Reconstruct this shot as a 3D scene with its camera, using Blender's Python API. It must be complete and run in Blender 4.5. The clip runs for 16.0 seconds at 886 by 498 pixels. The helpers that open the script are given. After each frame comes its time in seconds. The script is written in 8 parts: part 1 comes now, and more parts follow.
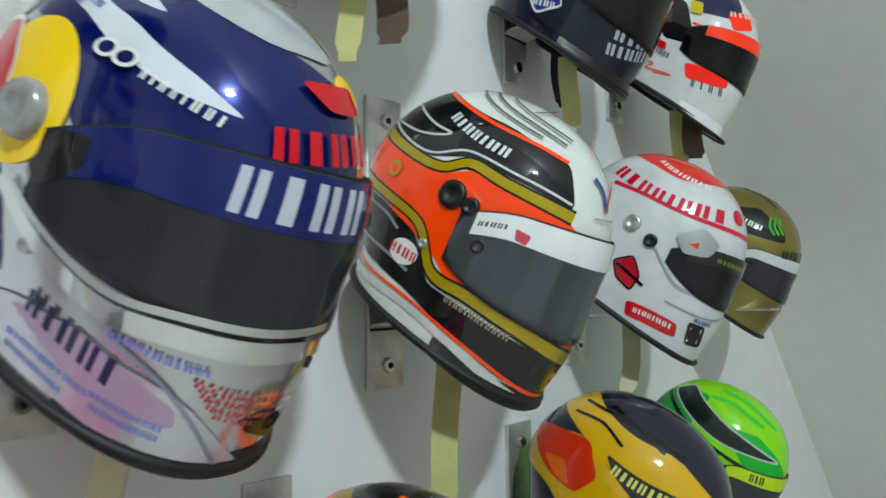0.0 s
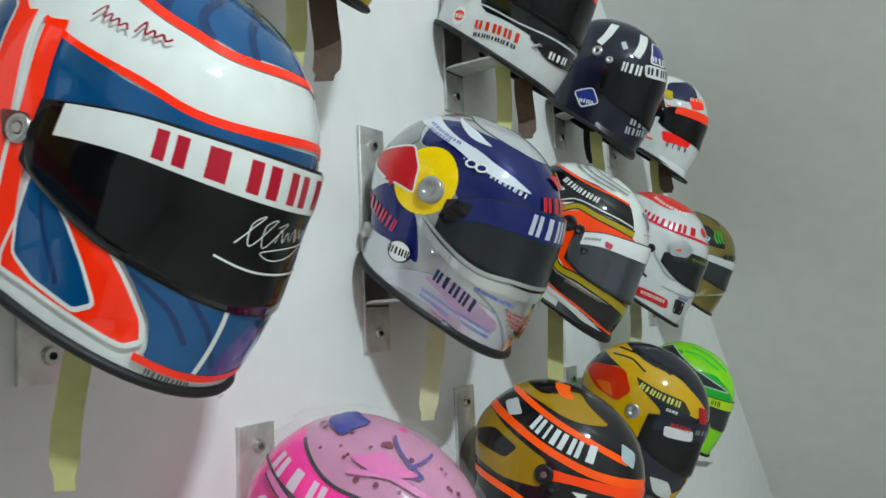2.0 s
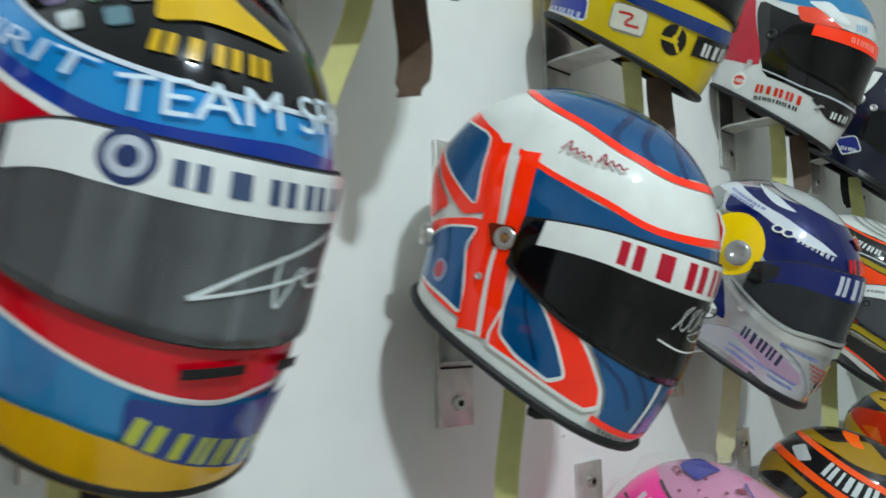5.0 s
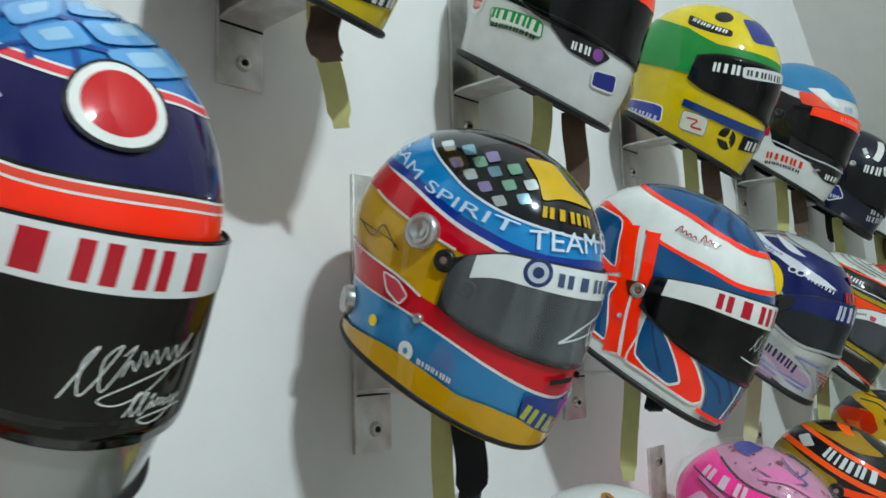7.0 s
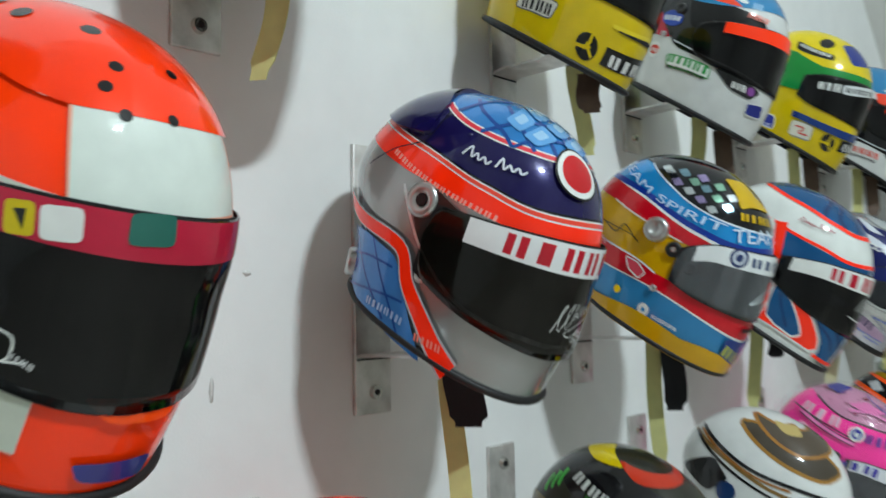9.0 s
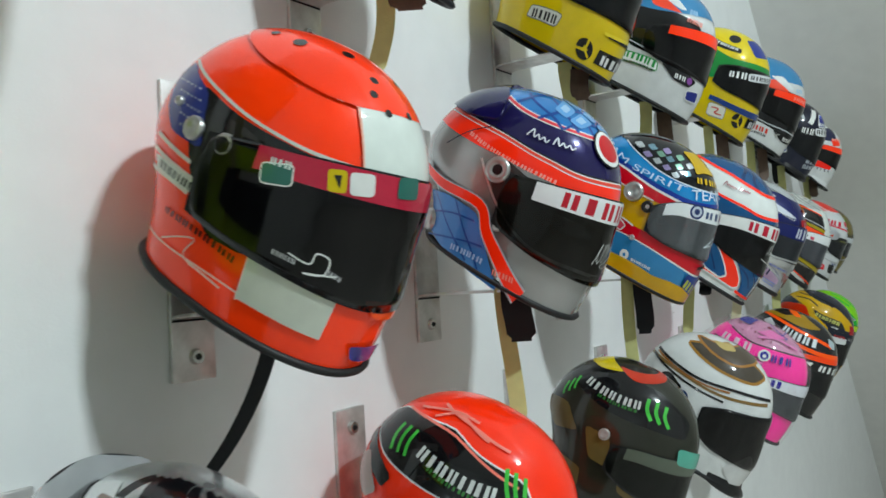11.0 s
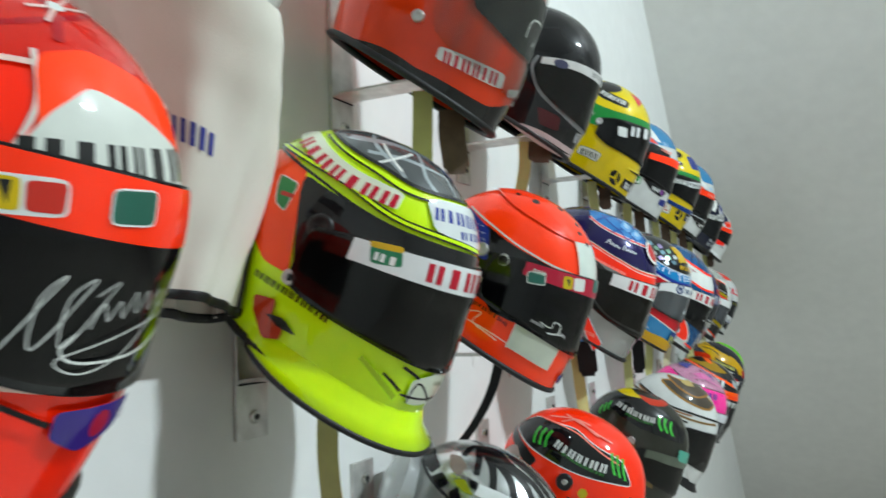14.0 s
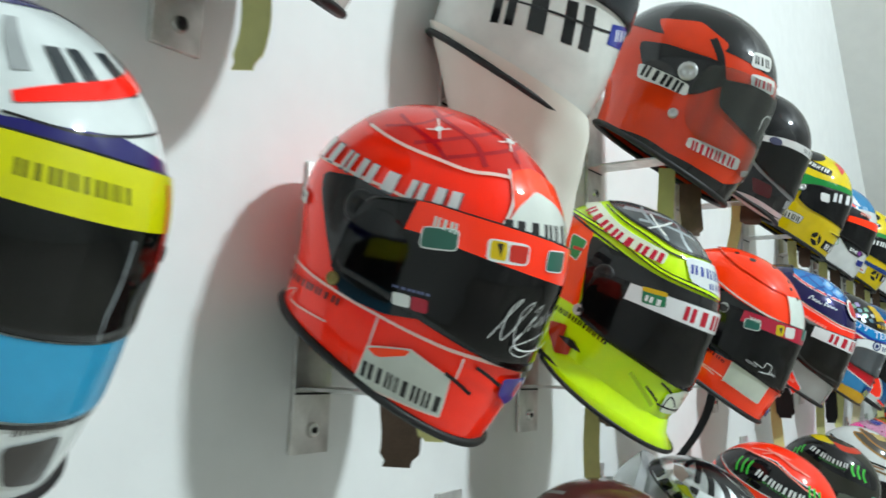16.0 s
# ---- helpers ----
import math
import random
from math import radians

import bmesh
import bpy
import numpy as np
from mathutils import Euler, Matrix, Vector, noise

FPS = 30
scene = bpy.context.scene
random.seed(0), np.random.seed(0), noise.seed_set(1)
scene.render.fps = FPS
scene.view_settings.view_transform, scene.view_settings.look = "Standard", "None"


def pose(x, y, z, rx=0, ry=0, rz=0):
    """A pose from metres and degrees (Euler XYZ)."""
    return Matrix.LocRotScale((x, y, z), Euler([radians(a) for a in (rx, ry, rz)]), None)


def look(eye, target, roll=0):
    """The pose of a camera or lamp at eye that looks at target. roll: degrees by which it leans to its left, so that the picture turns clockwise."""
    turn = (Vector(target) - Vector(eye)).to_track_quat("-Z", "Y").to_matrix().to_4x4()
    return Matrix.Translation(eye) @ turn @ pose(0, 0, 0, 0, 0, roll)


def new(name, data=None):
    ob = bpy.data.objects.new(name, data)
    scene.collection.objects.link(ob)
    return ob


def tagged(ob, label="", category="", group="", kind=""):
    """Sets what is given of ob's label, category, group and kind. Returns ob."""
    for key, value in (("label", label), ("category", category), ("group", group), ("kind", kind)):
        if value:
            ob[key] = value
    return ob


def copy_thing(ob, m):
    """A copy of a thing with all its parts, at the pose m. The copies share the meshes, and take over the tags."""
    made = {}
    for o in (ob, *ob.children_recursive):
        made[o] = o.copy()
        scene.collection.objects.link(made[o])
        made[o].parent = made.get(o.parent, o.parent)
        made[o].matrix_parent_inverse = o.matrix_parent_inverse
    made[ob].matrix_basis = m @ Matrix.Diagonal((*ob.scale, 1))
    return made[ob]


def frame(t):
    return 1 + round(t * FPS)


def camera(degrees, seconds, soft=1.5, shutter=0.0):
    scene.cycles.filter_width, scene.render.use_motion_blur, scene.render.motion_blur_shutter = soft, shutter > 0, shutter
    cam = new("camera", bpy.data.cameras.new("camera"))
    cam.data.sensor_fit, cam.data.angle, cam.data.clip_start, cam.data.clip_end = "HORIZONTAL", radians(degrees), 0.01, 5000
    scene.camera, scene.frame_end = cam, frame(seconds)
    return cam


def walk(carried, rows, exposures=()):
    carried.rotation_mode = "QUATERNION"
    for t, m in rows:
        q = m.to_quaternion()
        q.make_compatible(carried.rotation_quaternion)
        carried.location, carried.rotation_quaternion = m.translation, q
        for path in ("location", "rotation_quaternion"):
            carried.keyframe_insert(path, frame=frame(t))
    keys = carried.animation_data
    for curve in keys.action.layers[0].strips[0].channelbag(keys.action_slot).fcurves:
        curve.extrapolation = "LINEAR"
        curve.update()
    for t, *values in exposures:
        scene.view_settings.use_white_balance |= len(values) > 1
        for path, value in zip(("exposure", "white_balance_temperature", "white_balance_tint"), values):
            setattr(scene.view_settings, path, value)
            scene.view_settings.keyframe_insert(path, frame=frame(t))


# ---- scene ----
# camera and walk
cam = camera(58.0, 16.0, soft=1.6, shutter=0.5)
PATH = [
    (0, (0.713, -0.271, 1.548), (-0.544, 1.279, 1.676), -0.8),
    (0.5, (0.75, -0.422, 1.546), (-0.529, 1.11, 1.673), -0.9),
    (1, (0.807, -0.763, 1.515), (-0.344, 0.866, 1.667), -1.9),
    (1.5, (0.853, -0.965, 1.495), (-0.256, 0.691, 1.663), -2.2),
    (2, (0.827, -1.02, 1.493), (-0.263, 0.649, 1.657), -2.3),
    (2.5, (0.857, -1.108, 1.511), (-0.223, 0.57, 1.656), -2.0),
    (3, (0.881, -1.202, 1.515), (-0.197, 0.476, 1.665), -2.3),
    (3.5, (0.873, -1.263, 1.509), (-0.246, 0.386, 1.675), -2.3),
    (4, (0.804, -1.182, 1.532), (-0.505, 0.32, 1.711), -1.4),
    (4.5, (0.784, -1.227, 1.543), (-0.561, 0.24, 1.747), -1.6),
    (5, (0.738, -1.298, 1.555), (-0.66, 0.117, 1.768), -1.0),
    (5.2, (0.739, -1.37, 1.556), (-0.64, 0.06, 1.786), -1.6),
    (7.3, (0.816, -1.832, 1.582), (-0.513, -0.354, 1.812), -1.4),
    (7.5, (0.814, -1.869, 1.584), (-0.549, -0.424, 1.82), -0.9),
    (8, (0.812, -1.938, 1.604), (-0.705, -0.666, 1.883), 0.1),
    (8.5, (0.84, -2.081, 1.582), (-0.717, -0.859, 1.869), 0.7),
    (9, (0.856, -2.289, 1.587), (-0.524, -0.848, 1.723), -1.1),
    (9.2, (0.865, -2.347, 1.585), (-0.461, -0.854, 1.693), -1.7),
    (11.3, (0.841, -2.762, 1.548), (-0.277, -1.106, 1.626), -3.6),
    (11.5, (0.837, -2.828, 1.553), (-0.24, -1.147, 1.668), -3.8),
    (12, (0.831, -2.956, 1.579), (-0.126, -1.208, 1.751), -5.0),
    (12.5, (0.833, -3.088, 1.555), (-0.069, -1.307, 1.672), -5.1),
    (13, (0.81, -3.261, 1.574), (-0.013, -1.441, 1.667), -5.1),
    (13.5, (0.762, -3.362, 1.578), (-0.005, -1.517, 1.674), -3.5),
    (14, (0.74, -3.46, 1.599), (-0.128, -1.665, 1.761), -2.0),
    (14.5, (0.752, -3.54, 1.598), (-0.229, -1.808, 1.795), 0.2),
    (15, (0.775, -3.638, 1.588), (-0.308, -1.972, 1.813), 2.2),
    (15.5, (0.775, -3.732, 1.577), (-0.377, -2.115, 1.822), 3.0),
    (16, (0.767, -3.844, 1.57), (-0.433, -2.265, 1.829), 2.4),
]
walk(cam, [(t, look(eye, target, roll)) for t, eye, target, roll in PATH],
     [(0, 0.15), (1, 0.1), (4.5, -0.05), (8.5, -0.18), (11.5, -0.08), (13.5, 0.02), (15, 0.16), (16, 0.2)])

# ---- light ----
world = bpy.data.worlds.new("world")
scene.world = world
world.use_nodes = True
world.node_tree.nodes["Background"].inputs[0].default_value = (0.75, 0.8, 0.9, 1)
world.node_tree.nodes["Background"].inputs[1].default_value = 0.02

LAMP_Y = (-2.18, -2.05, -1.92)
LAMP_X, LAMP_Z = 4.0, 4.5
LAMP_W = 52.5


# ---- materials ----
def rgb(c):
    """Linear colour from a hex string of display values."""
    v = [int(c[i:i + 2], 16) / 255 for i in (1, 3, 5)]
    return tuple(x / 12.92 if x <= 0.04045 else ((x + 0.055) / 1.055) ** 2.4 for x in v) + (1,)


def nodes_of(name):
    m = bpy.data.materials.new(name)
    m.use_nodes = True
    nt = m.node_tree
    return m, nt, nt.nodes["Principled BSDF"]


def add(nt, kind, **inputs):
    n = nt.nodes.new(kind)
    for k, v in inputs.items():
        n.inputs[k.replace("_", " ")].default_value = v
    return n


PAINTS = {}


def paint(c, rough=0.38, metal=0.0, coat=0.9, grain=0.06, flake=0.0):
    """Helmet lacquer: a colour with slight mottling, fine orange peel and a clear coat with dust in its gloss."""
    key = (c, rough, metal, coat, grain, flake)
    if key in PAINTS:
        return PAINTS[key]
    m, nt, b = nodes_of("lacquer_" + c[1:])
    tc = nt.nodes.new("ShaderNodeTexCoord")
    n1 = add(nt, "ShaderNodeTexNoise", Scale=28.0, Detail=4.0)
    n2 = add(nt, "ShaderNodeTexNoise", Scale=420.0, Detail=2.0)
    nt.links.new(tc.outputs["Object"], n1.inputs["Vector"])
    nt.links.new(tc.outputs["Object"], n2.inputs["Vector"])
    hsv = nt.nodes.new("ShaderNodeHueSaturation")
    hsv.inputs["Color"].default_value = rgb(c)
    mr = nt.nodes.new("ShaderNodeMapRange")
    mr.inputs[1].default_value, mr.inputs[2].default_value = 0.3, 0.7
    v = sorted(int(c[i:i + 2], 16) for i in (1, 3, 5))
    lift = 1.35 if v[2] > 240 and v[0] < 64 else 1.28 if v[2] > 230 and v[0] < 16 else 1.0   # bright saturated lacquers: fluorescent glow put into the base colour, lifted above one
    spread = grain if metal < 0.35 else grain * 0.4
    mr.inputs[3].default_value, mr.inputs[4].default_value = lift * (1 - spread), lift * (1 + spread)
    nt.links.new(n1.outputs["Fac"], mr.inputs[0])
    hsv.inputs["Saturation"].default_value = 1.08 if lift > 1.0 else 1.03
    nt.links.new(mr.outputs[0], hsv.inputs["Value"])
    nt.links.new(hsv.outputs[0], b.inputs["Base Color"])
    rr = nt.nodes.new("ShaderNodeMapRange")
    rr.inputs[3].default_value, rr.inputs[4].default_value = (rough * 0.8, rough * 1.3) if metal < 0.35 else (rough * 0.96, rough * 1.06)
    nt.links.new(n1.outputs["Fac"], rr.inputs[0])
    nt.links.new(rr.outputs[0], b.inputs["Roughness"])
    bump = nt.nodes.new("ShaderNodeBump")
    bump.inputs["Strength"].default_value, bump.inputs["Distance"].default_value = 0.05, 0.0005
    nt.links.new(n2.outputs["Fac"], bump.inputs["Height"])
    nt.links.new(bump.outputs[0], b.inputs["Normal"])
    b.inputs["Metallic"].default_value = metal
    b.inputs["Specular IOR Level"].default_value = 0.1
    b.inputs["Coat Weight"].default_value = min(1.0, coat * 1.1)
    b.inputs["Coat Roughness"].default_value = 0.035
    PAINTS[key] = m
    return m


def chrome_paint(c, rough=0.28):
    return paint(c, rough, 0.85, 0.5, 0.1)


def plain(name, c, rough=0.5, metal=0.0, scale=60.0, amount=0.15, bump=0.15, dist=0.0008):
    """A surface with variation of tone at two scales and fine relief."""
    m, nt, b = nodes_of(name)
    tc = nt.nodes.new("ShaderNodeTexCoord")
    n1 = add(nt, "ShaderNodeTexNoise", Scale=scale, Detail=5.0)
    n2 = add(nt, "ShaderNodeTexNoise", Scale=scale * 9, Detail=3.0)
    for n in (n1, n2):
        nt.links.new(tc.outputs["Object"], n.inputs["Vector"])
    mix = nt.nodes.new("ShaderNodeMath")
    mix.operation = "ADD"
    nt.links.new(n1.outputs["Fac"], mix.inputs[0])
    nt.links.new(n2.outputs["Fac"], mix.inputs[1])
    mr = nt.nodes.new("ShaderNodeMapRange")
    mr.inputs[1].default_value, mr.inputs[2].default_value = 0.7, 1.3
    mr.inputs[3].default_value, mr.inputs[4].default_value = 1 - amount, 1 + amount
    nt.links.new(mix.outputs[0], mr.inputs[0])
    hsv = nt.nodes.new("ShaderNodeHueSaturation")
    hsv.inputs["Color"].default_value = rgb(c)
    nt.links.new(mr.outputs[0], hsv.inputs["Value"])
    nt.links.new(hsv.outputs[0], b.inputs["Base Color"])
    b.inputs["Roughness"].default_value = rough
    b.inputs["Metallic"].default_value = metal
    bp = nt.nodes.new("ShaderNodeBump")
    bp.inputs["Strength"].default_value, bp.inputs["Distance"].default_value = bump, dist
    nt.links.new(n2.outputs["Fac"], bp.inputs["Height"])
    nt.links.new(bp.outputs[0], b.inputs["Normal"])
    return m


def wall_paint(name, c):
    """Rolled emulsion: broad faint blotches, fine roller stipple."""
    m, nt, b = nodes_of(name)
    tc = nt.nodes.new("ShaderNodeTexCoord")
    n1 = add(nt, "ShaderNodeTexNoise", Scale=1.7, Detail=6.0, Roughness=0.6)
    n2 = add(nt, "ShaderNodeTexNoise", Scale=260.0, Detail=3.0)
    n3 = add(nt, "ShaderNodeTexNoise", Scale=14.0, Detail=4.0)
    for n in (n1, n2, n3):
        nt.links.new(tc.outputs["Object"], n.inputs["Vector"])
    mix = nt.nodes.new("ShaderNodeMath")
    mix.operation = "ADD"
    nt.links.new(n1.outputs["Fac"], mix.inputs[0])
    nt.links.new(n3.outputs["Fac"], mix.inputs[1])
    mr = nt.nodes.new("ShaderNodeMapRange")
    mr.inputs[1].default_value, mr.inputs[2].default_value = 0.7, 1.3
    mr.inputs[3].default_value, mr.inputs[4].default_value = 0.965, 1.03
    nt.links.new(mix.outputs[0], mr.inputs[0])
    hsv = nt.nodes.new("ShaderNodeHueSaturation")
    hsv.inputs["Color"].default_value = rgb(c)
    nt.links.new(mr.outputs[0], hsv.inputs["Value"])
    nt.links.new(hsv.outputs[0], b.inputs["Base Color"])
    b.inputs["Roughness"].default_value = 0.75
    bp = nt.nodes.new("ShaderNodeBump")
    bp.inputs["Strength"].default_value, bp.inputs["Distance"].default_value = 0.25, 0.0008
    nt.links.new(n2.outputs["Fac"], bp.inputs["Height"])
    nt.links.new(bp.outputs[0], b.inputs["Normal"])
    return m


def brushed_steel():
    m, nt, b = nodes_of("brushed_steel")
    tc = nt.nodes.new("ShaderNodeTexCoord")
    mp = nt.nodes.new("ShaderNodeMapping")
    mp.inputs["Scale"].default_value = (40, 40, 900)
    n1 = add(nt, "ShaderNodeTexNoise", Scale=1.0, Detail=4.0)
    n2 = add(nt, "ShaderNodeTexNoise", Scale=35.0, Detail=4.0)
    nt.links.new(tc.outputs["Object"], mp.inputs[0])
    nt.links.new(mp.outputs[0], n1.inputs["Vector"])
    nt.links.new(tc.outputs["Object"], n2.inputs["Vector"])
    r = nt.nodes.new("ShaderNodeValToRGB")
    r.color_ramp.elements[0].position, r.color_ramp.elements[0].color = 0.3, (0.55, 0.54, 0.515, 1)
    r.color_ramp.elements[1].position, r.color_ramp.elements[1].color = 0.7, (0.78, 0.77, 0.745, 1)
    nt.links.new(n2.outputs["Fac"], r.inputs[0])
    nt.links.new(r.outputs[0], b.inputs["Base Color"])
    mr = nt.nodes.new("ShaderNodeMapRange")
    mr.inputs[3].default_value, mr.inputs[4].default_value = 0.36, 0.54
    nt.links.new(n1.outputs["Fac"], mr.inputs[0])
    nt.links.new(mr.outputs[0], b.inputs["Roughness"])
    b.inputs["Metallic"].default_value = 0.8
    bp = nt.nodes.new("ShaderNodeBump")
    bp.inputs["Strength"].default_value, bp.inputs["Distance"].default_value = 0.1, 0.0004
    nt.links.new(n1.outputs["Fac"], bp.inputs["Height"])
    nt.links.new(bp.outputs[0], b.inputs["Normal"])
    return m


VISORS = {}


def visor_mat(c, alpha=0.9, rough=0.05):
    """Polycarbonate visor: tinted, glossy and partly see-through, with faint smears and painted-in reflection streaks.
    """
    key = (c, alpha, rough)
    if key in VISORS:
        return VISORS[key]
    m, nt, b = nodes_of("visor_" + c[1:])
    tc = nt.nodes.new("ShaderNodeTexCoord")
    n1 = add(nt, "ShaderNodeTexNoise", Scale=18.0, Detail=5.0)
    nt.links.new(tc.outputs["Object"], n1.inputs["Vector"])
    mr = nt.nodes.new("ShaderNodeMapRange")
    mr.inputs[3].default_value, mr.inputs[4].default_value = rough * 0.6, rough * 2.2
    nt.links.new(n1.outputs["Fac"], mr.inputs[0])
    nt.links.new(mr.outputs[0], b.inputs["Roughness"])
    b.inputs["Base Color"].default_value = rgb(c)
    # Upright streaks in the alpha paint reflections that the plain room doesn't give.
    mp = nt.nodes.new("ShaderNodeMapping")
    mp.inputs["Scale"].default_value = (38, 38, 2.5)
    n2 = add(nt, "ShaderNodeTexNoise", Scale=1.0, Detail=3.0)
    nt.links.new(tc.outputs["Object"], mp.inputs[0])
    nt.links.new(mp.outputs[0], n2.inputs["Vector"])
    ma = nt.nodes.new("ShaderNodeMapRange")
    ma.inputs[1].default_value, ma.inputs[2].default_value = 0.3, 0.7
    ma.inputs[3].default_value, ma.inputs[4].default_value = alpha - 0.9 * alpha * (1 - alpha), min(1.0, alpha + alpha * (1 - alpha))
    nt.links.new(n2.outputs["Fac"], ma.inputs[0])
    nt.links.new(ma.outputs[0], b.inputs["Alpha"])
    b.inputs["IOR"].default_value = 1.58
    b.inputs["Specular IOR Level"].default_value = 0.32
    VISORS[key] = m
    return m


def webbing(name, c):
    """Woven strap: fine cross ribs."""
    m, nt, b = nodes_of(name)
    tc = nt.nodes.new("ShaderNodeTexCoord")
    w = add(nt, "ShaderNodeTexWave", Scale=260.0, Distortion=0.4)
    w.bands_direction = "Z"
    n = add(nt, "ShaderNodeTexNoise", Scale=40.0, Detail=3.0)
    nt.links.new(tc.outputs["Object"], w.inputs["Vector"])
    nt.links.new(tc.outputs["Object"], n.inputs["Vector"])
    mr = nt.nodes.new("ShaderNodeMapRange")
    mr.inputs[3].default_value, mr.inputs[4].default_value = 0.85, 1.12
    nt.links.new(n.outputs["Fac"], mr.inputs[0])
    hsv = nt.nodes.new("ShaderNodeHueSaturation")
    hsv.inputs["Color"].default_value = rgb(c)
    nt.links.new(mr.outputs[0], hsv.inputs["Value"])
    nt.links.new(hsv.outputs[0], b.inputs["Base Color"])
    b.inputs["Roughness"].default_value = 0.7
    bp = nt.nodes.new("ShaderNodeBump")
    bp.inputs["Strength"].default_value, bp.inputs["Distance"].default_value = 0.5, 0.001
    nt.links.new(w.outputs["Fac"], bp.inputs["Height"])
    nt.links.new(bp.outputs[0], b.inputs["Normal"])
    return m


WALL = wall_paint("white_emulsion", "#edeeec")
SLOPE = wall_paint("grey_emulsion", "#efeeea")
# Floor out of view, kept pale to bounce light onto the helmets.
FLOORM = plain("pale_bounce_floor", "#cdc7bd", 0.5, 0, 6.0, 0.15, 0.2)
STEEL = brushed_steel()
BOLT = plain("bolt_steel", "#c9c7c2", 0.25, 1.0, 80, 0.1, 0.1)
DARK = plain("dark_hole", "#0c0c0d", 0.8, 0, 60, 0.2, 0.1)
RUBBER = plain("black_rubber", "#121214", 0.55, 0, 90, 0.25, 0.3)
LINING = plain("dark_lining_foam", "#1c1b1d", 0.95, 0, 120, 0.3, 0.6)
YELLOW_WEB = webbing("yellow_webbing", "#dedb92")
CREAM_WEB = webbing("cream_webbing", "#e4e0b4")
BLACK_WEB = webbing("black_webbing", "#16161a")
LEATHER = plain("brown_leather", "#5b4636", 0.6, 0, 70, 0.25, 0.5, 0.0012)
SILVER = plain("satin_aluminium", "#c4c4c2", 0.3, 0.9, 90, 0.12, 0.1)
BLACKP = plain("black_plastic", "#131315", 0.35, 0, 80, 0.2, 0.15)


# ---- mesh helpers ----
def mesh_ob(name, bm, mat, parent=None, label="", smooth=True):
    me = bpy.data.meshes.new(name)
    bm.to_mesh(me)
    bm.free()
    if smooth:
        for p in me.polygons:
            p.use_smooth = True
    if mat:
        me.materials.append(mat)
    ob = new(name, me)
    if parent:
        ob.parent = parent
    if label:
        ob["label"] = label
    return ob


def part(name, bm, mat, parent, label="", smooth=True):
    return mesh_ob(name, bm, mat, parent, label, smooth)


def box(lo, hi, bevel=0.0):
    bm = bmesh.new()
    bmesh.ops.create_cube(bm, size=1.0)
    for v in bm.verts:
        v.co = Vector([(lo[i] + hi[i]) / 2 + v.co[i] * (hi[i] - lo[i]) for i in range(3)])
    if bevel:
        bmesh.ops.bevel(bm, geom=bm.edges[:], offset=bevel, segments=2, affect="EDGES", profile=0.6)
    return bm


def prism(pts, axis_lo, axis_hi):
    """A polygon in (y, z) drawn out along x."""
    bm = bmesh.new()
    a = [bm.verts.new((axis_lo, y, z)) for y, z in pts]
    b = [bm.verts.new((axis_hi, y, z)) for y, z in pts]
    bm.faces.new(a)
    bm.faces.new(list(reversed(b)))
    for i in range(len(pts)):
        j = (i + 1) % len(pts)
        bm.faces.new((a[j], a[i], b[i], b[j]))
    bmesh.ops.recalc_face_normals(bm, faces=bm.faces[:])
    return bm


# ---- the attic room ----
EDGE_Y0, EDGE_SLOPE = 3.506, 0.99          # roof line on the gable wall: z = EDGE_Y0 - EDGE_SLOPE * y
CEIL, FLOOR = 4.56, -0.58
Y_LOW, X_FAR = -7.0, 5.5
y_at = lambda z: (EDGE_Y0 - z) / EDGE_SLOPE


def room():
    foot = y_at(FLOOR)
    wall = prism([(Y_LOW, FLOOR), (foot, FLOOR), (y_at(CEIL), CEIL), (Y_LOW, CEIL)], -0.15, 0.0)
    tagged(mesh_ob("wall_gable", wall, WALL, smooth=False), "white painted gable wall carrying the rows of helmets", "wall", kind="structure")
    bm = bmesh.new()
    up = Vector((0, EDGE_SLOPE, 1.0)).normalized() * 0.12
    p = [Vector((x, y_at(z), z)) for x, z in ((0.0, FLOOR), (X_FAR, FLOOR), (X_FAR, CEIL), (0.0, CEIL))]
    lo = [bm.verts.new(v) for v in p]
    hi = [bm.verts.new(v + up) for v in p]
    bm.faces.new(lo)
    bm.faces.new(list(reversed(hi)))
    for i in range(4):
        bm.faces.new((lo[i], lo[(i + 1) % 4], hi[(i + 1) % 4], hi[i]))
    bmesh.ops.recalc_face_normals(bm, faces=bm.faces[:])
    tagged(mesh_ob("wall_slope", bm, SLOPE, smooth=False), "grey painted sloping attic wall under the roof", "wall", kind="structure")
    # Unseen ceiling, floor and far walls: added to close the room and bounce light.
    tagged(mesh_ob("ceiling", box((0, Y_LOW, CEIL), (X_FAR, y_at(CEIL), CEIL + 0.12)), WALL, smooth=False), "flat white painted ceiling", "ceiling", kind="structure")
    tagged(mesh_ob("floor", box((-0.15, Y_LOW - 0.15, FLOOR - 0.12), (X_FAR + 0.15, foot + 0.2, FLOOR)), FLOORM, smooth=False), "unseen pale floor, added to bounce light", "floor", kind="structure")
    tagged(mesh_ob("wall_back", box((X_FAR, Y_LOW, FLOOR), (X_FAR + 0.15, foot, CEIL + 0.12)), WALL, smooth=False), "plain white wall facing the helmets", "wall", kind="structure")
    tagged(mesh_ob("wall_side", box((-0.15, Y_LOW - 0.15, FLOOR), (X_FAR + 0.15, Y_LOW, CEIL + 0.12)), WALL, smooth=False), "plain white side wall", "wall", kind="structure")


room()


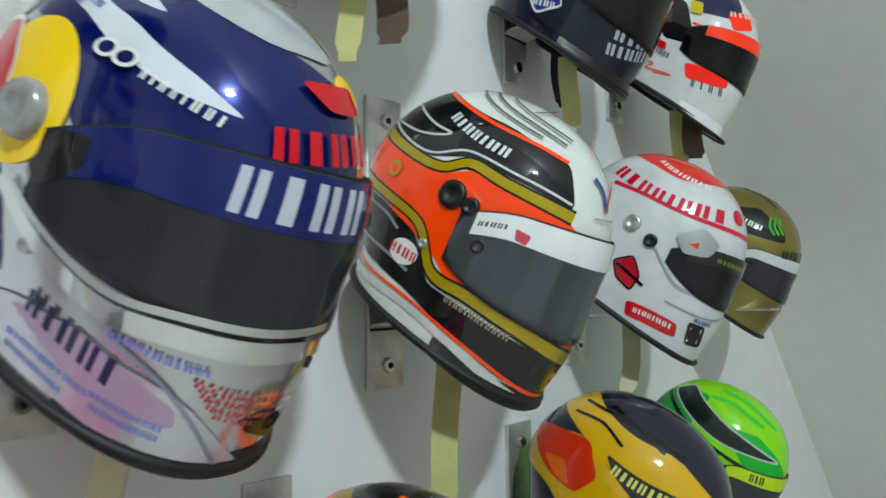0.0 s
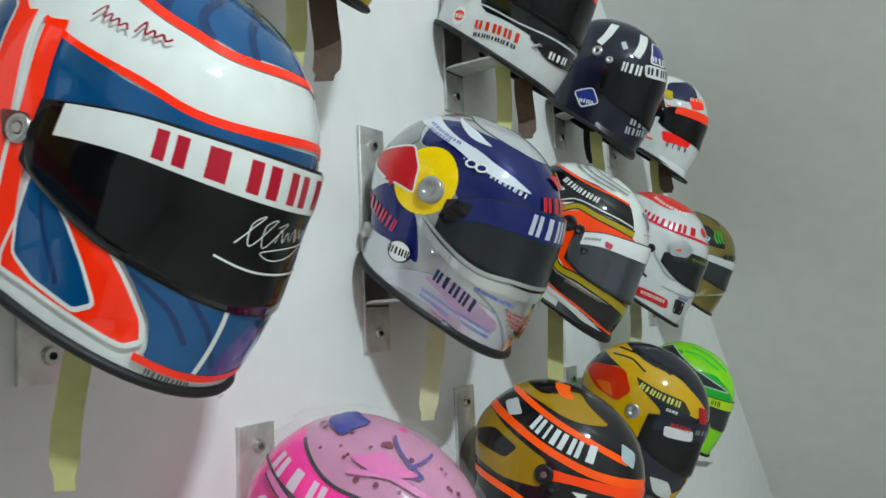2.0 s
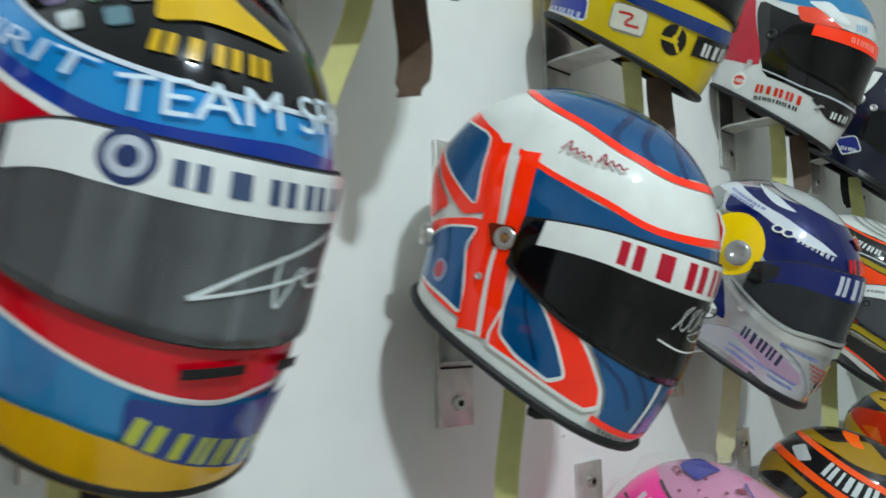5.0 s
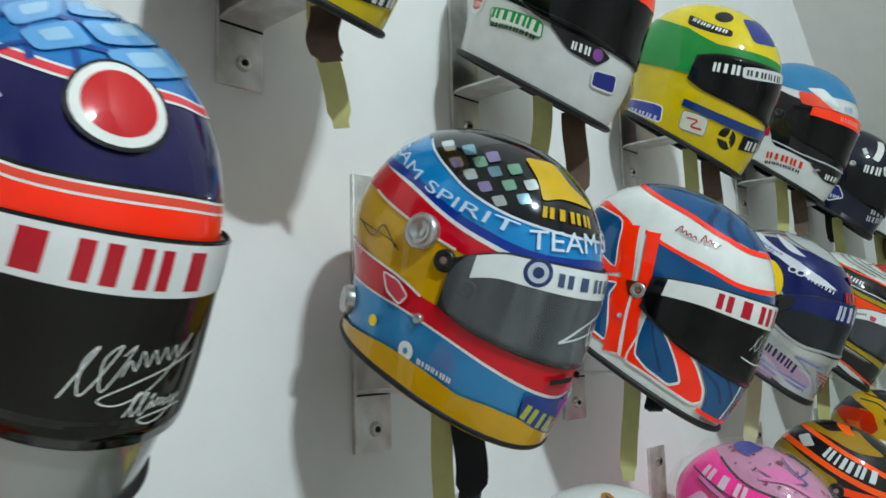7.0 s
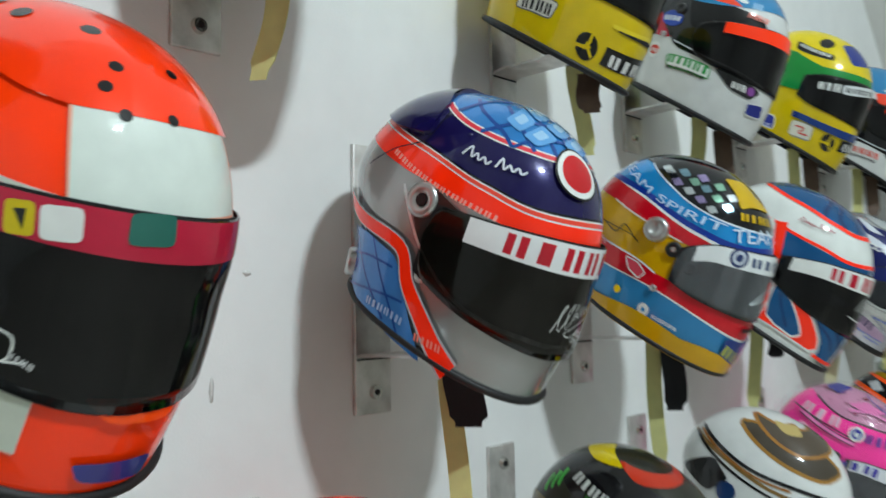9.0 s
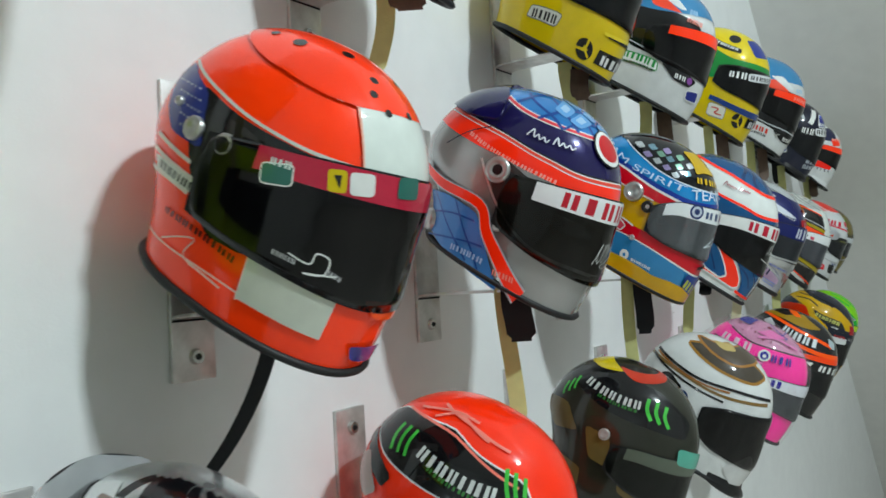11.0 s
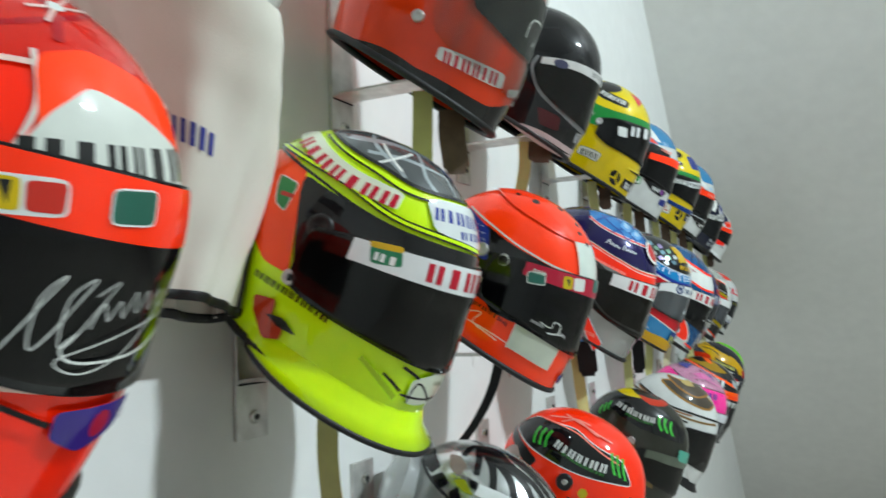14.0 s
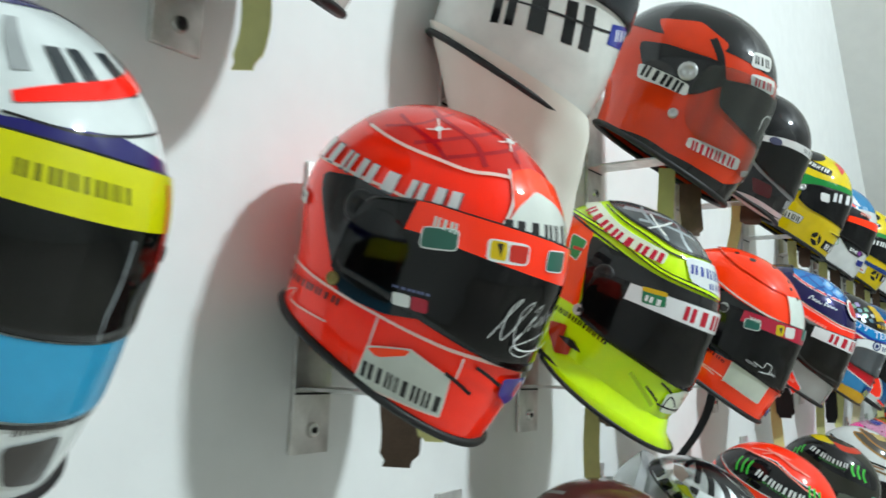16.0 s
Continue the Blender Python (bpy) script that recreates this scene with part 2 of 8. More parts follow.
SMUDGE = plain("grey_smudge", "#dad9d5", 0.8, 0, 90, 0.2, 0.1)
rnd = random.Random(3)
for y, z, w, h in ((-1.745, 1.629, 0.006, 0.004), (-1.794, 1.488, 0.0035, 0.016), (-0.885, 1.694, 0.004, 0.005), (-2.31, 1.52, 0.003, 0.009), (-0.30, 1.40, 0.005, 0.003)):
    bm = bmesh.new()
    ring = [bm.verts.new((0.0004, y + w * math.cos(t) * rnd.uniform(0.6, 1.2), z + h * math.sin(t) * rnd.uniform(0.6, 1.2))) for t in [math.tau * i / 12 for i in range(12)]]
    back = [bm.verts.new((0.0, v.co.y, v.co.z)) for v in ring]
    bm.faces.new(ring)
    for i in range(12):
        bm.faces.new((ring[i], back[i], back[(i + 1) % 12], ring[(i + 1) % 12]))
    bmesh.ops.recalc_face_normals(bm, faces=bm.faces[:])
    part("scuff", bm, SMUDGE, bpy.data.objects["wall_gable"], "small grey scuff")


def spot_lamp(y):
    root = tagged(new("ceiling_spotlight"), "small white ceiling spotlight, lit", "spotlight", "ceiling spotlights")
    root.location = (LAMP_X, y, CEIL)
    bm = bmesh.new()
    bmesh.ops.create_cone(bm, cap_ends=True, segments=24, radius1=0.05, radius2=0.05, depth=0.02, matrix=Matrix.Translation((0, 0, -0.01)))
    part("housing", bm, plain("white_metal", "#dddddd", 0.4), root)
    bm = bmesh.new()
    bmesh.ops.create_circle(bm, cap_ends=True, segments=24, radius=0.036, matrix=Matrix.Translation((0, 0, -0.024)))
    m, nt, b = nodes_of("lamp_glow")
    b.inputs["Emission Color"].default_value = (1, 0.97, 0.92, 1)
    b.inputs["Emission Strength"].default_value = 20
    part("lens", bm, m, root, "glowing lens")
    ld = bpy.data.lights.new("lamp", "AREA")
    ld.shape, ld.size, ld.energy, ld.color = "DISK", 0.11, LAMP_W, (0.81, 0.945, 0.995)
    lo = new("lamp", ld)
    lo.matrix_world = look((LAMP_X, y, LAMP_Z - 0.0), (0.0, y, 1.4))


for y in LAMP_Y:
    spot_lamp(y)


# ---- brackets ----
BR = {}


def bracket():
    """A flat steel plate on the wall with two bolts and a shelf arm folded out of it."""
    root = tagged(new("wall_bracket"), "brushed steel wall bracket with two bolts and a folded arm", "bracket", "helmet brackets")
    part("plate", box((0, -0.0345, -0.030), (0.007, 0.0305, 0.346), 0.0018), STEEL, root)
    bm = bmesh.new()
    sect = [(0.006, 0.0485), (0.012, 0.0515), (0.025, 0.053), (0.21, 0.054)]
    vs = []
    for x, z in sect:
        vs.append([bm.verts.new((x, y, z + dz)) for y, dz in ((-0.0325, 0.002), (0.0285, 0.002), (0.0285, -0.002), (-0.0325, -0.002))])
    for a, b in zip(vs, vs[1:]):
        for i in range(4):
            bm.faces.new((a[i], a[(i + 1) % 4], b[(i + 1) % 4], b[i]))
    bm.faces.new(vs[-1])
    bm.faces.new(list(reversed(vs[0])))
    bmesh.ops.recalc_face_normals(bm, faces=bm.faces[:])
    part("arm", bm, STEEL, root, smooth=False)
    # Thin dark strip laid on the uncut plate for the fold's shadow line.
    part("fold", box((0.006, -0.0325, 0.0445), (0.0085, 0.0285, 0.0472), 0.0005), DARK, root, "dark strip for the shadow line at the fold")
    for z in (0.0, 0.316):
        bm = bmesh.new()
        rot = Matrix.Rotation(radians(90), 4, "Y")
        bmesh.ops.create_cone(bm, cap_ends=True, segments=20, radius1=0.0105, radius2=0.0085, depth=0.006, matrix=Matrix.Translation((0.0095, 0, z)) @ rot)
        bolt = part("bolt", bm, BOLT, root, smooth=False)
        bm = bmesh.new()
        bmesh.ops.create_cone(bm, cap_ends=True, segments=6, radius1=0.0045, radius2=0.0045, depth=0.001, matrix=Matrix.Translation((0.0131, 0, z)) @ rot)
        part("socket", bm, DARK, bolt, "dark hexagonal socket", smooth=False)
    return root


ROW_Z = {"T": 1.922, "M": 1.466, "B": 1.01}
ROW_Y = {
    "T": [1.147, 0.796, 0.305, -0.288, -0.818, -1.240, -1.815, -2.316, -2.832, -3.348],
    "M": [1.416, 0.972, 0.484, 0.032, -0.535, -1.030, -1.545, -2.042, -2.565, -3.106, -3.612],
    "B": [1.193, 0.786, 0.296, -0.241, -0.842, -1.270, -1.762, -2.280, -2.796],
}
first = bracket()
first.matrix_basis = pose(0, ROW_Y["M"][0], ROW_Z["M"])
for row in "MTB":
    for y in ROW_Y[row]:
        if (row, y) != ("M", ROW_Y["M"][0]):
            copy_thing(first, pose(0, y, ROW_Z[row]))


# ---- helmets ----
def radius(az, el, k):
    """Distance of the shell from the helmet's middle, towards az (degrees from the front to the wearer's right) and el (up)."""
    a, e = radians(az), radians(el)
    dx, dy, dz = math.cos(e) * math.cos(a), -math.cos(e) * math.sin(a), math.sin(e)
    ax = k["front"]
    if dx <= 0:
        u = max(0.0, min(1.0, (dz + 0.58) / 0.85))
        ax = k["back"] + k["bulge"] * u * u * (3 - 2 * u)
    cz = k["up"] if dz > 0 else k["down"]
    n = k["n"]
    r = (abs(dx / ax) ** n + abs(dy / k["half"]) ** n + abs(dz / cz) ** n) ** (-1 / n)
    w = math.exp(-(az / 42.0) ** 2) * max(0.0, min(1.0, (-el - 4) / 22.0))
    return r * (1 + k["chin"] * w), (dx, dy, dz)


SHAPE = dict(front=0.172, back=0.118, bulge=0.040, half=0.122, up=0.166, down=0.334, n=2.2, chin=0.06, rim_f=-0.161, rim_b=-0.105)


class Shell:
    """One helmet: its shape and the Empty that carries its parts."""

    def __init__(self, at, tilt, yaw, label, group, roll=0.0, size=1.0, **shape):
        self.k = dict(SHAPE, **shape)
        self.root = tagged(new("helmet"), label, "helmet", group)
        self.root.matrix_basis = pose(*at, roll, tilt, yaw) @ Matrix.Scale(size, 4)
        self.layer = self.v_layer = 0
        self.v_base = 0.0042

    def at(self, az, el, off=0.0):
        r, d = radius(az, el, self.k)
        return Vector(d) * (r + off)

    def rim(self, az):
        """Elevation of the lower edge at az."""
        k, lo, hi = self.k, -88.0, 0.0
        for _ in range(24):
            mid = (lo + hi) / 2
            p = self.at(az, mid)
            edge = (k["rim_f"] + k["rim_b"]) / 2 + (k["rim_f"] - k["rim_b"]) / 2 * p.x / 0.15
            lo, hi = (mid, hi) if p.z < edge else (lo, mid)
        return (lo + hi) / 2

    def surface(self, na, ne, off=0.0, inward=False):
        bm = bmesh.new()
        rows = []
        for i in range(na):
            az = 360.0 * i / na - 180
            e0 = self.rim(az)
            rows.append([bm.verts.new(self.at(az, e0 + (88.0 - e0) * j / ne, off)) for j in range(ne + 1)])
        for i in range(na):
            a, b = rows[i], rows[(i + 1) % na]
            for j in range(ne):
                bm.faces.new((a[j], a[j + 1], b[j + 1], b[j]) if not inward else (a[j], b[j], b[j + 1], a[j + 1]))
        bm.faces.new([r[-1] for r in rows])
        bmesh.ops.recalc_face_normals(bm, faces=bm.faces[:])
        if inward:
            bmesh.ops.reverse_faces(bm, faces=bm.faces[:])
        return bm

    def base(self, mat, trim=RUBBER, trim_r=0.0055):
        part("shell", self.surface(120, 48), mat, self.root)
        part("lining", self.surface(36, 12, -0.016, True), LINING, self.root, "dark foam lining")
        bm = bmesh.new()
        ring = []
        n = 72
        pts = [self.at(a := 360.0 * i / n - 180, self.rim(a), -0.001) for i in range(n)]
        for i, p in enumerate(pts):
            out = Vector((p.x, p.y, 0)).normalized()
            ring.append([bm.verts.new(p + out * (trim_r * 1.4 * math.cos(t)) + Vector((0, 0, trim_r * math.sin(t)))) for t in [math.tau * q / 8 for q in range(8)]])
        for i in range(n):
            a, b = ring[i], ring[(i + 1) % n]
            for q in range(8):
                bm.faces.new((a[q], b[q], b[(q + 1) % 8], a[(q + 1) % 8]))
        bmesh.ops.recalc_face_normals(bm, faces=bm.faces[:])
        part("rim_trim", bm, trim, self.root, "rubber edge trim")

    # -- paint shapes laid on the shell; all places are (az, el) in degrees --
    def _lay(self, name, polys, mat, off, label="", parent=None, step=3.0):
        bm = bmesh.new()
        for pts in polys:
            vs = [bm.verts.new((x, y, 0)) for x, y in pts]
            if len(vs) >= 3:
                bm.faces.new(vs)
        bmesh.ops.triangulate(bm, faces=bm.faces[:])
        for axis in (0, 1):
            lo = min(v.co[axis] for v in bm.verts)
            hi = max(v.co[axis] for v in bm.verts)
            c = math.floor(lo / step) * step + step
            while c < hi:
                no = Vector((1, 0, 0)) if axis == 0 else Vector((0, 1, 0))
                bmesh.ops.bisect_plane(bm, geom=bm.verts[:] + bm.edges[:] + bm.faces[:], dist=1e-5, plane_co=no * c, plane_no=no)
                c += step
        for v in bm.verts:
            v.co = self.at(v.co.x, v.co.y, off)
        bmesh.ops.recalc_face_normals(bm, faces=bm.faces[:])
        for f in bm.faces:
            if f.normal.dot(f.calc_center_median()) < 0:
                f.normal_flip()
        return part(name, bm, mat, parent or self.root, label)

    def off(self, visor=False):
        if visor:
            self.v_layer += 1
            return self.v_base + 0.0004 + 0.00016 * self.v_layer
        self.layer += 1
        return 0.0005 + 0.00013 * self.layer

    def patch(self, pts, mat, edge=None, width=1.0, name="paint_patch", label="", visor=False, curve=True, step=3.0):
        """A painted area with the given corners, rounded where curve is set, with a line round it where edge is given."""
        if curve and len(pts) > 3:
            pts = smooth_loop(pts)
        ob = self._lay(name, [pts], mat, self.off(visor), label, step=step)
        if edge:
            self.stripe(list(pts) + [pts[0]], width, edge, "outline", "", visor, fine=False)
        return ob

    def band(self, lo, hi, mat, name="paint_band", label="", reach=180.0):
        """A painted belt round both sides between two lines, each a height or a list of (az, el)."""
        def line(v, a):
            if isinstance(v, (int, float)):
                return v
            q = sorted(v)
            return float(np.interp(abs(a), [p[0] for p in q], [p[1] for p in q]))
        off = self.off()
        bm = bmesh.new()
        cols = []
        for a in np.arange(-reach, reach + 0.1, 3.0):
            l, h = max(line(lo, a), self.rim(a)), min(88.0, line(hi, a))
            h = max(h, l + 0.05)
            cols.append([bm.verts.new(self.at(a, l + (h - l) * j / 30, off)) for j in range(31)])
        for p, q in zip(cols, cols[1:]):
            for j in range(30):
                bm.faces.new((p[j], p[j + 1], q[j + 1], q[j]))
        bmesh.ops.recalc_face_normals(bm, faces=bm.faces[:])
        return part(name, bm, mat, self.root, label)

    def stripe(self, line, width, mat, name="stripe", label="", visor=False, w_end=None, fine=True):
        """A painted line of a width in degrees along the given places."""
        line = smooth_line(line) if fine else line
        n = len(line)
        quads, side = [], []
        for i, (x, y) in enumerate(line):
            x0, y0 = line[max(0, i - 1)]
            x1, y1 = line[min(n - 1, i + 1)]
            c = max(0.15, math.cos(radians(y)))
            tx, ty = (x1 - x0) * c, y1 - y0
            d = math.hypot(tx, ty) or 1
            w = width + ((width if w_end is None else w_end) - width) * i / (n - 1)
            side.append(((x - ty / d * w / 2 / c, y + tx / d * w / 2), (x + ty / d * w / 2 / c, y - tx / d * w / 2)))
        for (a, b), (c, d) in zip(side, side[1:]):
            quads.append([a, c, d, b])
        return self._lay(name, quads, mat, self.off(visor), label)

    def disc(self, az, el, r, mat, name="round_patch", label="", visor=False, squash=1.0):
        c = max(0.2, math.cos(radians(el)))
        pts = [(az + r / c * math.cos(t), el + r * squash * math.sin(t)) for t in [math.tau * i / 28 for i in range(28)]]
        return self._lay(name, [pts], mat, self.off(visor), label)

    def bars(self, a, b, height, widths, mat, name="lettering", label="", visor=False, gap=0.22, slant=0.0, up=None):
        """Writing as a row of plain bars from place a to place b; widths says how broad each is."""
        total = sum(widths) + gap * (len(widths) - 1)
        c = max(0.2, math.cos(radians((a[1] + b[1]) / 2)))
        dx, dy = (b[0] - a[0]) * c, b[1] - a[1]
        L = math.hypot(dx, dy)
        ux, uy = dx / L, dy / L
        nx, ny = (uy, -ux) if ux > 0 else (-uy, ux)
        if ny < 0:
            nx, ny = -nx, -ny
        snug = visor and hasattr(self, "s_mid") and abs(a[1] - self.s_mid(a[0])) < 0.75 * self.s_high
        if snug:
            height = min(height, self.s_high * 0.82)
        polys, s = [], 0.0
        for i, w in enumerate(widths):
            s0, s1 = s / total * L, (s + w) / total * L
            s += w + gap
            h = height * 0.45
            wd = s1 - s0
            cuts = ((0.0, 1.0),) if len(widths) == 1 else ((0.18, 0.74),) if i % 3 == 1 else ((0.04, 0.38), (0.58, 0.92))
            for e0, e1 in cuts:
                q = []
                for t, v in ((s0 + wd * e0, -h), (s0 + wd * e1, -h), (s0 + wd * e1, h), (s0 + wd * e0, h)):
                    t2 = t + slant * v
                    x = a[0] + (ux * t2 + nx * v) / c
                    q.append((x, self.s_mid(x) + v if snug else a[1] + uy * t2 + ny * v))
                polys.append(q)
        return self._lay(name, polys, mat, self.off(visor), label)

    def scribble(self, a, b, height, seed, mat, visor=True, label="white pen scribble"):
        """Pen strokes between two places: tall leaning loops, a run of small waves and a sweep under them."""
        rnd = random.Random(seed)
        dx, dy = b[0] - a[0], b[1] - a[1]
        along = lambda f, v: (a[0] + dx * f, a[1] + dy * f + height * v)
        loops = []
        for q in range(3):
            f = 0.05 + 0.13 * q
            loops += [along(f, -0.45), along(f + 0.17 + rnd.uniform(0, 0.04), 0.62 - 0.08 * q), along(f + 0.10, 0.30)]
        self.stripe(loops, 0.34, mat, "pen_scribble", label, visor, w_end=0.26)
        run = [along(0.42 + 0.5 * i / 11, (0.30 if i % 2 else -0.22) * rnd.uniform(0.45, 1.0)) for i in range(12)]
        self.stripe(run, 0.30, mat, "pen_scribble", label, visor, w_end=0.22)
        return self.stripe([along(1.0, 0.25), along(0.72, -0.62), along(0.45, -0.85), along(0.30, -0.60), along(0.62, -0.40), along(1.05, -0.30)], 0.28, mat, "pen_scribble", label, visor)

    # -- fitted parts --
    def visor(self, mat, top=16.0, bot=-23.0, end=92.0, low_end=-14.0, top_end=12.0, split=55.0, port=True, label=""):
        def upper(az):
            f = max(0.0, (abs(az) - split) / (end - split))
            return top + (top_end - top) * f ** 1.6

        def lower(az):
            f = max(0.0, (abs(az) - split) / (end - split))
            return bot + (low_end - bot) * f ** 1.8

        self.v_up, self.v_lo = upper, lower
        n = 56
        if port:
            pts = [(a, lower(a) - 0.6) for a in np.linspace(-end, end, 30)] + [(a, upper(a) + 0.6) for a in np.linspace(end, -end, 30)]
            self._lay("eye_port", [pts], DARK, self.off(), "dark eye opening")
        self.v_base = max(0.0042, 0.0022 + 0.00013 * self.layer)
        bm = bmesh.new()
        cols = []
        for i in range(n + 1):
            az = -end + 2 * end * i / n
            u, l = upper(az), lower(az)
            q = max(0.0, (abs(az) - (end - 7)) / 7)
            m_, h = (u + l) / 2, (u - l) / 2 * math.sqrt(max(0.02, 1 - q * q))
            col = [bm.verts.new(self.at(az, m_ - h, 0.0005))]
            col += [bm.verts.new(self.at(az, m_ - h + 2 * h * j / 14, self.v_base)) for j in range(15)]
            col.append(bm.verts.new(self.at(az, m_ + h, 0.0005)))
            cols.append(col)
        for a, b in zip(cols, cols[1:]):
            for j in range(len(a) - 1):
                bm.faces.new((a[j], a[j + 1], b[j + 1], b[j]))
        bmesh.ops.recalc_face_normals(bm, faces=bm.faces[:])
        ob = part("visor", bm, mat, self.root, label)
        return ob

    def strip(self, mat, hi=70.0, height=10.0, lo=-70.0, drop=0.4, label="visor sun strip"):
        self.s_mid, self.s_high = lambda a: self.v_up(a) - drop - height / 2, height
        pts = [(a, self.v_up(a) - drop) for a in np.linspace(lo, hi, 36)] + [(a, self.v_up(a) - drop - height) for a in np.linspace(hi, lo, 36)]
        return self._lay("visor_strip", [pts], mat, self.off(True), label)

    def words(self, text, a, b, height, mat, label="", visor=False):
        """Lettering in the built-in font from place a to place b."""
        cu = bpy.data.curves.new("words", "FONT")
        cu.body = text
        tmp = new("words", cu)
        me = bpy.data.meshes.new_from_object(tmp.evaluated_get(bpy.context.evaluated_depsgraph_get()))
        bpy.data.objects.remove(tmp)
        xs = [v.co.x for v in me.vertices]
        x0, x1 = min(xs), max(xs)
        c = max(0.2, math.cos(radians((a[1] + b[1]) / 2)))
        dx, dy = (b[0] - a[0]) * c, b[1] - a[1]
        L = math.hypot(dx, dy)
        ux, uy = dx / L, dy / L
        nx, ny = (-uy, ux) if ux > 0 else (uy, -ux)
        off = self.off(visor)
        for v in me.vertices:
            s, t = (v.co.x - x0) / (x1 - x0) * L, (v.co.y - 0.35) * height / 0.7
            v.co = self.at(a[0] + (ux * s + nx * t) / c, a[1] + uy * s + ny * t, off)
        me.materials.append(mat)
        ob = new("lettering", me)
        ob.parent = self.root
        return ob

    def lip(self, mat, az, drop, out, thick=0.004, name="chin_spoiler", label="flared lip"):
        """A flared lip along the lower edge at the front."""
        bm = bmesh.new()
        rows = []
        n = 40
        for i in range(n + 1):
            a = -az + 2 * az * i / n
            f = 1 - (abs(a) / az) ** 3
            p = self.at(a, self.rim(a), 0.0)
            o = Vector((p.x, p.y, 0)).normalized()
            row = [p + o * 0.001 + Vector((0, 0, 0.035)), p + o * (0.004 + out * 0.3 * f), p + o * (0.005 + out * f) + Vector((0, 0, -drop * f)), p + o * (out * f) + Vector((0, 0, -drop * f - thick)), p - o * 0.006]
            rows.append([bm.verts.new(v) for v in row])
        for p, q in zip(rows, rows[1:]):
            for j in range(4):
                bm.faces.new((p[j], p[j + 1], q[j + 1], q[j]))
        bmesh.ops.recalc_face_normals(bm, faces=bm.faces[:])
        ob = part(name, bm, mat, self.root, label)
        if name == "chin_spoiler":
            bm = bmesh.new()
            edge = []
            for i in range(n + 1):
                a = -az + 2 * az * i / n
                f = 1 - (abs(a) / az) ** 3
                p = self.at(a, self.rim(a), 0.0)
                o = Vector((p.x, p.y, 0)).normalized()
                c = p + o * (0.002 + out * f) + Vector((0, 0, -drop * f - thick * 0.8))
                edge.append([bm.verts.new(c + o * 0.0058 * math.cos(t) + Vector((0, 0, 0.0045 * math.sin(t)))) for t in [math.tau * q / 8 for q in range(8)]])
            for p, q in zip(edge, edge[1:]):
                for j in range(8):
                    bm.faces.new((p[j], q[j], q[(j + 1) % 8], p[(j + 1) % 8]))
            bmesh.ops.recalc_face_normals(bm, faces=bm.faces[:])
            part("lip_trim", bm, RUBBER, ob, "black rubber edge")
        return ob

    def button(self, az, el, r, mat, proud=0.006, name="pivot_screw", label="", cap=None):
        p = self.at(az, el, 0.0)
        nrm = (self.at(az - 1, el) - self.at(az + 1, el)).cross(self.at(az, el + 1) - self.at(az, el - 1)).normalized()
        if nrm.dot(p) < 0:
            nrm.negate()
        m = Matrix.Translation(p) @ nrm.to_track_quat("Z", "Y").to_matrix().to_4x4()
        bm = bmesh.new()
        prof = [(r, -0.004), (r, proud * 0.6), (r * 0.86, proud), (r * 0.5, proud), (r * 0.42, proud * 0.75), (0.0, proud * 0.72)]
        n = 22
        rings = [[bm.verts.new(m @ Vector((q * math.cos(math.tau * i / n), q * math.sin(math.tau * i / n), h))) for i in range(n)] for q, h in prof[:-1]]
        for a, b in zip(rings, rings[1:]):
            for i in range(n):
                bm.faces.new((a[i], a[(i + 1) % n], b[(i + 1) % n], b[i]))
        bm.faces.new(rings[-1])
        ob = part(name, bm, mat, self.root, label)
        if cap:
            bm = bmesh.new()
            bmesh.ops.create_cone(bm, cap_ends=True, segments=16, radius1=r * 0.4, radius2=r * 0.34, depth=0.002, matrix=m @ Matrix.Translation((0, 0, proud * 0.8)))
            part("cap", bm, cap, ob, smooth=False)
        return ob

    def slot(self, a, b, height, mat=DARK, name="vent"):
        """A vent: a recessed looking dark slit with a raised lip."""
        self.stripe([a, ((a[0] + b[0]) / 2, (a[1] + b[1]) / 2 + 0.2), b], height, mat, name, "dark air vent")

    def strap(self, at, length, width, mat, bend=(0.0, 0.0), name="chin_strap", label="", twist=0.0):
        """A strap that hangs from the opening; bend is how far its end swings in helmet x and y. Gravity is taken in the room."""
        inv = self.root.matrix_basis.inverted()
        top = self.root.matrix_basis @ Vector(at)
        bm = bmesh.new()
        n, th = 16, 0.0012
        prev = None
        for i in range(n + 1):
            f = i / n
            c = top + Vector((bend[0] * f * f, bend[1] * f * f + 0.011 * math.sin(4.5 * f + length * 40) * f, -length * f))
            ang = radians(-33 + twist * f)
            s = Vector((math.cos(ang), -math.sin(ang), 0)) * width * (0.52 if f < 0.93 else 0.36)
            t = Vector((math.sin(ang), math.cos(ang), 0)) * th
            q = [bm.verts.new(inv @ (c + v)) for v in (s + t, -s + t, -s - t, s - t)]
            if prev:
                for j in range(4):
                    bm.faces.new((prev[j], prev[(j + 1) % 4], q[(j + 1) % 4], q[j]))
            else:
                bm.faces.new(q)
            prev = q
        bm.faces.new(list(reversed(prev)))
        bmesh.ops.recalc_face_normals(bm, faces=bm.faces[:])
        return part(name, bm, mat, self.root, label, smooth=False)


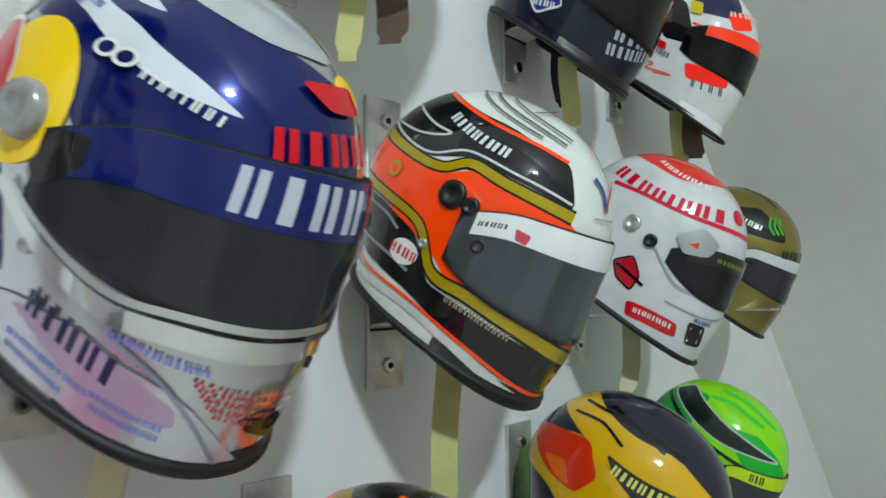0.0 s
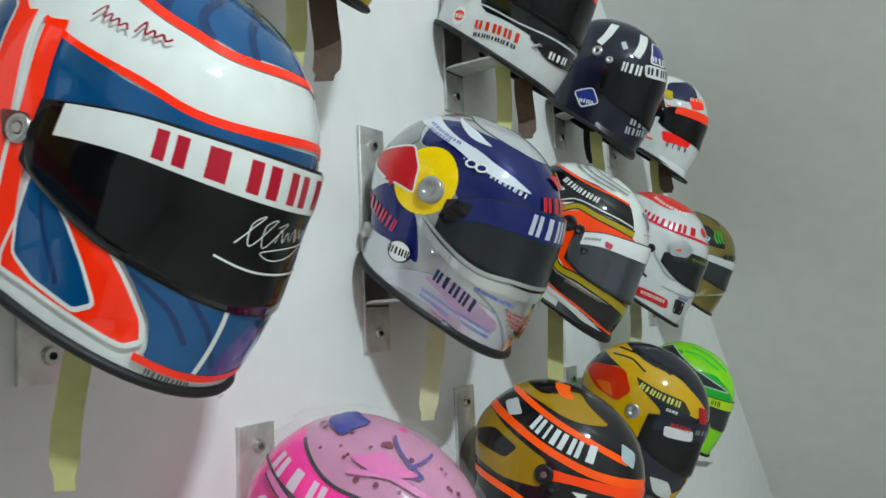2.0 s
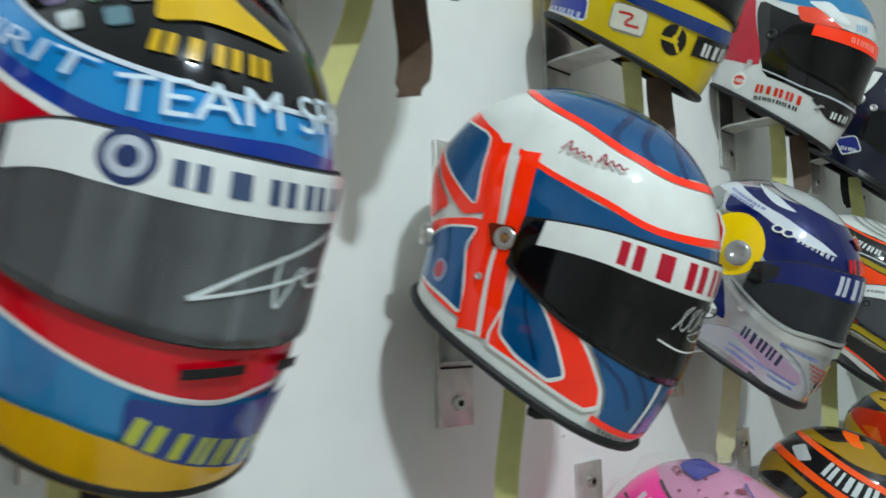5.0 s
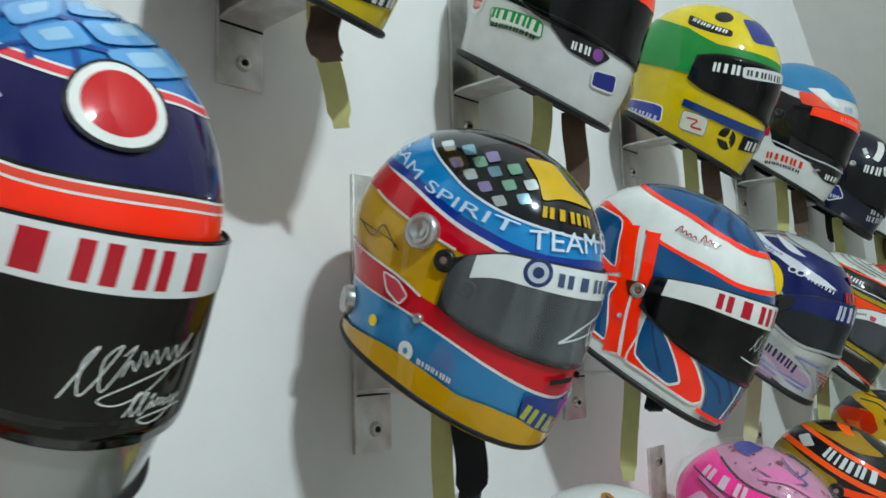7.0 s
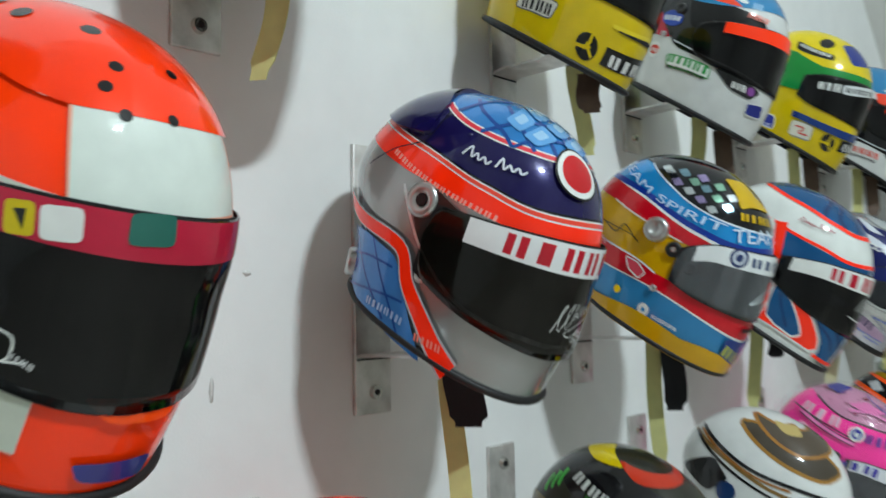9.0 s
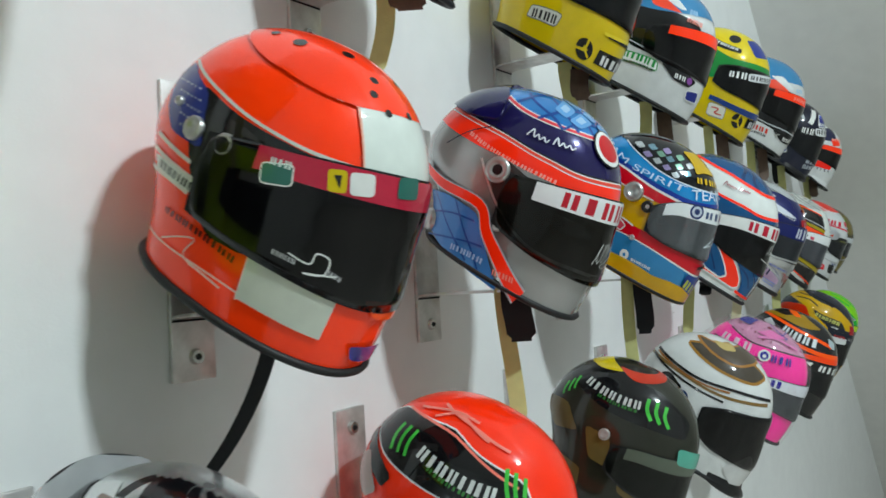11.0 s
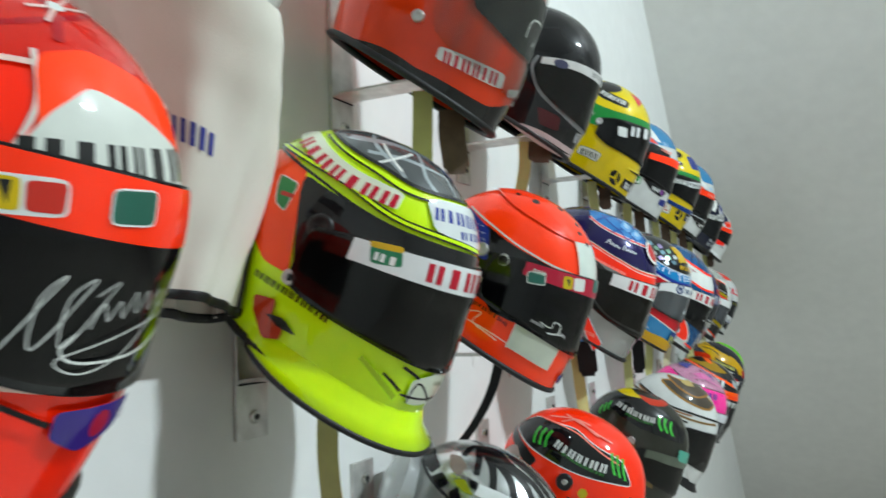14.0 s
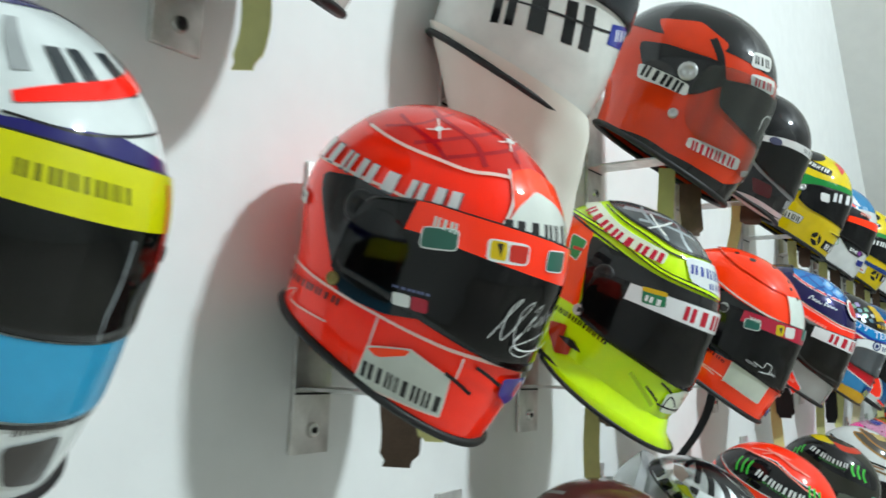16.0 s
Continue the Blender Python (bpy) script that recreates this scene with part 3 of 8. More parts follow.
def smooth_line(pts, n=6):
    """A rounded line through the given places."""
    if len(pts) < 3:
        return [tuple(a + (b - a) * i / 8 for a, b in zip(pts[0], pts[-1])) for i in range(9)]
    out = []
    for i in range(len(pts) - 1):
        p0, p1, p2, p3 = pts[max(0, i - 1)], pts[i], pts[i + 1], pts[min(len(pts) - 1, i + 2)]
        for j in range(n):
            t = j / n
            out.append(tuple(0.5 * (2 * b + (c - a) * t + (2 * a - 5 * b + 4 * c - d) * t * t + (3 * b - a - 3 * c + d) * t ** 3) for a, b, c, d in zip(p0, p1, p2, p3)))
    return out + [tuple(pts[-1])]


def smooth_loop(pts, cut=0.18):
    """A polygon with its corners rounded a little."""
    out = []
    n = len(pts)
    for i in range(n):
        p, a, b = pts[i], pts[i - 1], pts[(i + 1) % n]
        for t in (0.0, 0.5, 1.0):
            u = (p[0] + (a[0] - p[0]) * cut, p[1] + (a[1] - p[1]) * cut)
            v = (p[0] + (b[0] - p[0]) * cut, p[1] + (b[1] - p[1]) * cut)
            out.append(((1 - t) ** 2 * u[0] + 2 * t * (1 - t) * p[0] + t * t * v[0], (1 - t) ** 2 * u[1] + 2 * t * (1 - t) * p[1] + t * t * v[1]))
    return out


HELMET_AT = {
    "M": [(0.1022, 1.4627, 1.6463, 0.8364, 0.05, 0.79, -0.05), (0.1417, 0.9765, 1.6377, 0.8867, -1.07, 0.61, 1.2), (0.1543, 0.4774, 1.6377, 0.9196, -0.49, 0.66, -0.31), (0.1326, 0.0811, 1.6508, 1.006, 0.67, 0.98, -0.9), (0.1877, -0.5684, 1.664, 0.9996, -0.72, 0.5532, 1.5355), (0.2124, -1.078, 1.6692, 0.9247, 1.2, -2.11, -1.8), (0.2054, -1.5652, 1.6806, 0.9485, 0.48, -2.1, -0.92), (0.1855, -2.0546, 1.6661, 0.9731, 0.02, -1.21, -0.21), (0.1712, -2.5776, 1.6772, 0.9924, 0.55, -1.26, -1.32), (0.1675, -3.1081, 1.6948, 1.0116, 0.26, -1.34, -0.67), (0.1074, -3.5924, 1.6681, 0.984, -0.46, -1.78, -1.27)],
    "T": [(0.1353, 1.1736, 2.0127, 0.7577, 0.36, 0.51, 0.18), (0.1144, 0.8119, 2.0519, 0.8743, 0.05, 0.73, -0.56), (0.118, 0.3461, 2.1192, 0.9657, -0.33, 1.13, -1.84), (0.1532, -0.2803, 2.0833, 0.9086, -0.04, -0.08, -0.93), (0.1571, -0.8009, 2.0776, 0.8996, 0.11, -2.27, -1.9), (0.1645, -1.2699, 2.0913, 0.8855, 0.03, -2.39, -1.02), (0.1644, -1.7989, 2.1244, 0.9126, 0.05, -1.6, -0.7), (0.2062, -2.3689, 2.0973, 1.0385, 0.54, -1.57, -0.06), (0.1401, -2.8327, 2.1243, 0.98, 0.01, -1.48, -0.76), (0.1469, -3.3511, 2.1187, 0.98, -0.65, -0.72, -0.47)],
    "B": [(0.1399, 1.212, 1.2591, 0.797, 0.04, 0.64, -0.18), (0.159, 0.8014, 1.2563, 0.9268, 0.13, 0.85, 0.3), (0.1677, 0.3081, 1.2048, 0.9747, 0.15, 0.74, -0.3), (0.195, -0.2717, 1.2232, 0.926, 0.21, 0.69, -0.45), (0.236, -0.8372, 1.2344, 0.913, -0.01, -0.96, -0.03), (0.23, -1.2976, 1.2409, 0.8515, -0.78, -1.13, -0.42), (0.1915, -1.7561, 1.223, 0.9729, -0.28, -1.42, -0.43), (0.1668, -2.2166, 1.2301, 0.918, 0.13, -1.27, -0.35), (0.2224, -2.7134, 1.2295, 0.977, 0.07, -1.19, -0.3)],
}
TILT_D, YAW_D = 26.3, 12.5


def helmet(row, k, label, dx=0.0, dy=0.0, dz=0.0, tilt=TILT_D, yaw=YAW_D, **shape):
    group = {"T": "upper row of helmets", "M": "middle row of helmets", "B": "lower row of helmets"}[row]
    x, y, z, size, lean, nod, turn = HELMET_AT[row][k - 1]
    return Shell((x + dx, y + dy, z + dz), tilt + nod, yaw + turn, label, group, roll=lean, size=size, **shape)


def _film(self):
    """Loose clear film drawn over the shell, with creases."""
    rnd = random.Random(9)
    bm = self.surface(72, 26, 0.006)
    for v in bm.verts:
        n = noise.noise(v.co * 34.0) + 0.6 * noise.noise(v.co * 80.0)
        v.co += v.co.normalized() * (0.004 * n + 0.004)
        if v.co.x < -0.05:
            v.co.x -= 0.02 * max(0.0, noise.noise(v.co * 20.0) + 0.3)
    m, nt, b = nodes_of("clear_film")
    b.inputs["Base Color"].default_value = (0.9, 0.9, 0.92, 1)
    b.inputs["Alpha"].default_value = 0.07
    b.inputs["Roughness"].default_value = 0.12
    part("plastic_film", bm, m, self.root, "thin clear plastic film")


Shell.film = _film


def _flap(self, pts, mat, thick=0.0065):
    """A raised slab on the shell with bevelled sides."""
    pts = smooth_loop(pts)
    top = self._lay("rear_flap", [pts], mat, thick, "raised rear flap")
    bm = bmesh.new()
    rows = [[bm.verts.new(self.at(a, e, o)) for o in (thick, thick * 0.6, 0.0)] for a, e in pts]
    for p, q in zip(rows, rows[1:] + rows[:1]):
        for j in range(2):
            bm.faces.new((p[j], p[j + 1], q[j + 1], q[j]))
    bmesh.ops.recalc_face_normals(bm, faces=bm.faces[:])
    part("flap_edge", bm, mat, top)


Shell.flap = _flap


# ---- cloth skirt under the white helmet ----
def cloth():
    m, nt, b = nodes_of("cream_cotton")
    tc = nt.nodes.new("ShaderNodeTexCoord")
    n1 = add(nt, "ShaderNodeTexNoise", Scale=12.0, Detail=5.0)
    w = add(nt, "ShaderNodeTexNoise", Scale=600.0, Detail=2.0)
    for n in (n1, w):
        nt.links.new(tc.outputs["Object"], n.inputs["Vector"])
    r = nt.nodes.new("ShaderNodeValToRGB")
    r.color_ramp.elements[0].color, r.color_ramp.elements[1].color = rgb("#e2dccf"), rgb("#f0ece2")
    nt.links.new(n1.outputs["Fac"], r.inputs[0])
    nt.links.new(r.outputs[0], b.inputs["Base Color"])
    b.inputs["Roughness"].default_value = 0.95
    bp = nt.nodes.new("ShaderNodeBump")
    bp.inputs["Strength"].default_value, bp.inputs["Distance"].default_value = 0.3, 0.001
    nt.links.new(w.outputs["Fac"], bp.inputs["Height"])
    nt.links.new(bp.outputs[0], b.inputs["Normal"])
    return m


def skirt(h):
    """A cotton neck skirt: gathered at the helmet, narrower and folded below, with a black bound hem."""
    inv = h.root.matrix_basis.inverted()
    mw = h.root.matrix_basis
    n, rows = 72, 26
    bm = bmesh.new()
    rings = []
    top = [mw @ h.at(a := 360.0 * i / n - 180, h.rim(a) + 6, 0.006) for i in range(n)]
    c0 = sum(top, Vector()) / n
    for j in range(rows + 1):
        f = j / rows
        ring = []
        for i in range(n):
            th = math.tau * i / n
            p = top[i]
            s = 1.0 - 0.38 * f ** 1.25 + 0.04 * math.sin(math.pi * min(1, f * 3)) - 0.02 * max(0.0, math.sin(9.4 * f)) ** 6
            fold = (0.007 * math.sin(5 * th + 3 * f) + 0.004 * math.sin(11 * th - 5 * f)) * min(1.0, f * 2.2)
            d = Vector(((p.x - c0.x) * (1 - 0.62 * f), p.y - c0.y, 0))
            q = c0 + d * s + d.normalized() * fold
            z = p.z * (1 - f) + (c0.z - 0.40 + 0.06 * (p.x - c0.x) - 0.10 * (p.y - c0.y)) * f + (p.z - c0.z) * 0.0
            ring.append(bm.verts.new(inv @ Vector((q.x - 0.02 * f, q.y + 0.045 * f + 0.018 * f + 0.026 * math.sin(math.pi * f), z))))
        rings.append(ring)
    for a, b in zip(rings, rings[1:]):
        for i in range(n):
            bm.faces.new((a[i], a[(i + 1) % n], b[(i + 1) % n], b[i]))
    hem = [v.co.copy() for v in rings[-1]]
    grid = [[v.co.copy() for v in ring] for ring in rings]
    bmesh.ops.recalc_face_normals(bm, faces=bm.faces[:])
    ob = part("neck_skirt", bm, cloth(), h.root, "cream cotton neck skirt with soft folds")
    bm = bmesh.new()
    ring = []
    for i, p in enumerate(hem):
        o = Vector((p.x, p.y, 0)).normalized()
        ring.append([bm.verts.new(p + o * 0.003 * math.cos(t) + Vector((0, 0, 0.006 * math.sin(t)))) for t in [math.tau * k / 8 for k in range(8)]])
    for i in range(n):
        a, b = ring[i], ring[(i + 1) % n]
        for k in range(8):
            bm.faces.new((a[k], b[k], b[(k + 1) % 8], a[(k + 1) % 8]))
    bmesh.ops.recalc_face_normals(bm, faces=bm.faces[:])
    part("hem", bm, RUBBER, ob, "black bound hem")
    bm = bmesh.new()
    for q in range(6):
        c0_, c1_ = 41 + q, 41.55 + q
        quad = []
        for c_, r_ in ((c0_, 12.2), (c1_, 12.2), (c1_, 14.0), (c0_, 14.0)):
            i0, j0 = int(c_), int(r_)
            fi, fj = c_ - i0, r_ - j0
            w_ = (grid[j0][i0] * (1 - fi) + grid[j0][i0 + 1] * fi) * (1 - fj) + (grid[j0 + 1][i0] * (1 - fi) + grid[j0 + 1][i0 + 1] * fi) * fj
            quad.append(bm.verts.new(w_ + Vector((w_.x, w_.y, 0)).normalized() * 0.0015))
        bm.faces.new(quad)
    part("embroidery", bm, plain("blue_thread", "#3a429a", 0.8), ob, "blue stitched bars", smooth=False)
    bm = bmesh.new()
    ring = []
    for j in range(5, rows + 1):
        p = grid[j][28]
        o = Vector((p.x, p.y, 0)).normalized()
        w = Vector((-o.y, o.x, 0))
        ring.append([bm.verts.new(p + o * 0.003 * math.cos(t) + w * 0.006 * math.sin(t)) for t in [math.tau * q / 8 for q in range(8)]])
    for a, b in zip(ring, ring[1:]):
        for q in range(8):
            bm.faces.new((a[q], b[q], b[(q + 1) % 8], a[(q + 1) % 8]))
    bmesh.ops.recalc_face_normals(bm, faces=bm.faces[:])
    part("side_binding", bm, RUBBER, ob, "black bound edge")

# ---- painted helmets ----

h = helmet("M", 5, "white helmet with blue and orange-red loops and a dark visor", front=0.185)
h.base(paint("#eef2ee"))
h.band([(-6.5, 39.6), (24.2, 38.7), (45.7, 45.6), (83.8, 57.1), (149.7, 59.8)], 88, paint("#0f5a94", 0.2, 0.3))
h.stripe([(15.3, 83.2), (51.5, 56.8), (52, 45.8)], 3.07, paint("#0b3a6e", 0.2, 0.3))
h.stripe([(3.3, 78.2), (36.5, 53.1), (34.5, 41.1)], 2.76, paint("#0b3a6e", 0.2, 0.3))
h.stripe([(-10.2, 71.2), (17, 51.1), (19.5, 38)], 2.33, paint("#0b3a6e", 0.2, 0.3))
h.stripe([(149.7, 59.8), (81.6, 55.4), (45.2, 43.8), (24.2, 37.1), (-6.3, 37.8), (-24.2, 37.1), (-45.2, 43.8), (-81.6, 55.4), (-149.7, 59.8)], 2.91, paint("#ff4132"))
h.patch([(92.3, 32.1), (54.1, 22.3), (28.4, 16.6), (-12.5, 18.2), (-14.7, 9), (30.4, 8.5), (64, 5.7), (80.2, 5.2)], paint("#0f5a94", 0.2, 0.3))
h.stripe([(99.9, 33.5), (55.1, 24.6), (30, 18.2), (-6.1, 20.1), (-30, 18.2), (-55.1, 24.6), (-99.9, 33.5)], 2.39, paint("#ff4132"))
h.patch([(151.2, 38.8), (109.3, 34.7), (98.3, 2.8), (112, -3.7), (133.7, 6.1), (151.2, 14.8), (151.2, 27.8)], paint("#ff4132"))
h.patch([(151.2, 32.8), (118.5, 33.7), (105.8, 2.2), (126.5, 9.6), (151.2, 18.8)], paint("#0f5a94", 0.2, 0.3), paint("#f0f2ee"), 0.97)
h.patch([(151.2, 24.8), (151.2, 14.8), (146.7, 0.8), (140.7, -13.2), (122.2, -2.3), (147.3, 10.6)], paint("#ff4132"))
h.patch([(140.7, -15.2), (102.3, -1.8), (85.5, -3.1), (85.1, -19.5), (73.6, -43.5), (97.1, -41.6), (136.2, -37.2)], paint("#ff4132"))
h.patch([(137.7, -22.2), (118.9, -11.2), (100.6, -5.9), (103.3, -15.9), (91.9, -40.7), (107.2, -38.2), (136.2, -36.2)], paint("#0f5a94", 0.2, 0.3), paint("#f0f2ee"), 1.14)
h.disc(114.6, -30.2, 4.59, paint("#9aa0c0"))
h.disc(115.4, -30.2, 3.15, paint("#c8434f"))
h.stripe([(105.1, 34.7), (95, 5.7), (89.9, -25.5), (82.5, -44)], 4.54, paint("#f0f2ee"))
h.stripe([(109.4, 33.1), (97.3, 4.8), (91.6, -26), (86.4, -43.8)], 8.2, paint("#ff4132"))
h.stripe([(92.1, 34.6), (84.5, 6.6), (81.1, -22.1), (75.1, -43)], 8.6, paint("#ff4132"))
h.stripe([(100.6, 34.1), (90.3, 4.4), (85.6, -23.9), (79.2, -43.5)], 2.03, paint("#f0f2ee"))
h.patch([(73.2, -16.5), (58, -17.3), (47, -20.5), (36.5, -27), (28.5, -33), (26.3, -37), (30, -40), (49.5, -42.1), (73.3, -43.9), (74.6, -40.9), (72.6, -28.9)], paint("#ff4132"), paint("#f0f2ee"), 1.05)
h.patch([(73.5, -16.8), (65, -18), (56, -23.5), (47, -30.5), (40.3, -36.4), (44.9, -40.3), (59.9, -41), (70, -39), (73, -30)], paint("#0f5a94", 0.2, 0.3), paint("#f0f2ee"), 1.0)
h.stripe([(67, -21), (62, -29), (52, -38)], 1.3, paint("#0b3a6e", 0.2, 0.3))
h.patch([(46, -17.5), (14.9, -17.5), (-14.7, -17), (-11.7, -29.2), (-11.7, -38.2), (10.6, -39.2), (24.6, -39.2), (24.6, -36.8), (27, -32.4), (35, -26), (44, -20.6)], paint("#0f5a94", 0.2, 0.3))
h.stripe([(35.3, -25.5), (24.2, -28.4), (16.9, -33.6)], 1.26, paint("#0b3a6e", 0.2, 0.3))
h.stripe([(22.2, -23.3), (13.5, -28.9), (6.3, -36.6)], 1.22, paint("#0b3a6e", 0.2, 0.3))
h.stripe([(-3.3, -22), (-11.7, -31.9), (-11.7, -38.2)], 1.26, paint("#0b3a6e", 0.2, 0.3))
h.stripe([(27, -40), (14, -39.4), (3.2, -38.9), (-11.7, -37.8)], 1.5, paint("#ff4132"))
h.stripe([(10.9, -20.4), (10.1, -31.2), (10.6, -38.3)], 1.2, paint("#f0f2ee"))
h.bars((22.7, -41.3), (10.1, -40.7), 1.24, [1, 0.8, 1.1, 0.9, 0.7, 1.2, 1], paint("#555555"))
h.patch([(96.1, -1.6), (82, 1.4), (77.5, -8.3), (89.5, -10.9)], paint("#6a1612"))
h.visor(visor_mat("#08080a", 0.93), top=13.5, bot=-23.5, end=80, low_end=-14, top_end=7, split=42)
h.strip(paint("#f0f2ee"), hi=70, height=11)
h.bars((42.0, 2.8), (-14.7, 7.8), 9.42, [1, 1, 1.1, 1, 1], paint("#c42438"), visor=True, gap=0.25)
h.scribble((17.8, -5.9), (-14.7, -3.2), 7.02, 5, paint("#f0f2ee"))
h.stripe([(20, -13), (8, -14), (-14, -13)], 0.5, paint("#f0f2ee"), visor=True)
h.stripe([(78.5, 39.2), (75.0, 43.6), (73.6, 39.6), (71.0, 41.2), (69.8, 38.8), (67.4, 40.2), (66.0, 38.0), (63.8, 39.2), (62.2, 37.2)], 0.72, paint("#a02838"), "script_mark")
h.stripe([(59.4, 37.0), (57.0, 41.0), (55.6, 37.0), (53.4, 38.8), (52.0, 36.8), (50.0, 38.0), (48.4, 36.2), (46.4, 37.2)], 0.72, paint("#a02838"), "script_mark")
h.button(84.8, -5.3, 0.0125, SILVER, cap=BOLT)
h.button(89.9, -25.5, 0.004, SILVER, name='rivet')
h.button(137.7, -20.2, 0.013, SILVER, name='anchor_post', proud=0.012)
h.strap((0.015, -0.01, -0.12), 0.2, 0.026, YELLOW_WEB, (-0.01, -0.01), label='yellow woven strap')
h.strap((0.075, -0.02, -0.15), 0.035, 0.03, BLACK_WEB, (0, 0), label='', name='strap_stub')

h = helmet("M", 4, "silver and deep blue helmet with a large yellow disc")
h.base(chrome_paint("#d2d4d8", 0.2))
h.patch([(121, 38), (134.4, 57.1), (105.8, 65.5), (42.5, 58.3), (-10.2, 43.2), (-10.2, 6.8), (38.3, 11.7), (56.6, 6.6), (72.9, 17.2), (90.5, 35.5), (107.4, 39.3)], paint("#101c62", 0.2, 0.2))
h.patch([(152.7, -8.2), (123.6, 8.5), (94.6, -5.3), (79.1, -33.4), (104.2, -27.4), (146.7, -26.2)], paint("#101c62", 0.2, 0.2))
h.patch([(158.7, 30.8), (158.7, 44.8), (145.2, 54.3), (122.7, 38.2), (145.1, 21.4), (146.9, 11)], paint("#a4a7a8", 0.25, 0.4))
h.patch([(158.7, 49.2), (143.7, 59.5), (72.1, 49.5), (41.8, 37.5), (26.9, 29.6), (48.2, 32.9), (92.1, 46.7)], paint("#dfe4ec"))
h.patch([(125.2, 67.9), (82.6, 62.2), (59.4, 52.9), (82.1, 55.1)], paint("#dfe4ec"))
h.patch([(148.2, 80.2), (-1.2, 76.2), (-10.2, 50.2), (22.1, 50.3), (69.6, 64.3)], paint("#c9ced0", 0.2, 0.3))
h.bars((133.6, 52.4), (88.9, 49.5), 2.26, [1, 0.8, 1.1, 0.9, 0.7, 1.2, 1, 0.8, 1.1], paint("#5a6ab4"))
h.bars((126.8, 48.8), (99.5, 47.8), 1.97, [1, 0.8, 1.1, 0.9, 0.7, 1.2], paint("#5a6ab4"))
h.disc(99.0, 18.5, 23.23, paint("#f0c800"))
h.patch([(158.7, 17.8), (122.9, 35.4), (108.6, 25.1), (103, 7.6), (116.4, 8.4), (130, 8.2), (146.9, 11)], paint("#d8222c"), paint("#f0f2ee"), 1.33)
h.stripe([(130.5, 8.9), (123.6, 8.5), (125.1, 6)], 2.95, paint("#d8222c"))
h.bars((152.7, -7.2), (106.6, -18.1), 9.35, [0.9, 1, 1.1, 0.9, 0.5, 0.5], paint("#d84458"))
h.disc(96.6, -30.3, 8.62, paint("#0d0d10"), squash=0.7)
h.disc(96.6, -30.3, 7.66, paint("#f0f2ee"), squash=0.7)
h.bars((105.2, -30.5), (87.9, -30.4), 4.42, [1, 0.8, 1.1, 0.9], paint("#0d0d10"))
h.patch([(108.8, -42.9), (66.7, -32.2), (23.7, -30.9), (-7.2, -46.2), (32.4, -45.2), (71.7, -45.5), (97.5, -46)], paint("#d3d4de", 0.24, 0.6))
h.patch([(74, -35.4), (47.7, -29.7), (22.2, -34.2), (21.1, -38.1), (44.6, -40.2)], paint("#b598b2"))
h.stripe([(41.8, -27.3), (25.1, -31.5), (6.5, -43.2)], 0.94, paint("#8a8c9a"))
h.bars((66.2, -31.6), (37.1, -33.9), 6.38, [1, 0.8, 1.1, 0.9, 0.7], paint("#262a4a"))
h.bars((70.4, -40.9), (41.6, -40.1), 1.51, [1, 0.8, 1.1, 0.9, 0.7, 1.2, 1, 0.8, 1.1, 0.9, 0.7], paint("#6c7cc6"))
h.bars((70.3, -43.5), (48.4, -43.2), 1.43, [1, 0.8, 1.1, 0.9, 0.7, 1.2, 1, 0.8, 1.1, 0.9, 0.7], paint("#6c7cc6"))
h.bars((41.3, -39.5), (23.2, -38.4), 1.36, [1, 0.8, 1.1, 0.9, 0.7, 1.2, 1, 0.8, 1.1, 0.9, 0.7], paint("#6c7cc6"))
h.bars((40.4, -41.6), (23.3, -40.4), 1.31, [1, 0.8, 1.1, 0.9, 0.7, 1.2, 1, 0.8, 1.1, 0.9, 0.7], paint("#6c7cc6"))
h.bars((42.2, -26.6), (18.5, -25.0), 1.63, [1, 0.8, 1.1, 0.9, 0.7, 1.2, 1, 0.8, 1.1, 0.9, 0.7], paint("#6c7cc6"))
h.bars((21.2, -27.8), (-8.7, -29.2), 1.2, [1, 0.8, 1.1, 0.9, 0.7, 1.2, 1, 0.8, 1.1], paint("#c84a4a"))
h.bars((19.1, -29.5), (-8.7, -31.2), 1.18, [1, 0.8, 1.1, 0.9, 0.7, 1.2, 1, 0.8, 1.1], paint("#c84a4a"))
h.bars((16.9, -31.2), (-8.7, -33.2), 1.15, [1, 0.8, 1.1, 0.9, 0.7, 1.2, 1, 0.8, 1.1], paint("#c84a4a"))
h.bars((14.3, -32.9), (-8.7, -35.2), 1.12, [1, 0.8, 1.1, 0.9, 0.7, 1.2, 1, 0.8, 1.1], paint("#c84a4a"))
h.patch([(6.3, -35), (-8.7, -31.2), (-10.2, -24.2), (-10.2, -26.2), (-8.7, -34.2), (-8.7, -39.2)], paint("#0d0d10"))
h.bars((-6.3, -32.8), (-8.7, -30.2), 3.15, [1, 0.8, 1.1, 0.9], paint("#f0f2ee"))
h.patch([(-8.7, -38.2), (-8.7, -35.2), (-8.7, -40.2), (-8.7, -41.2)], paint("#555560"))
h.disc(-7.2, 42.5, 4.71, paint("#f0c800"))
h.patch([(14.4, 42.1), (-10.2, 44.2), (-11.7, 37.2), (3.9, 36.2)], paint("#d8222c"))
h.bars((21.3, 25.9), (-11.7, 29.2), 8.16, [1, 0.9, 1, 1.1], paint("#d8222c"))
h.disc(72.3, 38.4, 3.84, paint("#f0f2ee"), squash=0.7)
h.disc(64.2, 37.2, 3.8, paint("#f0f2ee"), squash=0.7)
h.disc(72.3, 38.4, 2.44, paint("#101c62", 0.2, 0.2), squash=0.7)
h.disc(64.2, 37.2, 2.42, paint("#101c62", 0.2, 0.2), squash=0.7)
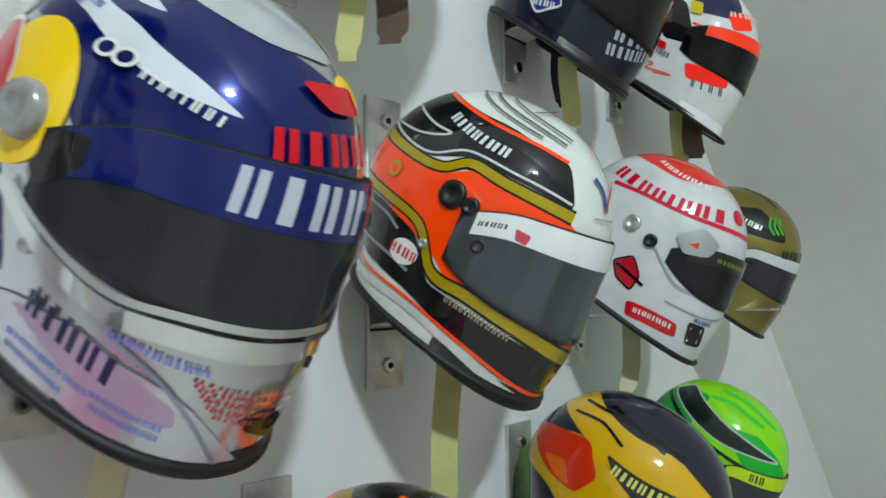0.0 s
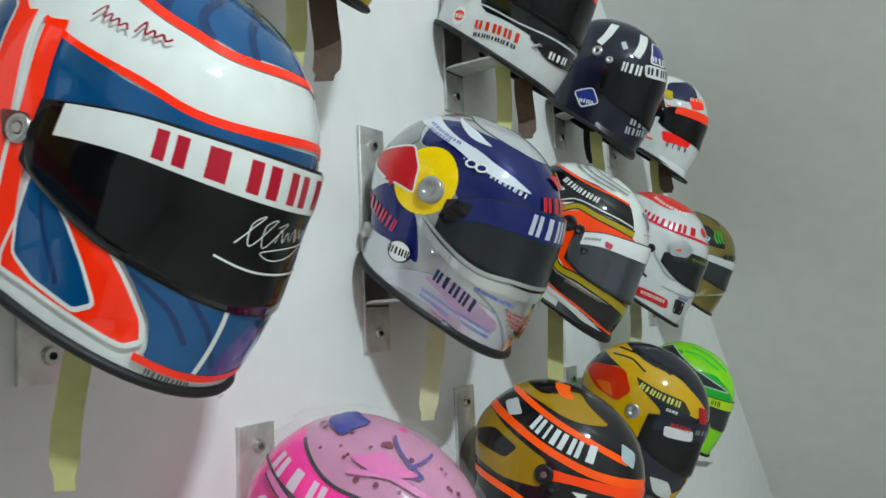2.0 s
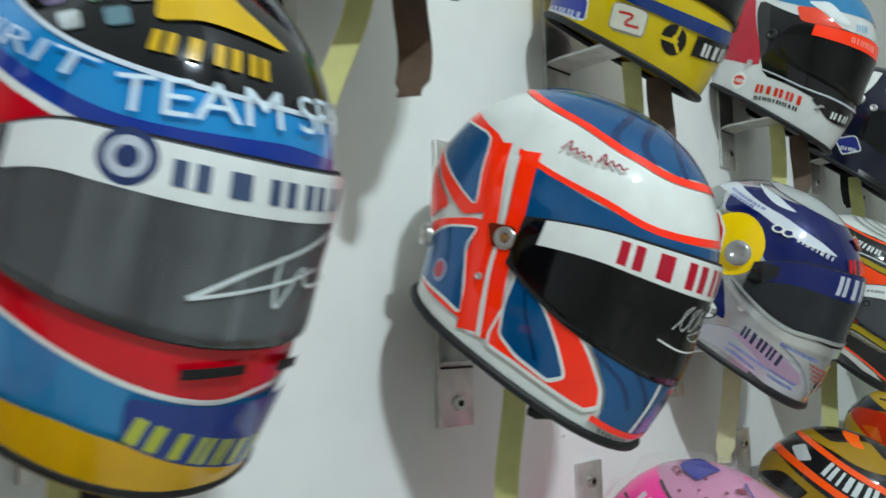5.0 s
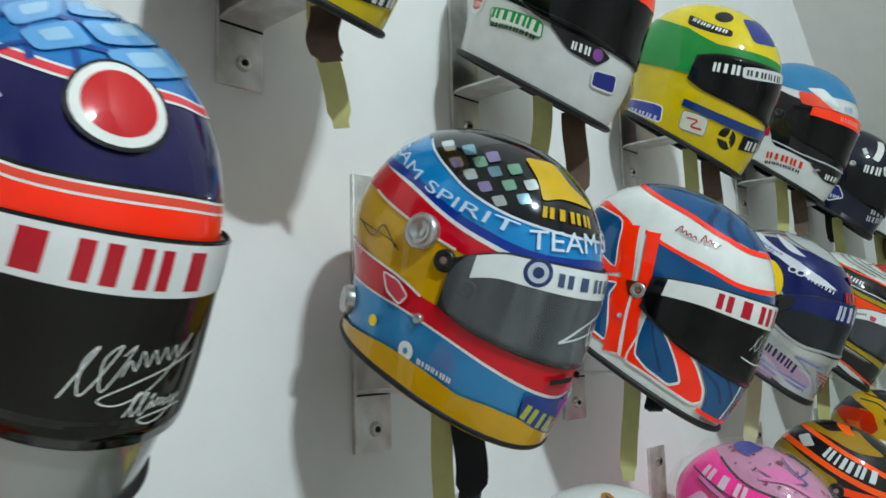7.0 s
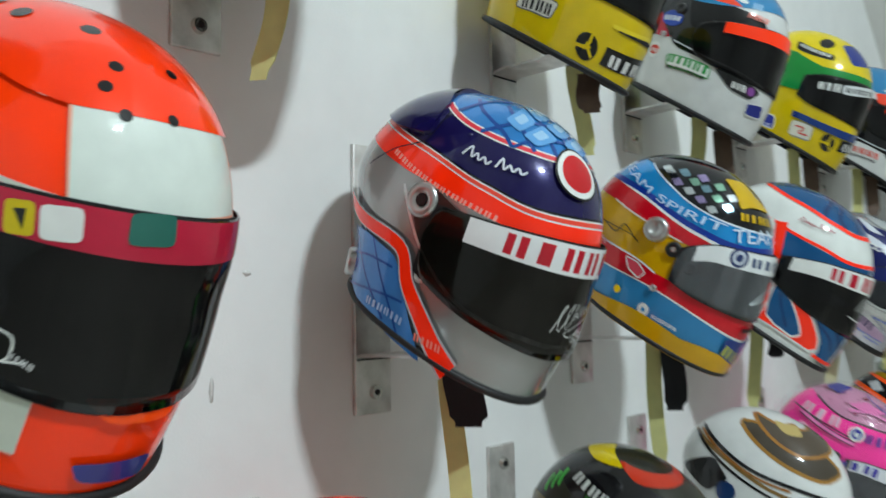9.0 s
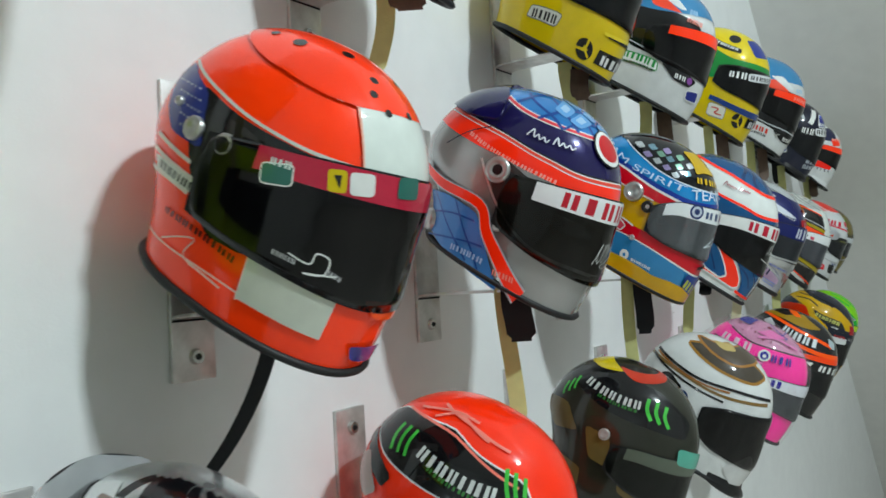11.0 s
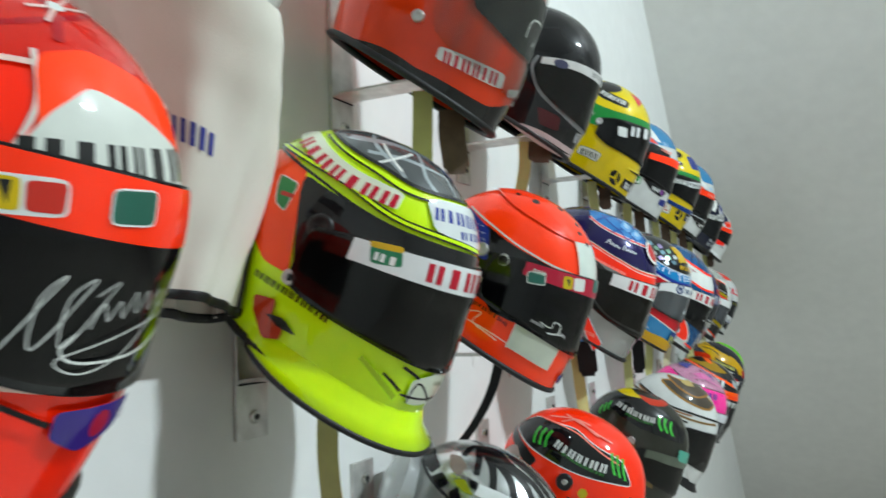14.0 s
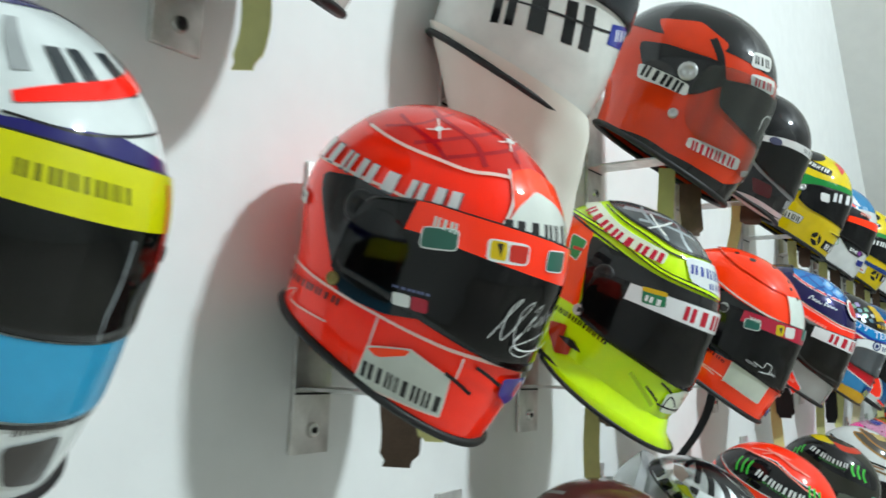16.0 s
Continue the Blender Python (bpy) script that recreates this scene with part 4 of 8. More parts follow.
h.bars((57.0, 34.5), (32.8, 27.5), 3.04, [1, 0.8, 1.1, 0.9, 0.7, 1.2, 1, 0.8], paint("#f0f2ee"), gap=0.8)
h.visor(visor_mat("#3a3e44", 0.62), top=22, bot=-16, end=78, low_end=-8, top_end=12, split=45)
h.strip(paint("#101c62"), hi=72, height=14)
h.bars((27.9, 14.9), (-10.2, 12.8), 12.39, [1, 0.9, 1.1, 1.1], paint("#c8ccd8"), visor=True, gap=0.3)
h.patch([(79.5, 1), (71.6, 14.5), (61.5, 15), (61.4, 7.4), (71.7, -2.7)], paint("#0d0d10"), visor=True)
h.stripe([(90, -7), (70, -17.2), (46.7, -22.2), (24.2, -19.6), (-12, -18)], 4.6, chrome_paint("#e2e5e7", 0.1), "visor_lip")
h.stripe([(88.5, -2.8), (68.2, -12.4), (46.7, -17.6), (24.2, -14.8), (-10.2, -13.2)], 1.81, chrome_paint("#d8dcdc"), visor=True)
h.button(91.2, 14.5, 0.021, plain("clear_grey_plastic", "#a9a9a8", 0.2, 0.3), proud=0.012)
h.button(69.9, 7.9, 0.01, SILVER, name='visor_latch')
h.button(145.1, -30.1, 0.014, SILVER, name='anchor_post', proud=0.01)
h.button(72.0, -21.0, 0.006, SILVER, name='rivet')
h.slot((-6.2, -21.1), (-10.2, -22.2), 2.48)
h.lip(BLACKP, 50, 0.004, 0.002, name="neck_seal", label="black lower seal")
h.strap((0.025, 0.0, -0.13), 0.2, 0.03, CREAM_WEB, (-0.02, -0.01), label='pale yellow woven strap')

h = helmet("M", 3, "black, orange and white helmet with olive outline stripes")
h.base(paint("#e6eae4"))
h.patch([(157.2, 37.8), (148.2, 59.3), (71.6, 55.9), (29.6, 43.7), (25.9, 23.5), (47.9, 29.2), (83.1, 35.1), (109.6, 25.5), (157.2, 25.8)], paint("#0d0d10"))
h.stripe([(157.2, 43.8), (121.6, 40.8), (103.6, 40.7), (124.3, 33.4), (157.2, 30.8)], 1.1, paint("#d0d4d4"))
h.stripe([(154.3, 30), (111.4, 27.5), (85.3, 37), (51.7, 32.2), (27.6, 26.2)], 1.12, paint("#d0d4d4"))
h.stripe([(155.7, 57.9), (94.1, 55.2), (54.1, 49.6), (30.4, 43.1)], 1.84, paint("#f5481c"))
h.patch([(157.2, 23.8), (116.2, 20.1), (94.3, 21.4), (77.7, 29.1), (49, 24.1), (24.8, 19), (-10.2, -22.2), (-8.7, -29.2), (20.8, -25.4), (66.6, -26), (78.7, -18.5), (95.7, -12.7), (129.3, -1.7), (154.2, 2.8), (155.7, 13.8)], paint("#f5481c"))
h.stripe([(157.2, 25.3), (119.5, 23.5), (96.3, 24.4), (80.8, 31.6), (58.9, 27.6), (25.9, 21.1)], 6.2, paint("#0d0d10"))
h.stripe([(157.2, 25.3), (119.5, 23.5), (96.3, 24.4), (80.8, 31.6), (58.9, 27.6), (25.9, 21.1)], 4.23, paint("#b09a18"))
h.patch([(152.7, -2.2), (121.2, -5.1), (94, -12), (76.8, -30.7), (54, -30.5), (17.9, -29.2), (-8.7, -33.2), (0.4, -41.1), (31.6, -41.7), (65.8, -40.5), (109.6, -33.9), (142.2, -30.2)], paint("#0d0d10"))
h.stripe([(152.7, 1.8), (122.4, -0.9), (94, -6.9), (76.8, -25.2), (53.5, -25.7), (23.1, -26.2), (-8.7, -30.2)], 6.42, paint("#0d0d10"))
h.stripe([(152.7, 1.8), (122.4, -0.9), (94, -6.9), (76.8, -25.2), (53.5, -25.7), (23.1, -26.2), (-8.7, -30.2)], 4.28, paint("#b09a18"))
h.stripe([(143.7, -34.2), (73.9, -40.2), (32.5, -40.7), (-2.2, -42.1)], 1.04, paint("#f5481c"))
h.stripe([(143.7, -38.2), (72.1, -42.5), (30, -43.5), (-5.2, -45.7)], 2.67, paint("#dcdcd6"))
h.stripe([(151.2, -6.2), (119, -9.3), (104.9, -14.5)], 1.58, paint("#8a8e92"))
h.stripe([(143.7, -24.2), (108.9, -26.7), (89.3, -30.2)], 1.38, paint("#8a8e92"))
h.disc(95.9, -23.0, 8.53, paint("#f0f2ee"), squash=0.7)
h.bars((105.3, -22.6), (87.2, -23.7), 5.17, [1, 0.8, 1.1, 0.9], paint("#d8222c"))
h.bars((111.1, 48.7), (63.0, 40.7), 5.45, [1, 0.8, 1.1, 0.9, 0.7, 1.2, 1], paint("#e8ecec"))
h.disc(122.4, 12.5, 4.16, paint("#b09a18"))
h.disc(122.4, 12.5, 2.38, paint("#f5481c"))
h.bars((64.5, -31.1), (32.5, -29.5), 2.83, [1, 0.8, 1.1, 0.9, 0.7, 1.2, 1, 0.8, 1.1, 0.9, 0.7, 1.2], paint("#9a9078"))
h.stripe([(14.9, 38.9), (9.4, 34.5), (7.3, 26.7)], 2.09, paint("#2a4a9a"))
h.stripe([(-11.7, 42.2), (3.6, 32.9), (7.3, 26.7)], 1.61, paint("#c04048"))
h.bars((15.7, 23.2), (0.2, 24.1), 1.13, [1, 0.8, 1.1, 0.9, 0.7, 1.2, 1], paint("#66707a"))
h.stripe([(126.7, 69.7), (77.2, 59.8), (46.9, 52)], 1.03, paint("#555a5a"))
h.stripe([(114.6, 73.9), (62.3, 60.9), (31.3, 50.5)], 1.17, paint("#555a5a"))
h.stripe([(84.8, 74.3), (47.1, 61.6), (25.5, 53.6)], 1.22, paint("#555a5a"))
h.stripe([(55.5, 65.8), (7, 73), (5.6, 42.8)], 0.85, paint("#555a5a"))
h.patch([(22.8, -20.9), (9.8, -20.9), (8.2, -24.8)], paint("#55604a"))
h.visor(visor_mat("#70747b", 0.5), top=16, bot=-23, end=74, low_end=-16, top_end=8, split=45)
h.strip(paint("#f2f4f4"), hi=66, height=11)
h.bars((64.0, 12.1), (51.4, 11.7), 2.57, [1, 0.8, 1.1, 0.9, 0.7], paint("#3a4048"), visor=True)
h.patch([(48.1, 10.1), (41.2, 9.1), (42.1, 4.7), (47.1, 5.4)], paint("#d8566a"), visor=True)
h.button(82.3, 14.3, 0.017, BLACKP)
h.button(70.4, 11.9, 0.011, BLACKP, name='visor_latch')
h.button(59.5, -4.0, 0.009, BLACKP, name='rivet')
h.button(145.2, -19.2, 0.018, SILVER, name='anchor_post', proud=0.014)
h.button(86.5, -15.5, 0.006, SILVER, name='rivet')
h.lip(RUBBER, 62, 0.007, 0.002, name="neck_seal", label="black lower seal")
h.strap((0.025, 0.0, -0.13), 0.22, 0.03, YELLOW_WEB, (-0.0, -0.02), label='yellow woven strap')

h = helmet("M", 2, "white and red helmet with a silver visor spoiler")
h.base(paint("#dfe2e2", 0.2, 0.1))
h.patch([(163.2, 57.1), (152.7, 79.2), (24.3, 83.2), (-2.7, 57.2), (31.3, 57.6), (73.4, 55.2), (105.7, 57.8)], paint("#f04038"))
h.bars((114.7, 65.2), (42.0, 53.8), 4.18, [1, 0.8, 1.1, 0.9, 0.7, 1.2, 1, 0.8, 1.1], paint("#f0f2ee"))
h.bars((138.1, 41.2), (29.5, 34.8), 9.9, [0.9, 0.9, 0.9, 0.9, 0.6, 0.9, 0.9, 0.9], paint("#d8203a"), gap=0.18)
h.stripe([(131.1, 31.7), (95.8, 34.3), (49.7, 29.7), (2.4, 26)], 2.72, paint("#e0304a"))
h.disc(17.6, 37.3, 4.88, paint("#d8203a"))
h.patch([(98.8, -21.9), (84.6, -12.8), (73.5, -24.8), (76.2, -35.2), (90.7, -31.8)], paint("#c02832"), paint("#0d0d10"), 1.26)
h.stripe([(95.5, -23), (68.7, -28.7)], 2.17, paint("#0d0d10"))
h.patch([(75.4, -40.1), (36.7, -34.3), (33.1, -40.4), (71.4, -47)], paint("#d8242c"))
h.bars((67.2, -42.3), (38.7, -37.3), 2.59, [1, 0.8, 1.1, 0.9, 0.7, 1.2, 1, 0.8], paint("#f0f2ee"))
h.patch([(31.2, -30.1), (18.9, -28), (13.3, -37.3), (26.3, -39.5)], paint("#0d0d10"))
h.words('1', (26.7, -34.9), (19.0, -33.1), 6.83, paint("#f0f2ee"))
h.bars((28.4, -28.0), (15.6, -25.8), 2.31, [1, 0.8, 1.1, 0.9, 0.7], paint("#4a5a9a"))
h.stripe([(81.3, 7.9), (52.4, -16), (28.3, -15.4), (-5.7, -13.2)], 1.61, paint("#a8acae"))
h.stripe([(50.2, -28.5), (22.7, -24.6), (-5.7, -18.2)], 0.83, paint("#9a9ea0"))
h.visor(visor_mat("#2a2b2e", 0.75), top=13, bot=-17, end=62, low_end=-6, top_end=4, split=30)
h.strip(paint("#20221e"), hi=50, height=9)
h.bars((32.1, 13.2), (6.6, 15.6), 2.83, [1, 0.8, 1.1, 0.9, 0.7, 1.2, 1], paint("#8a8a3a"), visor=True)
h.patch([(63.4, 14.9), (46.2, 24.6), (33.2, 16.6), (38.4, 7.2), (54.7, 3.9)], chrome_paint("#c8cace"), visor=True)
h.patch([(53.5, 11.1), (46.8, 14.3), (46.5, 10.3)], paint("#e0502a"), visor=True)
h.button(97.1, 10.4, 0.015, SILVER)
h.button(77.8, 3.3, 0.012, BLACKP, name='visor_latch')
h.strap((0.025, 0.0, -0.13), 0.14, 0.028, CREAM_WEB, (0, -0.02), label='pale woven strap')

h = helmet("M", 1, "matt gold helmet with a black panel and clear visor")
h.base(paint("#86793a", 0.3, 0.5))
h.patch([(100.2, 48.5), (67.4, 55.6), (33.2, 36.5), (32.3, 25.5), (77.1, 26.1)], paint("#0d0d10"))
h.bars((87.4, 39.2), (58.0, 34.6), 5.89, [1, 0.8, 1.1, 0.9, 0.7], paint("#f0f2ee"))
h.stripe([(50.4, 49.5), (50.9, 38.9), (44.6, 31.3)], 2.25, paint("#48b03a"))
h.stripe([(44.3, 49.2), (45.8, 39.8), (40, 32.2)], 2.22, paint("#48b03a"))
h.stripe([(37.9, 48.9), (40.6, 40.7), (35.1, 33.1)], 2.18, paint("#48b03a"))
h.stripe([(152.7, 77.2), (69.4, 76.4), (7.8, 66.2)], 3.14, paint("#0d0d10"))
h.stripe([(76.8, 87.2), (54.7, 70.8), (36, 59.1)], 1.78, paint("#0d0d10"))
h.stripe([(65.9, -19.1), (39.7, -19.2), (-2.7, -15.2)], 1.39, paint("#3a3418"))
h.patch([(7, -25.8), (-2.7, -23.2), (-2.7, -27.2)], paint("#0d0d10"))
h.visor(visor_mat("#3e4146", 0.78), top=14, bot=-20, end=70, low_end=-10, top_end=7)
h.strip(paint("#d8dcdc"), hi=66, height=9)
h.bars((33.9, 15.9), (8.6, 18.9), 7.54, [1, 0.8, 1.1, 0.9], paint("#2a2c30"), visor=True)
h.button(57.5, -2.8, 0.008, BLACKP)

h = helmet("M", 6, "yellow, sky blue and red helmet with a glittering chequered crown")
h.base(paint("#dba812"))
h.band([(-0.6, 16.3), (32.5, 15.3), (59.8, 21.3), (103.3, 33.5), (145.3, 36.1)], 88, paint("#2f96dc", 0.2, 0.2))
h.band([(3, 12), (45.6, 9.9), (65.9, 12.8), (97.8, 18.9), (130.5, 23.5)], [(-0.6, 16.3), (32.5, 15.3), (59.8, 21.3), (103.3, 33.5), (145.3, 36.1)], paint("#d8222e"))
h.band([(-8.7, -27.2), (4.3, -28.7), (30, -27.4), (57.8, -25.8), (95.8, -23.6), (145.2, -20.2)], [(-10.2, -18.2), (21.9, -16.7), (47.1, -16.8), (75.8, -14.9), (97.6, -9.3), (139.9, -4.2)], paint("#d8222e"))
h.band([(-7.2, -45.2), (18.6, -43.4), (47.3, -44.9), (85.3, -44.1), (140.6, -39.9)], [(-8.7, -27.2), (4.3, -28.7), (30, -27.4), (57.8, -25.8), (95.8, -23.6), (145.2, -20.2)], paint("#3a8ec8", 0.2, 0.2))
h.stripe([(145.3, 36.1), (103.3, 33.5), (59.8, 21.3), (32.5, 15.3), (-0.6, 16.3), (-32.5, 15.3), (-59.8, 21.3), (-103.3, 33.5), (-145.3, 36.1)], 1.96, paint("#f0f2ee"))
h.stripe([(158.7, 35.8), (107.8, 36.8), (61.9, 24.9), (33.9, 18.4), (2.4, 19.4), (-2.4, 19.4), (-33.9, 18.4), (-61.9, 24.9), (-107.8, 36.8), (-158.7, 35.8)], 3.64, paint("#1c3a9a"))
h.stripe([(145.2, -20.2), (95.8, -23.6), (57.8, -25.8), (30, -27.4), (4.3, -28.7), (-8.7, -27.2), (-30, -27.4), (-57.8, -25.8), (-95.8, -23.6), (-145.2, -20.2)], 1.02, paint("#f0f2ee"))
h.stripe([(139.9, -4.2), (97.6, -9.3), (75.8, -14.9)], 1.33, paint("#f0f2ee"))
h.stripe([(130.5, 23.5), (97.8, 18.9), (65.9, 12.8)], 1.26, paint("#f0e0d0"))
h.band([(-0.8, 28.2), (24.1, 28.8), (46.2, 32.5), (70.4, 40.1), (92.5, 48), (129.8, 57)], 88, paint("#14161c", 0.12, 0.3))
h.stripe([(129.8, 57), (92.5, 48), (70.4, 40.1), (46.2, 32.5), (24.1, 28.8), (-0.8, 28.2), (-24.1, 28.8), (-46.2, 32.5), (-70.4, 40.1), (-92.5, 48), (-129.8, 57)], 1.06, paint("#d8e4f0"))
h.patch([(117.2, 58.1), (110.5, 62.1), (97, 58.1), (103.8, 54.8)], chrome_paint("#dfe6ea", 0.15))
h.patch([(96.9, 60.9), (88.8, 64.5), (78.4, 59.3), (86, 56.6)], chrome_paint("#8fb6c8", 0.15))
h.patch([(96.8, 52.4), (89.5, 55.4), (81.5, 51.2), (88.3, 48.7)], chrome_paint("#b8a8dc", 0.15))
h.patch([(79.9, 56.2), (71.9, 58.7), (65.6, 53.7), (72.6, 51.7)], chrome_paint("#9fd0b8", 0.15))
h.patch([(81.1, 48.8), (74, 51.1), (68.3, 46.7), (74.6, 44.7)], chrome_paint("#dfe6ea", 0.15))
h.patch([(66.4, 52.6), (58.8, 54.6), (54.6, 49.8), (61, 48.1)], chrome_paint("#8fb6c8", 0.15))
h.patch([(68.4, 44.5), (61.9, 46.4), (57.7, 42.1), (63.5, 40.4)], chrome_paint("#b8a8dc", 0.15))
h.patch([(55, 46.9), (48.3, 48.6), (45.3, 44.2), (51.1, 42.7)], chrome_paint("#9fd0b8", 0.15))
h.patch([(57.8, 39.1), (52, 40.8), (48.7, 36.7), (53.9, 35.1)], chrome_paint("#dfe6ea", 0.15))
h.patch([(45.9, 41.6), (39.8, 43.1), (37.4, 39), (42.8, 37.5)], chrome_paint("#8fb6c8", 0.15))
h.patch([(72.9, 60.2), (63.8, 62.8), (58.2, 57.2), (65.8, 55.1)], chrome_paint("#b8a8dc", 0.15))
h.patch([(54, 55.2), (45.6, 57.1), (42.9, 52), (49.9, 50.3)], chrome_paint("#9fd0b8", 0.15))
h.patch([(43.1, 48.2), (35.7, 49.9), (33.8, 45.4), (40.1, 43.9)], chrome_paint("#dfe6ea", 0.15))
h.patch([(41.2, 61.4), (15.5, 60.6), (11.7, 49.5), (-4.2, 40.4), (21.9, 42.4), (32.5, 40.4), (34.2, 50.1)], paint("#d8b010"))
h.bars((32.7, 36.0), (4.9, 34.8), 5.11, [1, 0.8, 1.1, 0.9], paint("#d8b010"))
h.words('TEAM SPIRIT', (157.2, 48.5), (42.0, 27.4), 5.31, paint("#cfe6f8"))
h.words('TEAM SPIRIT', (36.9, 24.5), (-40, 31), 7.45, paint("#dff0fc"))
h.stripe([(129.8, 7.4), (116.7, 3.3), (110.9, 10.6), (98.5, 2.8)], 0.97, paint("#4a3a10"))
h.stripe([(132.9, 7.2), (103.9, 5.5), (96, 2)], 0.67, paint("#4a3a10"))
h.patch([(101.4, -10.7), (90.5, -11.8), (82.4, -17), (86, -22.3), (95.7, -18.8)], paint("#e05060"), paint("#f0f2ee"), 0.99)
h.bars((131.6, -2.3), (121.8, -7.0), 3.89, [1, 0.8, 1.1], paint("#e8a0a8"))
h.disc(74.3, -37.7, 3.43, paint("#f0f2ee"))
h.disc(74.3, -37.7, 1.14, paint("#3a8ec8"))
h.bars((66.8, -38.3), (49.0, -37.4), 1.98, [1, 0.8, 1.1, 0.9, 0.7, 1.2, 1], paint("#f0f2ee"))
h.disc(99.0, -33.4, 2.34, paint("#f0c800"))
h.band(-90, [(-20.7, -43.2), (19.5, -36.4), (31.5, -37.1), (45.4, -39.7)], paint("#dba812"))
h.patch([(21, -28.8), (7.6, -28.4), (-22.2, -28.2), (-22.2, -34.2), (-20.7, -43.2), (6, -38.5), (19.5, -36.4)], paint("#1c3a8a"))
h.bars((18.9, -33.7), (-20.7, -40.2), 5.15, [1.2, 0.7, 0.7, 0.6, 0.7, 0.8, 0.5], paint("#b8c048"))
h.visor(visor_mat("#8a8f93", 0.42, 0.06), top=17, bot=-18, end=66, low_end=-14, top_end=8, split=42)
h.strip(paint("#eef2f2"), hi=56, height=10)
h.disc(31.4, 12.5, 5.44, paint("#2a3a6a"), visor=True)
h.disc(31.4, 12.5, 3.91, paint("#c8d0dc"), visor=True)
h.disc(31.4, 12.5, 2.13, paint("#2a3a6a"), visor=True)
h.bars((23.6, 12.7), (-26.7, 16.8), 5.3, [1, 1, 1, 1, 0.5, 1], paint("#48587a"), visor=True)
h.stripe([(15.6, -10.1), (3.2, -3.2), (-19, 5)], 0.98, paint("#dde4e6"), visor=True)
h.stripe([(15.6, -10.1), (6, -7.7), (-15.4, -3.3)], 0.68, paint("#dde4e6"), visor=True)
h.stripe([(-2, -0.2), (-2.8, -10.3), (-9.3, -2.8), (-12.7, -6.8), (-26.7, -6.2)], 0.78, paint("#dde4e6"), visor=True)
h.slot((13.1, -23.3), (-0.3, -21.9), 1.77)
h.slot((-9.6, -22.3), (-23.7, -25.2), 1.96)
h.button(86.3, 16.0, 0.021, SILVER, proud=0.012)
h.button(69.2, 6.2, 0.013, BLACKP, name='visor_latch', cap=BOLT)
h.button(54.8, -2.4, 0.012, BLACKP, name='rivet')
h.button(130.2, -33.4, 0.018, SILVER, name='anchor_post', proud=0.012)
h.button(72.8, -24.7, 0.006, SILVER, name='rivet')
h.strap((0.025, -0.01, -0.13), 0.24, 0.024, YELLOW_WEB, (0, 0), label='yellow woven strap')
h.strap((0.065, -0.01, -0.14), 0.12, 0.035, BLACK_WEB, (0, 0), label='', name='strap_pad')

h = helmet("M", 7, "silver-grey helmet with an orange belt and quilted blue crown", bulge=0.055)
h.base(paint("#abaead", 0.24, 0.58))
h.band([(-11.4, 8.4), (27.6, 9.4), (47.7, 13.1), (89.4, 21.6), (155.7, 24.8)], 88, paint("#ff3a28"))
h.band([(-2.6, 20.2), (32.8, 20.2), (60.5, 27), (99.6, 35.5), (157.2, 34.8)], 88, paint("#1d1850", 0.2, 0.1))
h.stripe([(157.2, 34.8), (99.6, 35.5), (60.5, 27), (32.8, 20.2), (-2.6, 20.2), (-32.8, 20.2), (-60.5, 27), (-99.6, 35.5), (-157.2, 34.8)], 3.1, paint("#f0f2ee"))
h.stripe([(157.2, 34.8), (99.6, 35.5), (60.5, 27), (32.8, 20.2), (-2.6, 20.2), (-32.8, 20.2), (-60.5, 27), (-99.6, 35.5), (-157.2, 34.8)], 1.81, paint("#ff5a4a"))
h.stripe([(157.2, 35.8), (101.4, 37.8), (61.2, 29.4), (33, 22.3), (-3.1, 22.3), (-33, 22.3), (-61.2, 29.4), (-101.4, 37.8), (-157.2, 35.8)], 0.78, paint("#0d0d10"))
h.band([(-5.7, 44.3), (22.7, 43.8), (45.6, 47.3), (74.2, 52.9), (120.3, 60.5)], 88, paint("#3d8ad4", 0.2, 0.2))
h.stripe([(120.3, 60.5), (74.2, 52.9), (45.6, 47.3), (22.7, 43.8), (-5.7, 44.3), (-22.7, 43.8), (-45.6, 47.3), (-74.2, 52.9), (-120.3, 60.5)], 3.41, paint("#f0f2ee"))
h.stripe([(120.3, 60.5), (74.2, 52.9), (45.6, 47.3), (22.7, 43.8), (-5.7, 44.3), (-22.7, 43.8), (-45.6, 47.3), (-74.2, 52.9), (-120.3, 60.5)], 1.99, paint("#f0505a"))
h.stripe([(105.3, 71.8), (63.7, 56.9), (50.4, 46.7)], 1.65, paint("#1e4e9a"))
h.stripe([(61, 73.3), (44.6, 55.8), (37.4, 46)], 1.71, paint("#1e4e9a"))
h.stripe([(27.7, 69.4), (27.6, 56.3), (24.2, 44.9)], 1.57, paint("#1e4e9a"))
h.stripe([(11.7, 60.4), (14.3, 51.3), (14.1, 43.8)], 1.3, paint("#1e4e9a"))
h.stripe([(103.1, 58.9), (86.9, 72.9), (57.7, 78)], 2.01, paint("#1e4e9a"))
h.stripe([(73.5, 52), (46.8, 61), (17.4, 61.4)], 1.99, paint("#1e4e9a"))
h.stripe([(50.4, 46.7), (35.2, 52), (7.1, 52.4)], 1.52, paint("#1e4e9a"))
h.patch([(60.1, 61.9), (38.9, 75.3), (33.5, 62), (47.7, 54.8)], paint("#6fb0ea", 0.2, 0.1))
h.patch([(53.1, 62.8), (42.9, 68.3), (39.6, 62.9), (46.8, 58.9)], paint("#a9d4f6", 0.2, 0.1))
h.patch([(37, 79), (-23.7, 76.2), (-20.7, 75.2), (30.8, 62.6)], paint("#6fb0ea", 0.2, 0.1))
